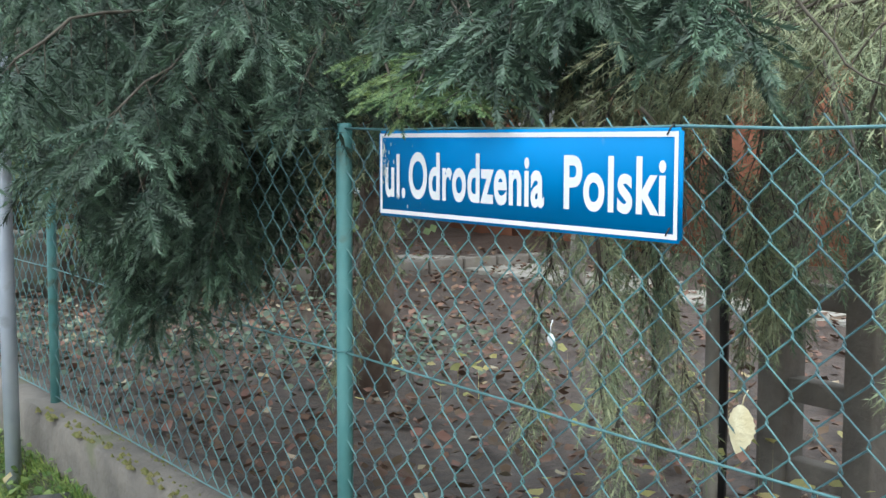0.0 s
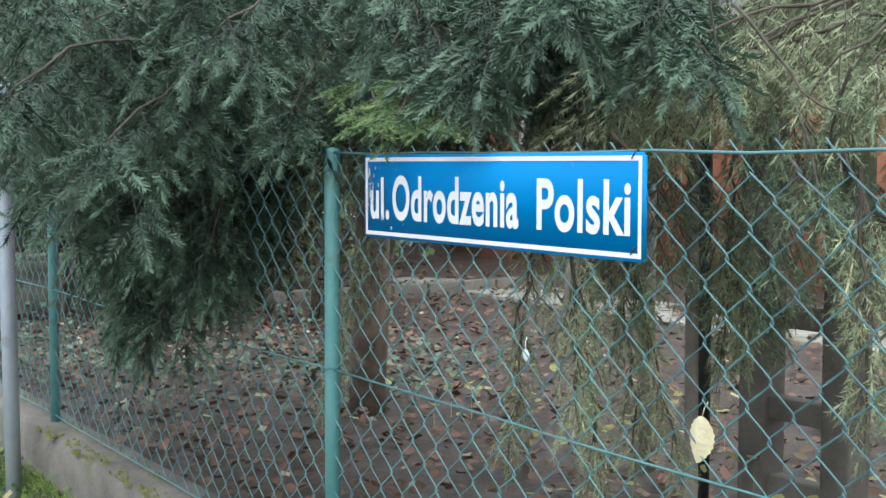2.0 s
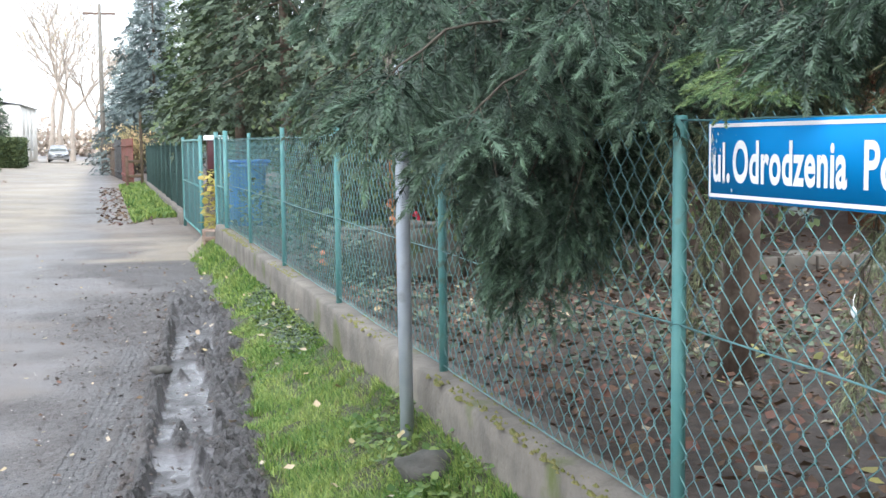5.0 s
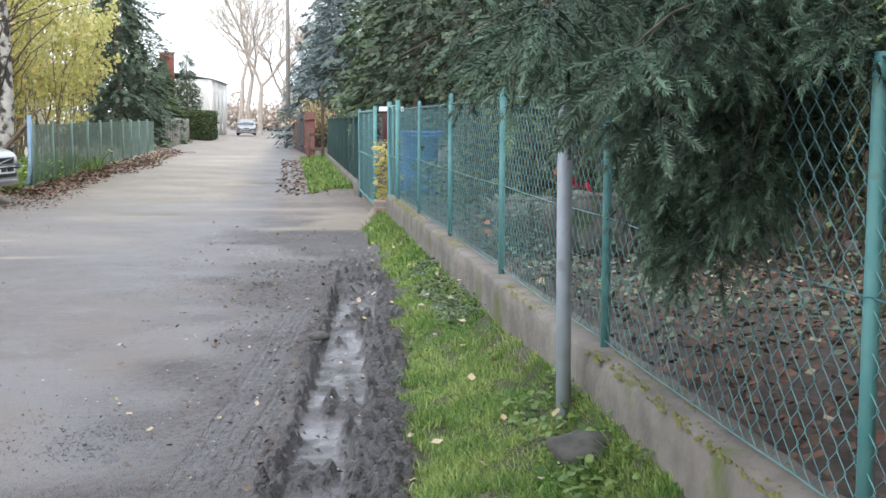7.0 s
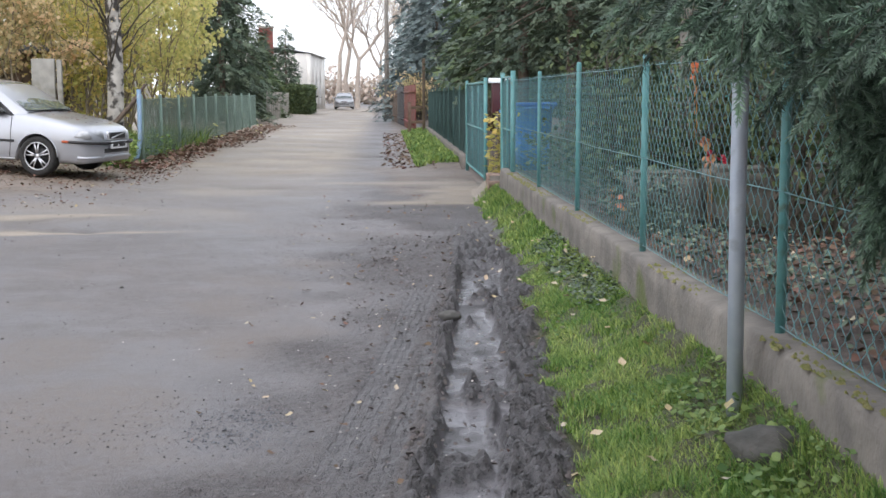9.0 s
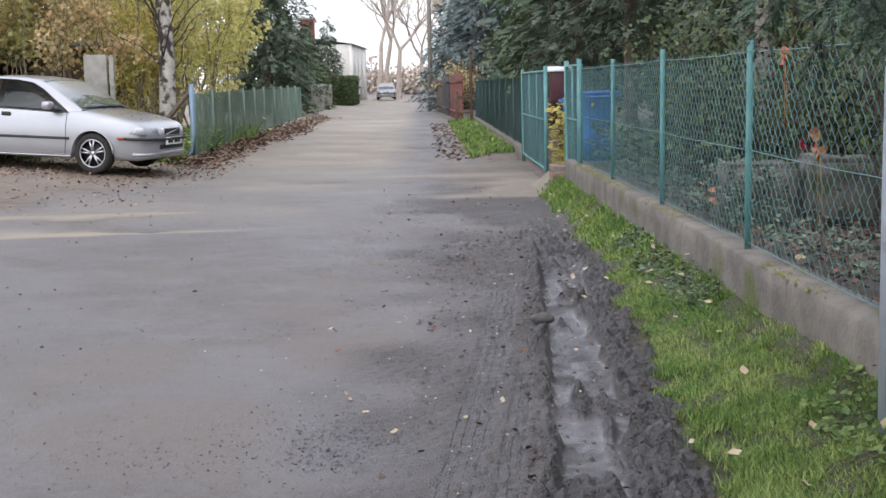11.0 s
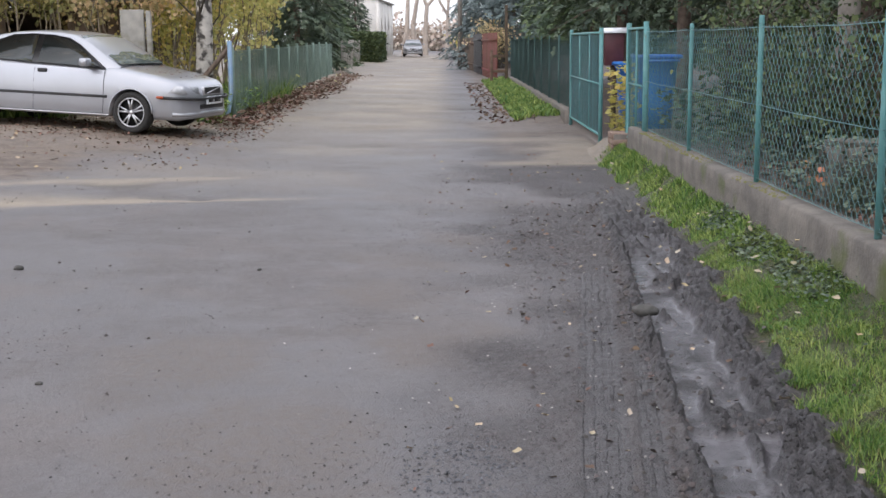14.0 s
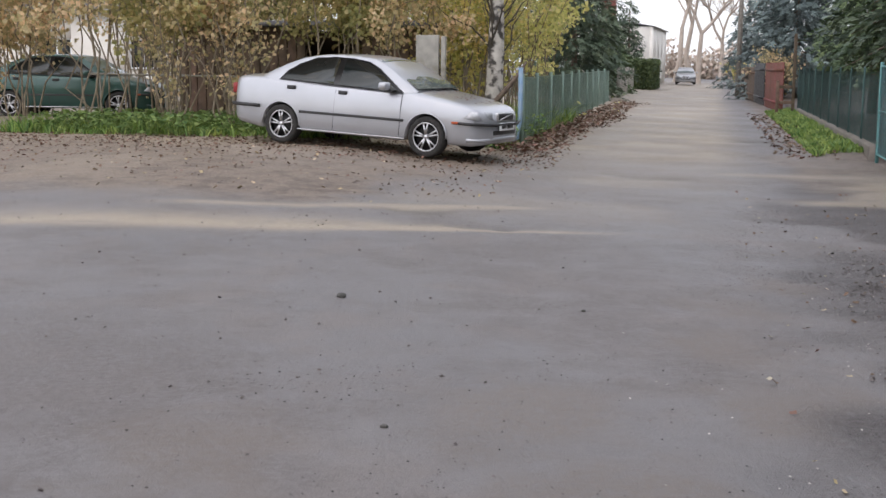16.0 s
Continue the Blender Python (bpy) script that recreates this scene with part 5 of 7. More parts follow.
    def panel(name, poly, s, mat, off=0.012, label_=""):
        v = [side(x, z, s, off) for x, z in poly] + [side(x, z, s, off - 0.03) for x, z in poly]
        q = len(poly)
        f = [list(range(q)) if s < 0 else list(range(q))[::-1]]
        return part(name, Geo().add(v, f, [(a, (a + 1) % q, q + (a + 1) % q, q + a) for a in range(q)]), mat, car, label_)
    for s in (-1, 1):
        panel("window_trim", [(-1.36, 0.985), (0.86, 0.915), (0.62, 1.075), (0.36, 1.245), (0.16, 1.335), (-0.12, 1.372), (-0.45, 1.378), (-0.78, 1.352), (-1.05, 1.250), (-1.25, 1.130)], s, M_trim, 0.006)
        panel("rear_window", [(-1.28, 1.003), (-0.37, 0.972), (-0.35, 1.357), (-0.50, 1.358), (-0.76, 1.332), (-1.02, 1.232), (-1.20, 1.122)], s, M_glass, 0.012, "dark tinted side glass")
        panel("front_window", [(-0.27, 0.969), (0.76, 0.938), (0.57, 1.070), (0.33, 1.230), (0.13, 1.315), (-0.12, 1.350), (-0.25, 1.355)], s, M_glass, 0.012, "dark tinted side glass")
        for x0, x1, z0, z1, nm, mt in ((-0.93, 0.90, 0.500, 0.540, "side_strip", M_trim), (-0.95, 0.93, 0.245, 0.262, "sill_strip", M_rim)):
            part(nm, Geo().box(x0, x1, s * 0.862 - 0.009, s * 0.862 + 0.009, z0, z1, 0.004), mt, car, "black rubbing strip" if mt is M_trim else "")
        for x in (-1.10, -0.17):
            z = 0.855 if x > -0.5 else 0.88
            part("door_handle", Geo().box(x - 0.075, x + 0.075, s * 0.832 - 0.02, s * 0.832 + 0.02, z - 0.03, z + 0.03, 0.012), M_trim, car, "black door handle")
        for x in (-0.31, 0.84):
            part("door_gap", Geo().tube([(x - 0.02, s * 0.846, 0.28), (x, s * 0.858, 0.5), (x, s * 0.849, 0.70), (x + 0.01, s * 0.822, 0.89)], 0.0045, 4), M_trim, car)
        m = part("mirror", Geo().box(0.54, 0.68, s * 0.95 - 0.09, s * 0.95 + 0.08, 0.945, 1.065, 0.035), paint, car, "body-coloured door mirror", True)
        part("mirror_foot", Geo().box(0.60, 0.72, s * 0.83 - 0.06, s * 0.83 + 0.06, 0.925, 0.96, 0.01), M_trim, m)
        hl = part("headlight", Geo().add([(2.02, s * 0.735, 0.60), (2.155, s * 0.40, 0.59), (2.13, s * 0.40, 0.705), (1.94, s * 0.765, 0.715), (1.85, s * 0.79, 0.62), (1.9, s * 0.60, 0.60), (1.9, s * 0.5, 0.72)],
                                         [(0, 1, 2, 3)], [(0, 3, 4)], [(0, 4, 5)], [(0, 5, 1)], [(3, 2, 6)], [(4, 3, 6)], [(1, 5, 6)], [(1, 6, 2)]), M_lamp, car, "clear headlight")
        part("bumper_strip", Geo().tube([(1.72, s * 0.850, 0.545), (1.95, s * 0.790, 0.54), (2.10, s * 0.66, 0.535), (2.185, s * 0.42, 0.53), (2.195, 0, 0.53)], 0.024, 6), M_trim, car, "black bumper strip", True)
        part("reflector", Geo().box(1.70, 1.80, s * 0.852 - 0.008, s * 0.852 + 0.026 * s if s > 0 else s * 0.852 + 0.008, 0.53, 0.565, 0.004) if s > 0 else Geo().box(1.70, 1.80, -0.878, -0.844, 0.53, 0.565, 0.004), M_amber, car)
        part("rear_strip", Geo().tube([(-1.68, s * 0.855, 0.56), (-2.0, s * 0.83, 0.56), (-2.24, s * 0.75, 0.56), (-2.32, s * 0.5, 0.56), (-2.325, 0, 0.56)], 0.03, 6), M_trim, car, "", True)
        part("tail_light", Geo().box(-2.312, -2.22, s * 0.63 - 0.06, s * 0.63 + 0.06, 0.72, 0.88, 0.02), M_red, car)
    # windscreen, rear screen
    for nm, pts in (("windscreen", [(1.02, 0.665, 0.968), (1.02, -0.665, 0.968), (0.30, -0.555, 1.362), (0.30, 0.555, 1.362)]), ("rear_screen", [(-1.68, -0.62, 1.060), (-1.68, 0.62, 1.060), (-1.05, 0.54, 1.335), (-1.05, -0.54, 1.335)])):
        p = np.array(pts)
        nrm = np.cross(p[1] - p[0], p[3] - p[0])
        nrm = nrm / np.linalg.norm(nrm)
        nrm = nrm * (1 if nrm[2] > 0 else -1) * 0.016
        u = np.linspace(0, 1, 9)
        bow = 0.03 * np.sin(np.pi * u)[:, None] * np.array([[1 if nm == "windscreen" else -1, 0, 0.25]])
        lo_ = p[0] * (1 - u[:, None]) + p[1] * u[:, None] + nrm + bow
        hi_ = p[3] * (1 - u[:, None]) + p[2] * u[:, None] + nrm + bow * 0.6
        q = np.arange(8)
        part(nm, Geo().add(np.vstack([lo_, hi_]), np.stack([q, q + 1, q + 10, q + 9], -1)), M_screen, car, "", True)
    for y in (-0.30, 0.28):
        part("wiper", Geo().tube([(1.06, y + 0.28, 0.965), (0.98, y, 0.995), (0.965, y - 0.30, 1.0)], 0.010, 5), M_trim, car, "", True)
    gr = part("grille", Geo().box(2.12, 2.175, -0.29, 0.29, 0.575, 0.70, 0.012), M_rim, car, "bright grille surround")
    part("grille_mesh", Geo().box(2.15, 2.180, -0.255, 0.255, 0.592, 0.685, 0.004), M_trim, gr)
    part("grille_bar", Geo().tube([(2.184, -0.22, 0.60), (2.184, 0.22, 0.68)], 0.010, 5), M_rim, gr)
    part("air_intake", Geo().box(2.10, 2.165, -0.40, 0.40, 0.375, 0.445, 0.01), M_trim, car)
    part("front_lip", Geo().tube([(1.9, -0.76, 0.30), (2.08, -0.60, 0.30), (2.17, -0.3, 0.32), (2.18, 0, 0.325), (2.17, 0.3, 0.32), (2.08, 0.60, 0.30), (1.9, 0.76, 0.30)], 0.03, 8), paint, car, "", True)
    if plate:
        pl = part("number_plate", Geo().box(2.19, 2.205, -0.26, 0.26, 0.44, 0.555, 0.003), M_white, car, "white plate with plain dark bars")
        part("bar", Geo().box(2.2055, 2.2075, -0.20, -0.03, 0.47, 0.525), M_trim, pl)
        part("bar", Geo().box(2.2055, 2.2075, 0.0, 0.21, 0.47, 0.525), M_trim, pl)
    part("underbody", Geo().box(-1.9, 1.85, -0.66, 0.66, 0.24, 0.60), M_trim, car, "dark underside")
    for x in (HB, -HB):
        for s in (-1, 1):
            y = s * 0.745
            prof = [(-0.095, 0.20), (-0.10, 0.27), (-0.085, 0.297), (0, 0.305), (0.085, 0.297), (0.10, 0.27), (0.095, 0.215), (0.07, 0.205)]
            a = np.arange(36) * 2 * math.pi / 36
            ring = np.array([[(x + r * math.cos(t), y + s * o, ZW + r * math.sin(t)) for o, r in prof] for t in a])
            n = len(prof)
            i = (np.arange(36)[:, None] * n + np.arange(n - 1)[None]).ravel()
            i2 = (((np.arange(36) + 1) % 36)[:, None] * n + np.arange(n - 1)[None]).ravel()
            wh = part("wheel", Geo().add(ring.reshape(-1, 3), np.stack([i, i2, i2 + 1, i + 1], -1)), M_tyre, car, "black tyre on an alloy rim", True)
            part("wheel_well", Geo().tube([(x, y - s * 0.25, ZW), (x, y + s * 0.02, ZW)], 0.20, 20), M_trim, wh)
            rim = Geo().tube([(x + 0.208 * math.cos(t), y + s * 0.085, ZW + 0.208 * math.sin(t)) for t in np.linspace(0, 2 * math.pi, 33)], 0.011, 6, False)
            for q in range(5):
                for dq in (-0.16, 0.16):
                    t0, t1 = q * 2 * math.pi / 5 + 0.4 + dq * 0.55, q * 2 * math.pi / 5 + 0.4 + dq * 1.1
                    rim.tube([(x + 0.035 * math.cos(t0), y + s * 0.085, ZW + 0.035 * math.sin(t0)), (x + 0.20 * math.cos(t1), y + s * 0.080, ZW + 0.20 * math.sin(t1))], [0.016, 0.013], 5)
            rim.tube([(x, y + s * 0.06, ZW), (x, y + s * 0.095, ZW)], [0.045, 0.036], 14)
            part("rim", rim, M_rim, wh, "five twin-spoke alloy rim", True)
    return car


saloon((-7.86, 17.88, 0.262), -14.5, M_paint, "silver four-door saloon parked on the leafy earth", ry=2.8)
saloon((-17.05, 25.3, 0.30), 6, M_green, "dark green parked car half hidden by bushes", plate=False)
saloon((-5.2, 108, 0.14), -88, M_paint, "pale car far down the street")
# leaves lying on the bonnet
g = Geo()
for k in range(60):
    u, v = rng.uniform(1.05, 1.95), rng.uniform(-0.6, 0.6)
    zc = np.interp(u, [1.0, 1.6, 1.95], [0.965, 0.875, 0.795]) + 0.006
    r = rng.uniform(0.015, 0.035)
    a = np.sort(rng.uniform(0, 6.28, 5))
    g.add(np.stack([u + r * np.cos(a), v + r * np.sin(a), zc - 0.16 * r * np.cos(a) + rng.uniform(0, 0.008, 5)], -1), [list(range(5))])
ob = single("bonnet_leaves", g, M_leaf, "brown wet leaves on the silver bonnet", "leaves", kind="stuff")
ob.matrix_basis = pose(-7.86, 17.88, 0.266, 0, 2.8, -14.5)

# ---- things by the driveway ----
def wheelie_bin(at, rz, label):
    b = thing("wheelie_bin", at, rz, label, "bin", "blue bins")
    v = []
    for z, hx, hy in ((0.06, 0.19, 0.20), (0.5, 0.22, 0.235), (0.96, 0.25, 0.265), (0.97, 0.265, 0.28), (1.0, 0.265, 0.28)):
        for k in range(16):
            a = k * math.pi / 8 + math.pi / 16
            c, s = math.cos(a), math.sin(a)
            p = max(abs(c), abs(s)) ** 0.75
            v.append((hx * c / p, hy * s / p, z))
    f = [(r * 16 + k, r * 16 + (k + 1) % 16, (r + 1) * 16 + (k + 1) % 16, (r + 1) * 16 + k) for r in range(4) for k in range(16)]
    part("body", Geo().add(v, f, [list(range(16))[::-1]]), M_bin, b)
    part("lid", Geo().box(-0.27, 0.29, -0.29, 0.29, 1.003, 1.06, 0.02), M_bin, b, "closed blue lid")
    part("handle", Geo().tube([(-0.32, -0.22, 0.98), (-0.32, 0.22, 0.98)], 0.016, 8), M_bin, b)
    for s in (-1, 1):
        part("wheel", Geo().tube([(-0.24, s * 0.24, 0.10), (-0.24, s * 0.29, 0.10)], 0.10, 16), M_tyre, b)
    return b


wheelie_bin((0.55, 15.25, float(gz(0.55, 15.25))), 100, "tall blue plastic wheelie bin behind the fence")
wheelie_bin((0.62, 17.5, float(gz(0.62, 17.5))), 96, "tall blue plastic wheelie bin behind the fence")

pil = thing("brick_pillar", (-0.02, 14.05, 0), 0, "low mossy brick gate pillar by the driveway", "pillar")
for r in range(5):
    for c in range(2):
        o = 0.0 if r % 2 else 0.06
        part("brick", Geo().box(-0.17, 0.17, -0.24 + c * 0.245 + o * 0.3, -0.01 + c * 0.245 - o * 0.3, r * 0.078 - 0.02, r * 0.078 + 0.052, 0.008), M_brick, pil)
part("core", Geo().box(-0.155, 0.155, -0.225, 0.22, -0.05, 0.35), M_conc, pil)
leaf = low_plants("yellow_shrub", 260, (-0.15, 0.2), (14.25, 14.75), M_yellow, "bright yellow leaves of a small shrub by the pillar", (0.05, 0.10), 0.95)

lb = thing("letterbox", (0.35, 17.9, 0.25), 0, "dark red letterbox on a post inside the gate", "letterbox")
part("post", Geo().box(-0.04, 0.04, -0.04, 0.04, -0.1, 1.0), M_wood, lb)
part("box", Geo().box(-0.15, 0.15, -0.12, 0.12, 0.85, 1.35, 0.015), M_box, lb)
part("roof", Geo().add([(-0.2, -0.17, 1.34), (0.2, -0.17, 1.34), (0.2, 0.17, 1.34), (-0.2, 0.17, 1.34), (-0.2, 0, 1.42), (0.2, 0, 1.42)], [(0, 1, 5, 4), (2, 3, 4, 5), (3, 2, 1, 0)], [(0, 4, 3), (1, 2, 5)]), M_white, lb)

# old concrete base and turquoise tub behind the fence
def rough_block(x0, x1, y0, y1, z0, z1, seed):
    """A worn block with an uneven, chipped surface."""
    bm = bmesh.new()
    bmesh.ops.create_cube(bm, size=1, matrix=Matrix.Translation(((x0 + x1) / 2, (y0 + y1) / 2, (z0 + z1) / 2)) @ Matrix.Diagonal((x1 - x0, y1 - y0, z1 - z0, 1)))
    bmesh.ops.bevel(bm, geom=bm.edges[:], offset=0.035, segments=2, affect='EDGES')
    bmesh.ops.subdivide_edges(bm, edges=bm.edges[:], cuts=4, use_grid_fill=True)
    for v in bm.verts:
        v.co += Vector((1, 1, 0.6)) * (0.035 * noise.noise(v.co * 5 + Vector((seed, 0, 0))) + 0.018 * noise.noise(v.co * 14 + Vector((0, seed, 0))))
    return Geo().bm(bm)


bed = thing("bed_wall", (0, 0, 0), 0, "rough grey stone wall of a raised garden bed, half overgrown", "wall")
for k, (xa, xb, zt) in enumerate(((0.20, 0.72, 0.86), (0.73, 1.25, 0.90), (1.26, 1.9, 0.93), (1.91, 2.6, 0.95))):
    part("stone", rough_block(xa, xb, 6.25 - 0.1 * k, 6.72 - 0.1 * k, 0.40, zt, k * 3.1), M_oldstone, bed, "", True)
low_plants("creeper", 900, (0.14, 0.5), (5.9, 6.9), M_ivy, "grey-green creeper climbing the rough stone wall", (0.02, 0.045), 0.42)
low_plants("red_leaves", 26, (0.13, 0.24), (6.4, 6.9), M_amberleaf, "reddish autumn leaves of a creeper at the wall", (0.03, 0.06), 0.35)
for x, y, z, m, lab in ((1.0, 7.25, 0.93, M_rose, "red rose bloom among the garden plants"), (1.08, 7.18, 0.90, M_rose, "red rose bloom among the garden plants"), (0.9, 7.45, 1.62, M_orange, "orange autumn leaf cluster above the fence"), (0.93, 7.50, 1.56, M_orange, "orange autumn leaf cluster above the fence"),
                        (0.35, 4.9, 1.12, M_amberleaf, "curled tan leaf hanging behind the mesh"), (0.36, 4.85, 1.02, M_amberleaf, "curled tan leaf hanging behind the mesh")):
    k = 9
    d = unit(rng.normal(0, 1, (k, 3)) + np.array([0, 0, 0.4]))
    b = single("bloom", Geo().scatter(PLANT[0], PLANT[1], frames(d, rng.normal(0, 1, (k, 3))) * rng.uniform(0.035, 0.060, k)[:, None, None], np.zeros((k, 3))).tube([(0, 0, 0), (0.02, 0.01, -0.2), (0.03, 0.03, -0.55)], 0.003, 4), m, lab, "flower")
    b.matrix_basis = pose(x, y, z)
for x, y, r in ((1.75, 11.2, 0.13), (2.25, 11.0, 0.09), (2.9, 16.5, 0.16), (3.6, 21.5, 0.18)):
    zz = np.linspace(0.2, 7, 14)
    single("trunk", Geo().tube(np.stack([x + 0.04 * np.sin(zz), y + 0.03 * np.cos(zz * 1.3), zz], -1), r * (1 - zz / 12), 12), M_greybark, "bare grey-brown trunk of a tall garden tree", "tree", smooth_faces=True)
tub = single("tub", Geo().tube([(2.3, 11.0, 1.28), (2.3, 11.0, 1.40), (2.3, 11.0, 1.42)], [0.13, 0.19, 0.2], 18), M_turq, "turquoise plastic tub on a garden stand", "tub", smooth_faces=True)
single("stand", Geo().box(2.1, 2.5, 10.8, 11.2, 0.45, 1.28, 0.01), M_wood, "dark wooden stand under the tub", "stand")

# wooden frame on the far verge
wf = thing("timber_frame", (-0.45, 41.0, 0.05), 90, "dark timber H-shaped frame on the grass verge", "frame")
for y in (-0.25, 0.25):
    part("upright", Geo().box(-0.06, 0.06, y - 0.05, y + 0.05, -0.05, 2.6 if y < 0 else 1.1, 0.01), M_wood, wf)
for z in (0.35, 0.85):
    part("crossbar", Geo().box(-0.04, 0.04, -0.2, 0.2, z, z + 0.1, 0.01), M_wood, wf)


def board_fence(at, rz, length, h, mat, label, w=0.14, gap=0.02):
    f = thing("board_fence", at, rz, label, "fence")
    n = int(length / (w + gap))
    me = Geo().box(0, w, -0.012, 0.012, 0.05, h, 0.004).mesh("board", mat)
    for k in range(n):
        ob = part("board", me, mat, f)
        ob.matrix_basis = pose(k * (w + gap), 0, rng.normal(0, 0.01))
    for z in (0.3, h - 0.3):
        part("rail", Geo().box(0, length, 0.014, 0.05, z, z + 0.08), mat, f)
    return f


board_fence((-0.45, 42.5, 0), 92, 8, 1.75, M_redwood, "red-brown board fence along the street")
board_fence((-0.75, 51, 0), 92, 6, 1.75, M_black, "black boarded gate along the street", 0.2, 0.03)
board_fence((-0.95, 57.2, 0), 92, 11, 1.6, M_wood, "brown board fence farther down the street", 0.2, 0.03)

up = thing("utility_pole", (-1.45, 70.5, 0), 0, "tall grey utility pole with wires", "pole")
part("pole", Geo().tube([(0, 0, -0.2), (0, 0, 4), (0.03, 0, 9.5)], [0.15, 0.13, 0.09], 12), M_greybark, up, "", True)
part("crossarm", Geo().box(-0.9, 0.9, -0.06, 0.06, 8.9, 9.02, 0.01), M_wood, up)
for x in (-0.8, 0, 0.8):
    part("wire", Geo().tube(bend((x, 0, 9.1), (x - 1.5, 60, 9.0), 0.8, 14), 0.012, 4, False), M_trim, up)

# ---- left side: fence, pipe, birch, shed, bushes ----
LF = [(-6.0, 20.7), (-6.1, 23.2), (-6.15, 25.7), (-6.2, 28.2), (-6.3, 30.9), (-6.4, 33.6), (-6.45, 36.4), (-6.55, 39.2), (-6.65, 42.2), (-6.7, 45.2), (-6.75, 48.0)]
for k in range(len(LF) - 1):
    (xa, ya), (xb, yb) = LF[k], LF[k + 1]
    L = math.hypot(xb - xa, yb - ya)
    f = thing("mesh_fence", (xa, ya, float(gz(xa, ya))), math.degrees(math.atan2(yb - ya, xb - xa)), "grey-green wire mesh fence along the verge", "fence", "verge fence bays")
    part("wire_mesh", zigzag(Geo(), 0.03, L - 0.03, 0.06, 1.22, 0.085, 0.0036, 3, hook=False, xf=lambda p: p[:, [1, 0, 2]]), M_meshgrey, f, "dense grey-green wire mesh")
    part("post", Geo().tube([(0, 0, -0.1), (0, 0, 1.3)], 0.035, 8), M_meshgrey, f, "", True)
    part("top_wire", Geo().tube([(0, 0, 1.22), (L, 0, 1.22)], 0.008, 5), M_meshgrey, f)
single("bent_pipe", Geo().tube([(-6.42, 20.1, 0.15), (-6.25, 20.3, 0.18), (-6.06, 20.52, 0.30), (-6.02, 20.6, 0.63), (-6.02, 20.62, 1.52)], 0.042, 10), M_rail, "bent blue-grey pipe standing at the end of the mesh fence", "pipe", smooth_faces=True)
single("dead_branch", Geo().tube([(-6.9, 20.9, 0.55), (-6.5, 21.0, 0.95), (-6.15, 21.0, 1.35), (-6.0, 21.1, 1.62)], [0.06, 0.05, 0.04, 0.02], 8), M_bark, "dark fallen branch leaning on the fence", "branch", smooth_faces=True)


def birch_tree(at, label):
    t = thing("birch", at, 0, label, "tree")
    zz = np.linspace(-0.1, 9, 22)
    part("trunk", Geo().tube(np.stack([0.08 * np.sin(zz * 0.7), 0.05 * np.sin(zz * 1.1), zz], -1), 0.175 * (1 - zz / 12) * (1 + 0.03 * np.sin(zz * 9)), 14), M_birch, t, "white birch trunk with black marks", True)
    crown_leaves(t, [(rng.normal(0, 1.0), rng.normal(0, 1.0), rng.uniform(2.2, 6.5)) for k in range(60)], 34, 0.045, M_autumn, limb_from=(0, 0))
    return t


LEAFQ = (np.array([(0, 0, 0), (-0.42, 0.5, 0.1), (0, 1.0, -0.05), (0.42, 0.5, 0.1)]), np.array([(0, 1, 2, 3)]))


def crown_leaves(tree, centres, per, size, mat, spread=0.32, limb_from=None, limb_mat=None, limb_r=0.02, name="crown"):
    """Clusters of small leaves round twig ends, with limbs that carry them."""
    c = np.array(centres, float)
    p = np.repeat(c, per, 0) + rng.normal(0, spread, (len(c) * per, 3))
    n = len(p)
    m = frames(unit(rng.normal(0, 1, (n, 3)) + np.array([0, 0, -0.5])), rng.normal(0, 1, (n, 3))) * (size * rng.uniform(0.6, 1.4, n))[:, None, None]
    part(name, Geo().scatter(*LEAFQ, m, p), mat, tree)
    if limb_from is not None:
        g = Geo()
        for q in c:
            z0 = max(0.3, q[2] - rng.uniform(0.5, 1.6))
            g.tube(bend((limb_from[0], limb_from[1], z0), q, -0.08, 6, 0.03), np.linspace(limb_r, 0.004, 6), 4, False)
        tagged(part("limb", g, limb_mat or M_twig, tree, "", True), kind="stuff")


birch_tree((-6.72, 21.6, 0.18), "birch with a pale trunk and yellow autumn leaves")


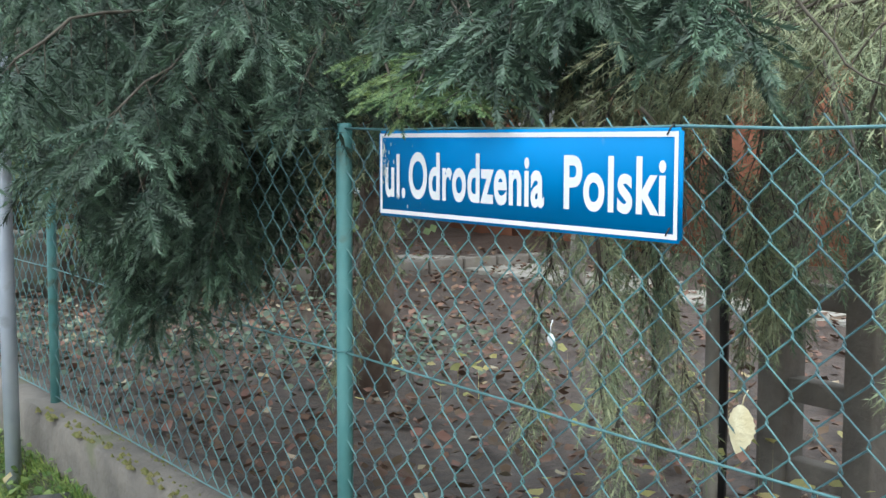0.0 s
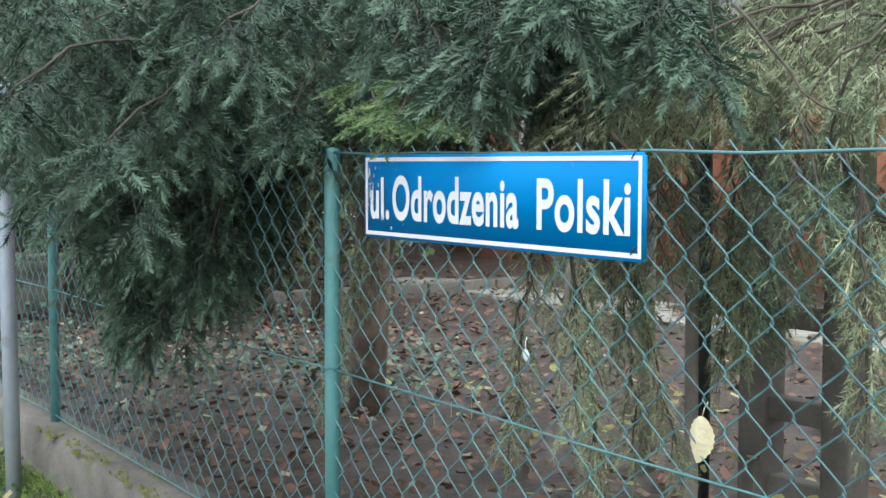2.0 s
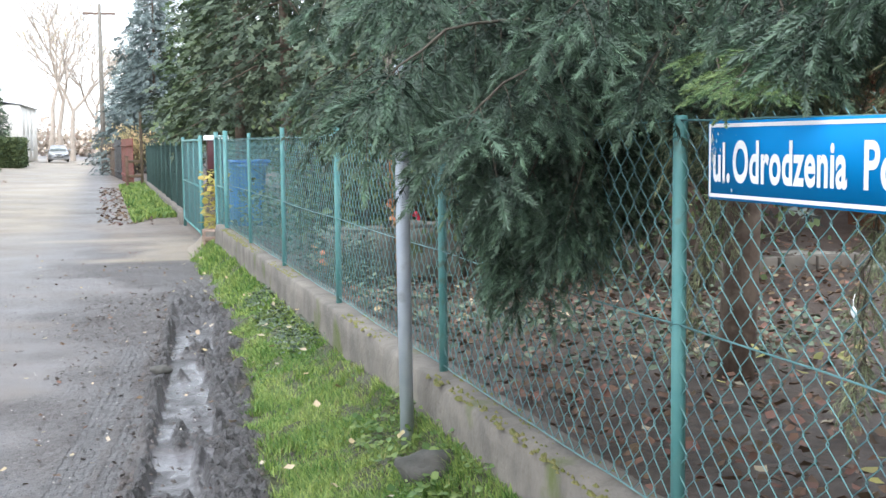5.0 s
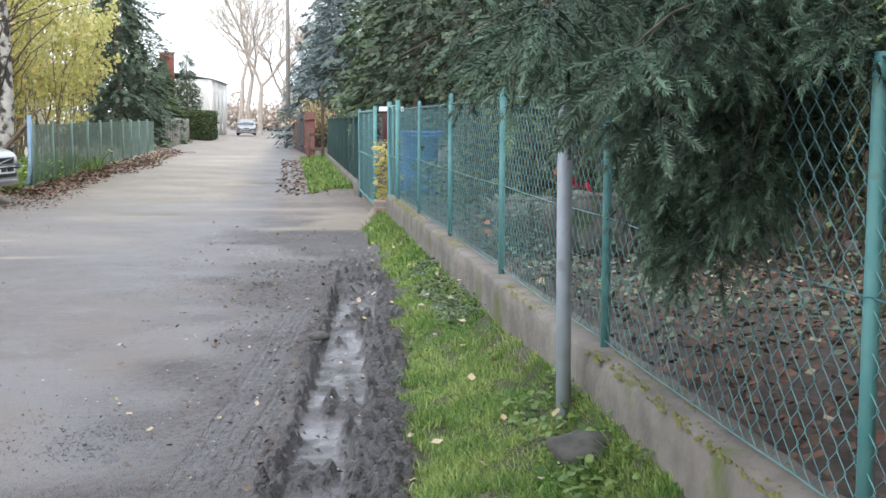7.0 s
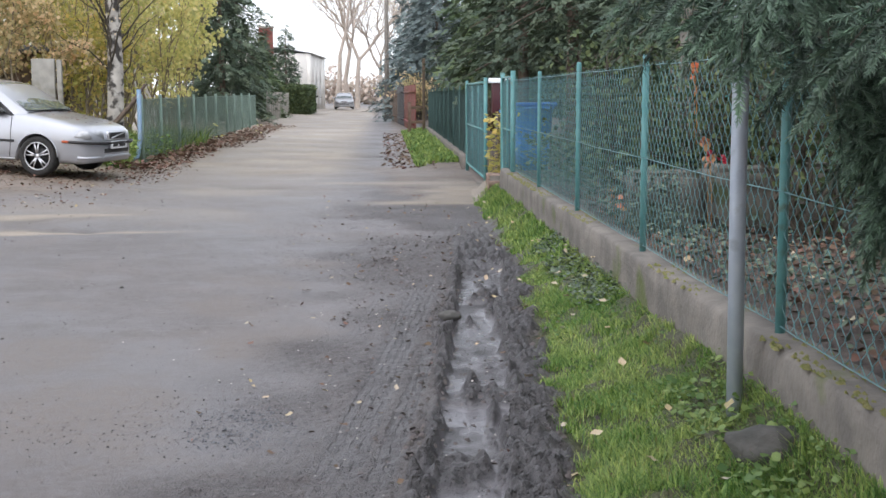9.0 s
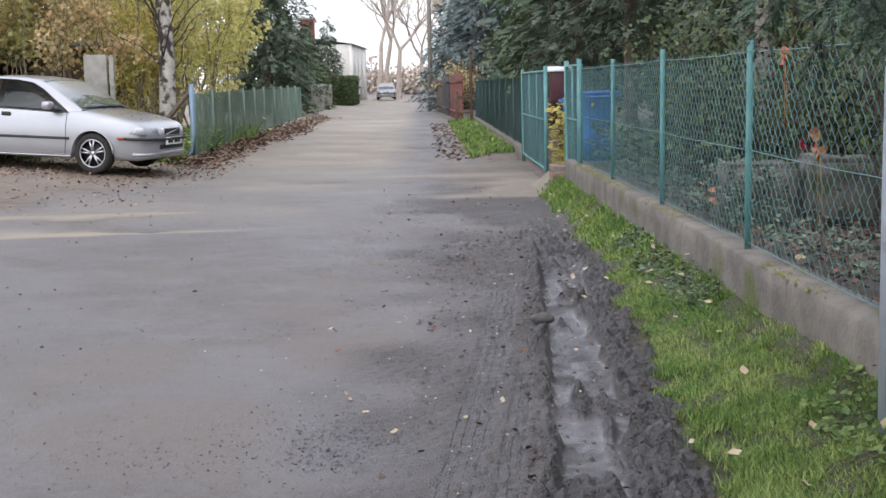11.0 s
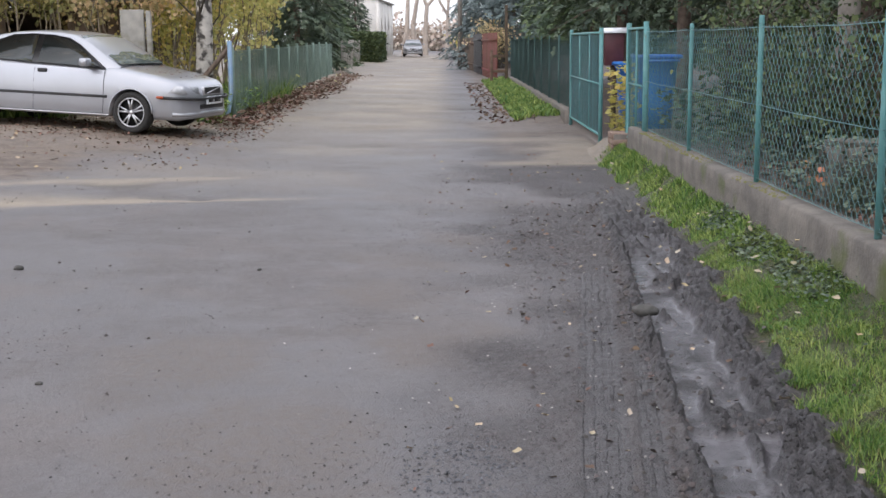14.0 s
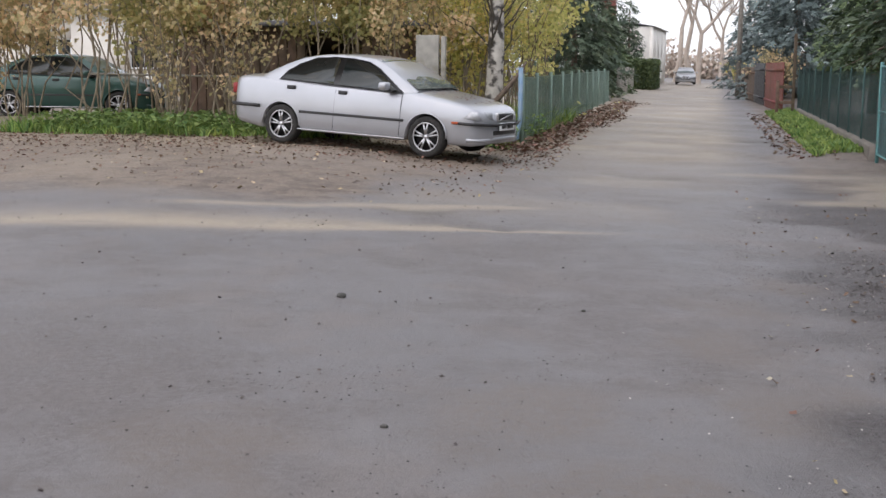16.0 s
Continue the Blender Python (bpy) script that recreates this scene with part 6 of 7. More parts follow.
def shrub(at, radius, height, n_stems, n_leaves, mat, size, label, group="bushes", stem_mat=None, low=0.25):
    t = thing("bush", at, 0, label, "bush", group)
    g = Geo()
    pts = []
    for k in range(n_stems):
        a = rng.uniform(0, 6.28)
        r0, r1 = rng.uniform(0, radius * 0.5), radius * rng.uniform(0.4, 1.1)
        h = height * rng.uniform(0.65, 1.1)
        b0 = np.array([r0 * math.cos(a), r0 * math.sin(a), -0.05])
        b1 = np.array([r1 * math.cos(a + rng.normal(0, 0.3)), r1 * math.sin(a + rng.normal(0, 0.3)), h])
        q = bend(b0, b1, -0.06 * h, 9, 0.04 + 0.012 * height)
        g.tube(q, np.linspace(0.022, 0.005, 9), 4, False)
        for j in range(3):
            i = rng.integers(3, 8)
            e = q[i] + np.array([rng.normal(0, 0.35), rng.normal(0, 0.35), rng.uniform(0.1, 0.7)])
            w = bend(q[i], e, -0.03, 5, 0.03)
            g.tube(w, np.linspace(0.009, 0.003, 5), 3, False)
            pts.append(w[1:])
        pts.append(q[2:])
    part("stem", g, stem_mat or M_stem, t, "thin upright stems", True)
    p = np.concatenate(pts)
    p = p[p[:, 2] > low * height * 0.6]
    p = p[rng.integers(0, len(p), n_leaves)] + rng.normal(0, 0.13, (n_leaves, 3))
    m = frames(unit(rng.normal(0, 1, (n_leaves, 3)) + np.array([0, 0, -0.6])), rng.normal(0, 1, (n_leaves, 3))) * (size * rng.uniform(0.6, 1.4, n_leaves))[:, None, None]
    part("leaves", Geo().scatter(*LEAFQ, m, p), mat, t, "small autumn leaves")
    return t


for x, y, r, h, n, mat, sz in ((-8.2, 21.3, 0.9, 4.0, 1500, M_autumn, 0.07), (-9.6, 21.0, 1.0, 4.4, 1700, M_autumn, 0.07), (-11.2, 20.8, 1.0, 4.6, 1700, M_autumn, 0.075), (-12.6, 20.6, 1.0, 4.4, 1500, M_autumn, 0.075),
                               (-14.0, 20.4, 1.0, 4.6, 1500, M_autumn, 0.075), (-15.4, 20.2, 0.9, 3.8, 1300, M_autumn, 0.075), (-16.8, 20.6, 1.1, 4.6, 1400, M_autumn, 0.08), (-7.3, 22.6, 0.8, 3.6, 1200, M_yellow, 0.07),
                               (-7.6, 24.6, 1.1, 5.0, 2000, M_lime, 0.075), (-7.8, 27.5, 1.3, 5.6, 2200, M_lime, 0.085), (-8.0, 31.0, 1.5, 6.0, 2200, M_lime, 0.095), (-9.6, 24.5, 1.4, 6.5, 2000, M_autumn, 0.085),
                               (-12.0, 24.5, 1.6, 7.0, 2200, M_autumn, 0.09), (-15.0, 25.0, 1.8, 7.5, 2200, M_autumn, 0.095), (-18.5, 25.5, 1.8, 7.5, 2000, M_autumn, 0.1), (-8.2, 36.0, 1.4, 5.2, 1600, M_lime, 0.11),
                               (-21.5, 27.0, 1.8, 7.0, 1600, M_autumn, 0.11), (-13.5, 30, 2.2, 9, 1800, M_autumn, 0.12), (-18, 32, 2.4, 9, 1800, M_autumn, 0.13), (-9.5, 30, 1.8, 8.5, 2000, M_lime, 0.11)):
    front = y < 21.5
    mt = M_olive if mat is M_autumn and int(-x * 10) % 3 == 0 else mat
    shrub((x, y, float(gz(x, y))), r * 1.15, h, int(6 + r * 3) if front else int(14 + r * 6), int(n * (2.4 if front else 2.6)), mt, sz * 1.25, {M_autumn: "tall bush with brown and tan autumn leaves", M_olive: "tall bush with olive-green autumn leaves", M_yellow: "small bush with bright yellow leaves", M_lime: "tall bush with lime-yellow autumn leaves"}[mt], low=0.70 if front and x < -8 else 0.2)
for x, y, r, h, n in SHRUBS_DARK:
    shrub((x, y, float(gz(x, y))), r, h, 12, n, M_hedge, 0.05, "dark green evergreen bush behind the fence", "garden bushes", stem_mat=M_twig)
for x, y, h, n in ((-16.2, 19.6, 2.4, 1300), (-17.6, 19.4, 2.8, 1300), (-12.3, 20.2, 3.0, 900), (-11.2, 20.3, 2.6, 700)):
    shrub((x, y, float(gz(x, y))), 0.7, h, 7, n, M_autumn, 0.085, "brownish bush at the edge of the bank")
low_plants("verge_herbs", 6000, (-14.5, -8.3), (18.6, 21.5), M_weed, "green leafy herbs on the bank behind the car", (0.05, 0.11), 0.34, lambda x, y: smooth((y - 18.6 - 0.4 * vnoise(x, y, 0.8, 3) + np.clip(-x - 12.4, 0, 3) * 0.5) / 0.5))
low_plants("verge_herbs", 1500, (-7.4, -6.0), (19.6, 24), M_grass, "bright green herbs beside the mesh fence", (0.05, 0.10), 0.5)
low_plants("verge_herbs", 900, (-6.5, -5.7), (24, 44), M_lime, "yellowish weeds at the foot of the mesh fence", (0.06, 0.13), 0.5, lambda x, y: smooth(vnoise(x, y, 0.4, 23) * 2))

slab = thing("concrete_slab", (-7.55, 20.0, 0.20), 0, "upright pale concrete slab beside the bushes", "slab")
part("panel", Geo().box(-0.20, 0.20, -0.05, 0.05, 0, 1.86, 0.012), M_conc2, slab)
part("post", Geo().box(0.24, 0.32, -0.05, 0.05, 0, 1.84, 0.01), M_conc2, slab)
shed = thing("shed", (-13.75, 23.6, 0.3), 0, "dark board shed behind the bushes", "shed")
me = Geo().box(0, 0.18, -0.012, 0.012, 0, 2.0, 0.004).mesh("board", M_wood)
for k in range(27):
    if 14 <= k <= 19:
        continue
    part("board", me, M_wood, shed).matrix_basis = pose(k * 0.2, 0, 0)
part("side_wall", Geo().box(0, 0.1, 0.02, 3, 0, 2.0).box(5.3, 5.4, 0.02, 3, 0, 2.0).box(0.1, 5.3, 2.9, 3, 0, 2.0), M_wood, shed)
part("roof", Geo().box(-0.3, 5.7, -0.35, 3.2, 2.02, 2.12, 0.01), M_roof, shed, "flat felt roof")
rail = thing("railing", (-12.3, 21.9, 0.3), 0, "thin pale metal railing behind the car", "railing")
part("rail", Geo().tube([(-2.6, 0, 1.02), (2.2, 0, 0.98)], 0.022, 8), M_conc2, rail)
for x in (-2.4, -1.0, 0.4, 1.8):
    part("post", Geo().tube([(x, 0, -0.1), (x, 0, 1.0)], 0.02, 8), M_conc2, rail)
house((-31, 44, 0.2), 12, 11, 8, 3.4, M_pale, "pale plastered house beyond the bushes", 2.6, windows=((2, 3.2, 1.1, 2.3), (5.5, 6.7, 1.1, 2.3)))


# ---- farther trees ----
def far_conifer(at, height, radius, mat, n, label, clear=0.0, size=0.4, trunk_r=0.14, drop=0.35):
    """Tapered trunk, whorled limbs and many drooping needle sprays."""
    t = thing("conifer", at, 0, label, "tree", "background conifers")
    zz = np.linspace(-0.2, height, 9)
    part("trunk", Geo().tube(np.stack([0.02 * np.sin(zz), 0 * zz, zz], -1), trunk_r * (1.03 - zz / height), 8), M_bark, t, "", True)
    z = clear + (height - clear) * (1 - np.sqrt(rng.uniform(0, 1, n)))
    a = rng.uniform(0, 6.28, n)
    a = np.round(a / 0.42) * 0.42 + rng.normal(0, 0.12, n) + z * 2.1
    lim = radius * (1 - (z - clear) / (height - clear)) ** 0.8 * (0.75 + 0.35 * np.sin(a * 3 + z * 4))
    u = rng.uniform(0.12, 1, n) ** 0.6
    r = lim * u
    zt = z - drop * r + rng.normal(0, 0.08, n)
    p = np.stack([r * np.cos(a), r * np.sin(a), zt], -1)
    d = unit(np.stack([np.cos(a) + rng.normal(0, 0.45, n), np.sin(a) + rng.normal(0, 0.45, n), rng.normal(-0.45, 0.3, n)], -1))
    tv = np.array([(0, 0, 0), (-0.16, 0.35, 0.03), (-0.03, 0.4, 0), (-0.2, 0.62, -0.02), (-0.03, 0.66, 0), (0, 1, -0.06), (0.03, 0.66, 0), (0.2, 0.6, -0.02), (0.03, 0.4, 0), (0.16, 0.33, 0.03)])
    tf = np.array([(0, 1, 2), (2, 3, 4), (4, 5, 6), (6, 7, 8), (8, 9, 0), (2, 6, 8)])
    m = frames(d, rng.normal(0, 0.5, (n, 3)) + np.array([0, 0, 1.0])) * (size * rng.uniform(0.6, 1.35, n))[:, None, None]
    part("crown", Geo().scatter(tv, tf, m, p), mat, t, "drooping needle sprays")
    g = Geo()
    for k in range(30):
        z0 = clear + (height - clear) * rng.uniform(0, 0.85)
        q = rng.uniform(0, 6.28)
        L = radius * (1 - (z0 - clear) / (height - clear)) * 0.8
        g.tube([(0, 0, z0), (L * 0.5 * math.cos(q), L * 0.5 * math.sin(q), z0 - 0.1 * L), (L * math.cos(q), L * math.sin(q), z0 - drop * L)], [0.03, 0.02, 0.008], 4, False)
    tagged(part("limb", g, M_bark, t), kind="stuff")
    return t


SPR = "tall dark green conifer in the garden"
for x, y, h, r, mat, n, clear, size, lab in (
        (3.2, 6.5, 9, 2.0, M_far, 2600, 1.6, 0.34, SPR), (5.4, 10.5, 10, 2.4, M_far, 2600, 1.4, 0.38, SPR), (2.6, 13.0, 9, 1.9, M_far, 2600, 1.7, 0.34, SPR), (4.0, 18.0, 11, 2.6, M_far, 3000, 1.6, 0.42, SPR),
        (1.9, 20.5, 9, 1.8, M_far, 2600, 2.2, 0.36, SPR), (1.6, 26.0, 10, 2.2, M_far, 3000, 2.0, 0.40, SPR), (4.5, 26, 12, 2.8, M_far, 2600, 1.2, 0.5, SPR), (1.7, 32.0, 9, 1.8, M_thuja, 3200, 1.7, 0.42, "dense green thuja by the street fence"),
        (1.9, 38.0, 10, 1.9, M_thuja, 3600, 1.8, 0.45, "dense green thuja by the street fence"), (4.5, 36, 13, 3.0, M_far, 2600, 1.5, 0.55, SPR), (8, 16, 12, 3.0, M_bluefar, 2400, 1.2, 0.5, "blue-green spruce behind the garden"),
        (9, 24, 13, 3.4, M_far, 2400, 1.0, 0.6, SPR), (1.2, 63, 11, 3.0, M_bluefar, 3000, 0.8, 0.7, "blue-green spruce by the far street"), (1.6, 72, 12, 3.4, M_bluefar, 2600, 0.8, 0.8, "blue-green spruce by the far street"), (0.3, 96, 10, 3.0, M_bluefar, 1800, 0.6, 0.9, "blue-green spruce by the far street"),
        (-8.6, 52, 12.5, 2.6, M_far, 3600, 0.8, 0.6, "tall dark spruce beside the street"), (-9.6, 58, 11, 2.8, M_far, 2600, 0.8, 0.65, "tall dark spruce beside the street"), (-8.4, 66, 4.6, 1.5, M_thuja, 2000, 0.2, 0.5, "round green conifer beside the street"), (-9.0, 74, 5.0, 1.6, M_thuja, 1600, 0.2, 0.55, "round green conifer beside the street"),
        (-9.0, 92, 6.5, 1.8, M_far, 1500, 0.2, 0.6, "small dark conifer beside the street"), (4.2, 9.0, 7, 1.5, M_bluefar, 2000, 0.8, 0.3, "young blue-green spruce in the garden")):
    far_conifer((x, y, float(gz(x, y))), h, r, mat, n, lab, clear, size)


# bark colour lightened to carry the haze at the street's end
M_hazebark = material("grey-brown bark paled by haze", (0.40, 0.34, 0.29), 0.9, (0.48, 0.41, 0.35), 3)


def bare_tree(at, height, label, leaves=0, mat=M_autumn, r0=0.3, spread=0.55, depth=5):
    t = thing("bare_tree", at, 0, label, "tree", "bare trees")
    g, tips = Geo(), []

    def grow(p, d, L, r, k):
        q = p + d * L
        mid = (p + q) / 2 + rng.normal(0, 0.04 * L, 3)
        g.tube(np.array([p, mid, q]), [r, r * 0.85, r * 0.68], 7 if k < 2 else 4, False)
        if k >= depth:
            tips.append(q)
            return
        for j in range(2 if k < 1 else 3):
            grow(q if j < 2 else mid, unit(d + rng.normal(0, spread, 3) * np.array([1, 1, 0.45]) + np.array([0, 0, 0.22])), L * rng.uniform(0.62, 0.85), r * 0.58, k + 1)
    grow(np.array([0, 0, -0.3]), np.array([rng.normal(0, 0.04), 0, 1.0]), height * 0.27, r0, 0)
    part("trunk", g, M_hazebark, t, "bare grey-brown trunk and limbs", True)
    if leaves:
        p = np.array(tips)[rng.integers(0, len(tips), leaves)] + rng.normal(0, 0.5, (leaves, 3))
        m = frames(rng.normal(0, 1, (leaves, 3)), rng.normal(0, 1, (leaves, 3))) * rng.uniform(0.08, 0.2, leaves)[:, None, None]
        part("leaves", Geo().scatter(*LEAFQ, m, p), mat, t, "sparse yellow leaves")


for x, y, h, lv in ((-6.5, 122, 20, 500), (-5.2, 125, 22, 700), (-4.3, 121, 18, 500), (-2.2, 140, 16, 500), (1.5, 142, 15, 500)):
    bare_tree((x, y, 0.2), h, "big bare autumn tree at the end of the street", lv, r0=0.30, spread=0.5, depth=6)


def clipped_hedge(at, lx, ly, h, label):
    t = thing("hedge", at, 0, label, "hedge")
    n = 5000
    p = rng.uniform(-0.5, 0.5, (n, 3))
    k = rng.integers(0, 3, n)
    p[np.arange(n), k] = np.sign(p[np.arange(n), k]) * 0.5
    p = p * np.array([lx, ly, h]) + np.array([0, 0, h / 2]) + rng.normal(0, 0.03, (n, 3))
    p = p[p[:, 2] > 0]
    m = frames(rng.normal(0, 1, (len(p), 3)), rng.normal(0, 1, (len(p), 3))) * rng.uniform(0.12, 0.22, len(p))[:, None, None]
    part("leaves", Geo().scatter(*LEAFQ, m, p), M_hedge, t)
    part("core", Geo().box(-lx / 2 + 0.06, lx / 2 - 0.06, -ly / 2 + 0.06, ly / 2 - 0.06, 0, h - 0.08, 0.1), M_hedge, t, "dark dense inside")


clipped_hedge((-7.3, 82, 0.2), 1.6, 8, 1.75, "square clipped green hedge beside the street")
clipped_hedge((-9.3, 90, 0.2), 1.4, 6, 1.5, "square clipped green hedge beside the street")
shrub((0.1, 60.5, 0.0), 1.0, 2.3, 40, 1500, M_autumn, 0.12, "round brown shrub above the board fence", stem_mat=M_twig)
shrub((-0.6, 92, 0), 1.0, 1.8, 16, 600, M_yellow, 0.16, "bright yellow shrub far down the street")
wfence = thing("picket_fence", (-6.9, 55, 0.2), 92, "white concrete post fence farther along the verge", "fence")
for k in range(12):
    part("post", Geo().box(k * 1.8 - 0.09, k * 1.8 + 0.09, -0.09, 0.09, -0.1, 1.35, 0.02), M_conc2, wfence)
for z in (0.35, 0.75, 1.1):
    part("rail", Geo().box(0, 19.8, -0.03, 0.03, z, z + 0.09), M_wood, wfence)
house((-7.7, 101, 0.2), 88, 14, 7, 4.6, M_pale, "pale two-storey house far down the street", 0.5, 0.1, windows=((1.5, 2.7, 1, 2.3), (5, 6.2, 1, 2.3), (8.5, 9.7, 1, 2.3)))
house((-21, 88, 0.2), 84, 9, 8, 5.2, M_cream, "pale house behind the far conifers", 2.6, windows=((1.5, 2.6, 1, 2.2), (5.5, 6.6, 1, 2.2)))
chim = thing("chimney", (-11.2, 100, 0), 0, "red brick chimney stack above the far houses", "chimney")
part("stack", Geo().box(-0.55, 0.55, -0.4, 0.4, 0, 6.8, 0.02), M_redwood, chim)
part("cap", Geo().box(-0.65, 0.65, -0.5, 0.5, 6.8, 6.95, 0.02), M_conc2, chim)

# woods that close the view around the place
def far_woods(name, n, pts, mat, label, size=1.4, tall=8.0):
    c = np.array(pts, float)
    k = rng.integers(0, len(c) - 1, n)
    u = rng.random(n)[:, None]
    p = c[k] * (1 - u) + c[k + 1] * u
    p = np.concatenate([p + rng.normal(0, 2.0, (n, 2)), (rng.beta(1.3, 1.6, n) * (tall + 0.35 * tall * np.sin(p[:, 0] * 0.5 + p[:, 1] * 0.23)))[:, None]], 1)
    m = frames(rng.normal(0, 1, (n, 3)), rng.normal(0, 1, (n, 3))) * (size * rng.uniform(0.5, 1.4, n))[:, None, None]
    single(name, Geo().scatter(*LEAFQ, m, p), mat, label, "woods", kind="stuff")


far_woods("far_woods", 5000, [(14, -20), (17, 10), (17, 40), (12, 70), (10, 110), (20, 150)], M_far, "dark trees behind the gardens")
far_woods("far_woods", 1500, [(-60, 20), (-50, 45), (-40, 70), (-30, 100), (-28, 125), (-36, 160)], M_autumn, "autumn trees behind the verge")
far_woods("far_woods", 7000, [(-16, 165), (-6, 172), (6, 165), (16, 160)], M_hazewood, "brown woods paled by haze beyond the end of the street", 0.55, 4.2)
far_woods("far_woods", 3000, [(-45, -25), (-15, -32), (15, -28)], M_autumn, "autumn trees across the street behind")

# ---- grass ----
def grass(name, n, xr, yr, label, hgt=(0.04, 0.10), dens=None, width=0.0028, mat=None):
    x, y = rng.uniform(*xr, n), rng.uniform(*yr, n)
    if dens is not None:
        k = rng.random(n) < dens(x, y)
        x, y = x[k], y[k]
    n = len(x)
    z = gz(x, y) - 0.004
    h = rng.uniform(*hgt, n) * (0.8 + 0.35 * vnoise(x, y, 2.5, 31) + 0.3 * vnoise(x, y, 8, 32))
    a = rng.uniform(0, 6.28, n)
    lean = rng.uniform(0.2, 1.5, n) * h
    dx, dy = np.cos(a), np.sin(a)
    w = width * rng.uniform(0.7, 1.4, n)
    b = np.stack([x, y, z], -1)
    s = np.stack([-dy * w, dx * w, 0 * x], -1)
    mid = b + np.stack([dx * lean * 0.35, dy * lean * 0.35, h * 0.6], -1)
    tip = b + np.stack([dx * lean, dy * lean, h], -1)
    v = np.stack([b - s, b + s, mid + s * 0.75, mid - s * 0.75, tip], 1).reshape(-1, 3)
    i = np.arange(n) * 5
    g = Geo().add(v, np.stack([i, i + 1, i + 2, i + 3], -1), np.stack([i + 3, i + 2, i + 4], -1))
    single(name, g, mat or M_grass, label, "grass", kind="stuff")


edge_d = lambda x, y: smooth((x - edge_x(y) - 0.03 + 0.08 * vnoise(x, y, 5, 33) + 0.05 * vnoise(x, y, 14, 35)) / 0.10) * smooth((14.4 - y) / 0.7) * smooth(0.95 + 0.8 * vnoise(x, y, 3, 34) + 0.5 * vnoise(x, y, 9, 36))
grass("grass", 84000, (-0.97, -0.10), (1.0, 7.0), "bright green grass strip between mud and wall", (0.022, 0.075), edge_d, 0.0022)
grass("grass", 5000, (-0.95, -0.10), (1.0, 7.0), "pale dry blades among the green grass", (0.02, 0.07), edge_d, 0.0020, M_drygrass)
grass("grass", 30000, (-0.8, -0.10), (7.0, 15.2), "bright green grass strip farther along the wall", (0.03, 0.085), edge_d, 0.0045)
low_plants("clover", 3800, (-0.93, -0.12), (1.1, 8.0), M_clover, "small clover leaves and weeds in the grass", (0.010, 0.022), 0.05, lambda x, y: edge_d(x, y) * smooth(vnoise(x, y, 2.2, 37) * 2 + 0.2))
grass("grass", 9000, (-0.95, -0.10), (21.8, 44), "green grass verge beyond the driveway", (0.07, 0.16), None, 0.016)
grass("grass", 6000, (-15, -8.5), (18.4, 21.5), "long green grass on the bank behind the car", (0.12, 0.32), lambda x, y: smooth((y - 18.5 + np.clip(-x - 12.4, 0, 3) * 0.5) / 0.4), 0.012)
grass("grass", 2500, (-7.4, -6.1), (19.8, 30), "tall green grass behind the mesh fence", (0.25, 0.6), None, 0.014)

# ---- loose leaves, stones and clods on the street ----
leaf_cover("street_leaves", 300, (-2.4, -0.8), (1.2, 14), M_leafpale, "pale torn leaves and paper scraps on the mud", (0.015, 0.042), 0.02, lambda x, y: 0.25 + 0.6 * np.exp(-((x + 1.66 - 0.07 * (y - 4.8)) / 0.12) ** 2))
leaf_cover("street_leaves", 420, (-2.4, -0.5), (1.2, 15), M_leaf, "brown leaves trodden into the mud", (0.018, 0.05), 0.012, lambda x, y: 0.3 + 0.7 * np.exp(-((x + 1.62 - 0.07 * (y - 4.8)) / 0.2) ** 2))
leaf_cover("lot_leaves", 8500, (-16, -4.6), (11.8, 21), M_leaf, "brown fallen leaves on the earth round the car", (0.03, 0.065), 0.015, lambda x, y: smooth((y - 12 + 0.8 * vnoise(x, y, 0.7, 41)) / 4) * smooth((-x - 5.0 + 0.4 * vnoise(x, y, 1, 42)) / 0.8) * (0.35 + 0.65 * smooth((y - 15) / 2)))
leaf_cover("lot_leaves", 220, (-16, -5), (11.5, 20), M_leafpale, "pale leaves on the earth round the car", (0.035, 0.08), 0.02)
leaf_cover("leaf_drift", 5000, (-6.3, -4.9), (19, 48), M_leaf, "drift of brown leaves along the mesh fence", (0.05, 0.12), 0.10, lambda x, y: smooth((-x - 5.15 + 0.25 * vnoise(x, y, 0.8, 44)) / 0.5) * np.clip(1.25 - (y - 19) / 34, 0.2, 1))
leaf_cover("verge_leaves", 500, (-1.6, -0.6), (21, 42), M_leaf, "brown leaves along the far verge", (0.06, 0.12), 0.02)
leaf_cover("grass_leaves", 60, (-0.9, -0.12), (1.2, 13), M_leafpale, "few yellow leaves lying in the grass", (0.03, 0.06), 0.07)

PEB = (np.array([(0, 0, 0.55), (0.5, 0.1, 0.1), (0.1, 0.55, 0.15), (-0.5, 0.2, 0.1), (-0.25, -0.5, 0.12), (0.35, -0.42, 0.1), (0, 0, -0.2)]),
       np.array([(0, 1, 2), (0, 2, 3), (0, 3, 4), (0, 4, 5), (0, 5, 1), (6, 2, 1), (6, 3, 2), (6, 4, 3), (6, 5, 4), (6, 1, 5)]))
M_clod = material("mud clods", (0.06, 0.05, 0.046), 0.7, (0.10, 0.085, 0.078), 30, island=0.35, bump=0.6, bump_scale=120)
M_gravel = material("dark gravel", (0.06, 0.062, 0.07), 0.6, (0.12, 0.12, 0.13), 60, island=0.5)
M_palestone = material("pale stone chips", (0.34, 0.32, 0.30), 0.8, (0.45, 0.42, 0.38), 40, island=0.3)
M_pebble = material("street pebbles", (0.13, 0.118, 0.113), 0.8, (0.075, 0.066, 0.064), 20, island=0.75)
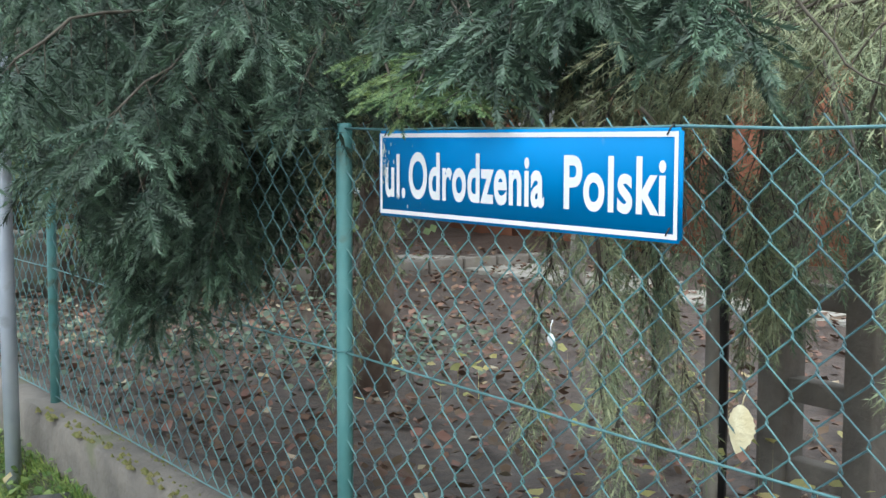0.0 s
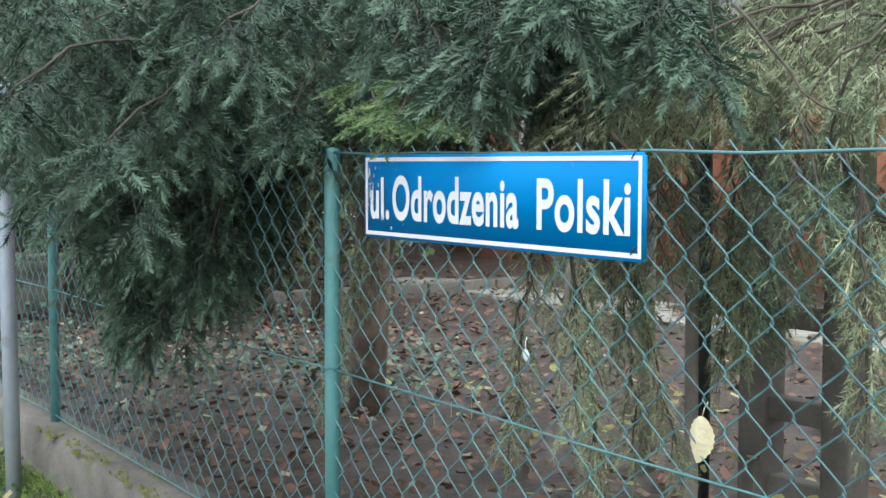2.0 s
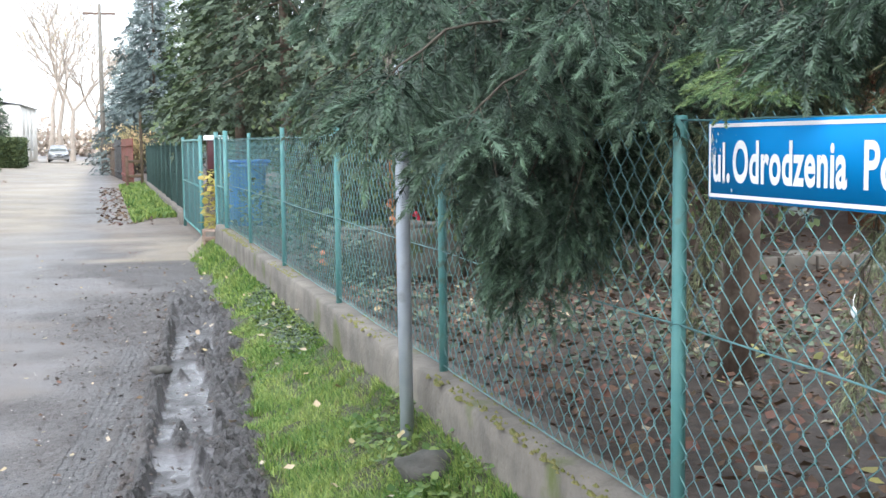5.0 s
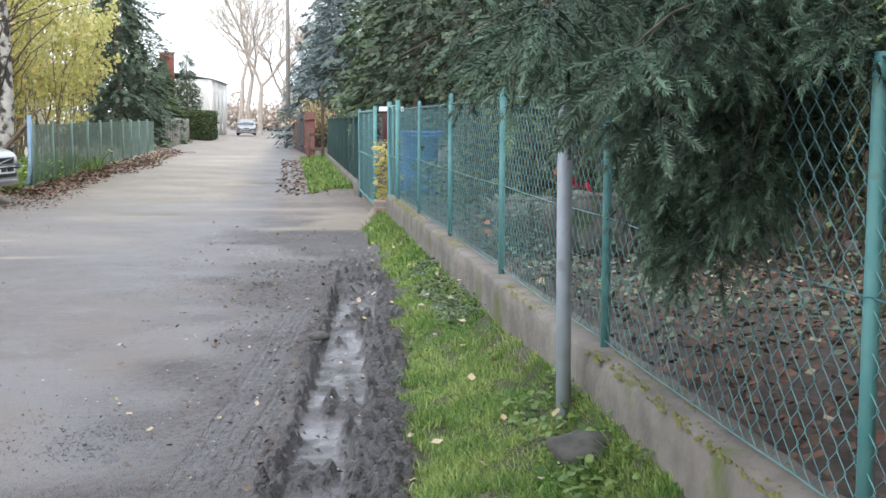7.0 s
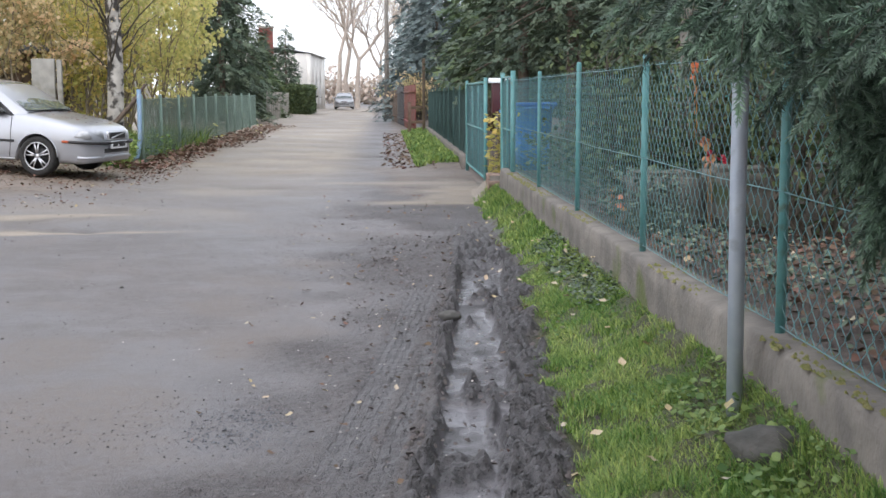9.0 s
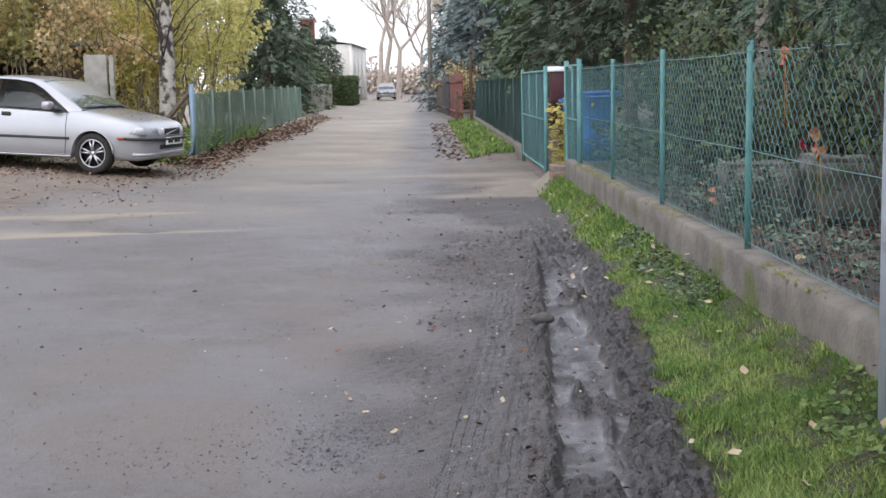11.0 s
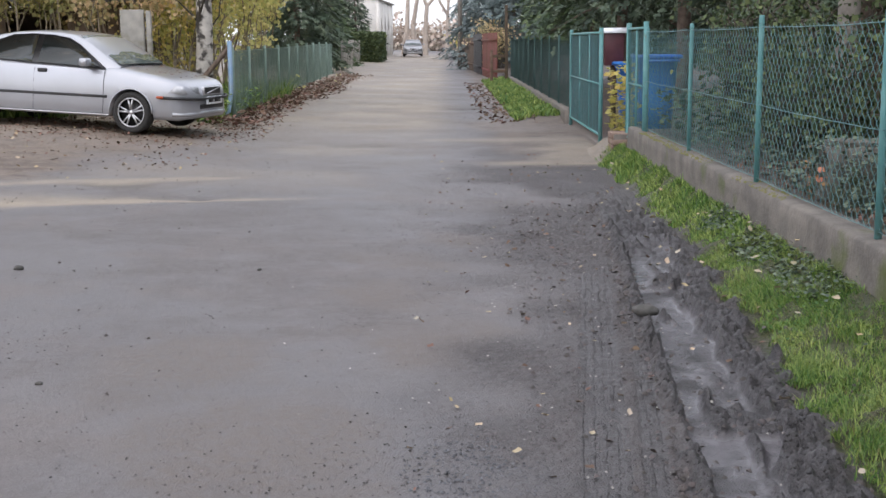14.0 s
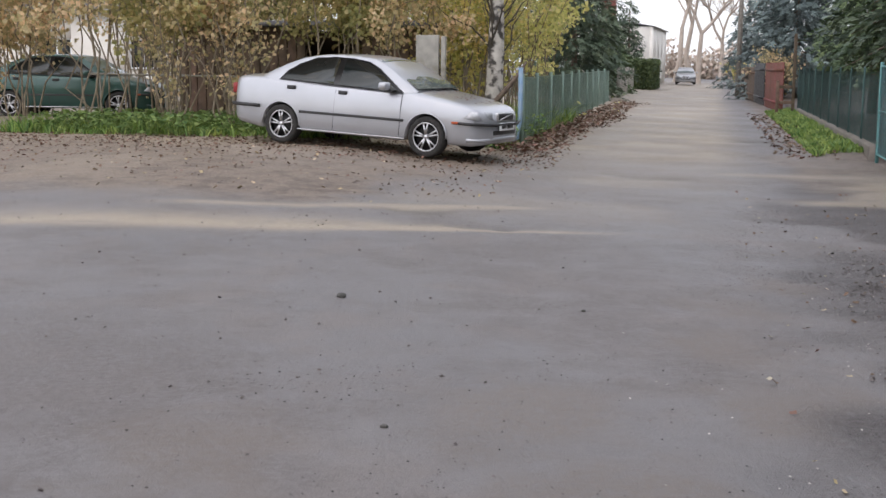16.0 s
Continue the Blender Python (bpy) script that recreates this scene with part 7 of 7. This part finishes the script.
PEB5 = (PEB[0][:6], PEB[1][:5])
leaf_cover("clods", 9000, (-1.7, -0.45), (1.2, 10), M_clod, "dark mud clods thrown up beside the rut", (0.010, 0.034), 0.008, lambda x, y: 0.05 + 0.95 * np.maximum(np.exp(-((x - rut_x(y) + 0.22) / 0.05) ** 2), smooth((x - rut_x(y) - 0.17) / 0.05) * smooth((edge_x(y) + 0.06 - x) / 0.08)), PEB5)
leaf_cover("clods", 1500, (-2.4, -1.4), (2.2, 9), M_clod, "dark crumbs of earth along the worn edge of the street", (0.010, 0.030), 0.006, lambda x, y: np.clip(np.exp(-((x + 1.80 - 0.06 * (y - 4.8) - 0.10 * vnoise(y, 0, 1.5, 61)) / 0.09) ** 2) * smooth(0.3 + vnoise(x, y, 1.6, 62)), 0, 1), PEB5)
leaf_cover("gravel", 1600, (-2.5, -1.75), (2.4, 3.3), M_gravel, "patch of dark crushed gravel on the dirt", (0.005, 0.015), 0.003, lambda x, y: smooth(1.3 - np.hypot((x + 2.12) / 0.26, (y - 2.85) / 0.35)), PEB5)
leaf_cover("pebbles", 24000, (-4.8, -1.0), (1.2, 13), M_pebble, "small stones and grit on the worn street", (0.004, 0.013), 0.001, lambda x, y: 0.05 + 0.95 * smooth((x + 2.8 + 0.6 * vnoise(x, y, 0.8, 51)) / 1.0) * smooth(0.55 + vnoise(x, y, 1.7, 52)), PEB5)
leaf_cover("pebbles", 3000, (-6.5, -2.2), (2.0, 5.5), M_pebble, "loose dark grit scattered in patches on the asphalt", (0.004, 0.014), 0.001, lambda x, y: smooth(vnoise(x, y, 1.1, 57) * 2 - 0.5) + 0.04, PEB5)
leaf_cover("pale_stones", 700, (-3.2, -0.9), (1.4, 12), M_palestone, "small pale stone chips in the dirt", (0.005, 0.014), 0.002, lambda x, y: 0.15 + 0.85 * smooth((x + 2.2) / 0.6), PEB5)
leaf_cover("pebbles", 420, (-10, -3.5), (2, 14), M_clod, "few dark stones on the open street", (0.008, 0.026), 0.002, None, PEB5)
for x, y, s in ((-5.0, 6.57, 0.035), (-3.45, 6.65, 0.016), (-4.0, 3.9, 0.018)):
    stone((x, y, float(gz(x, y)) + s * 0.3), s, s * 0.8, s * 0.55, x, "dark loose stone lying on the street")
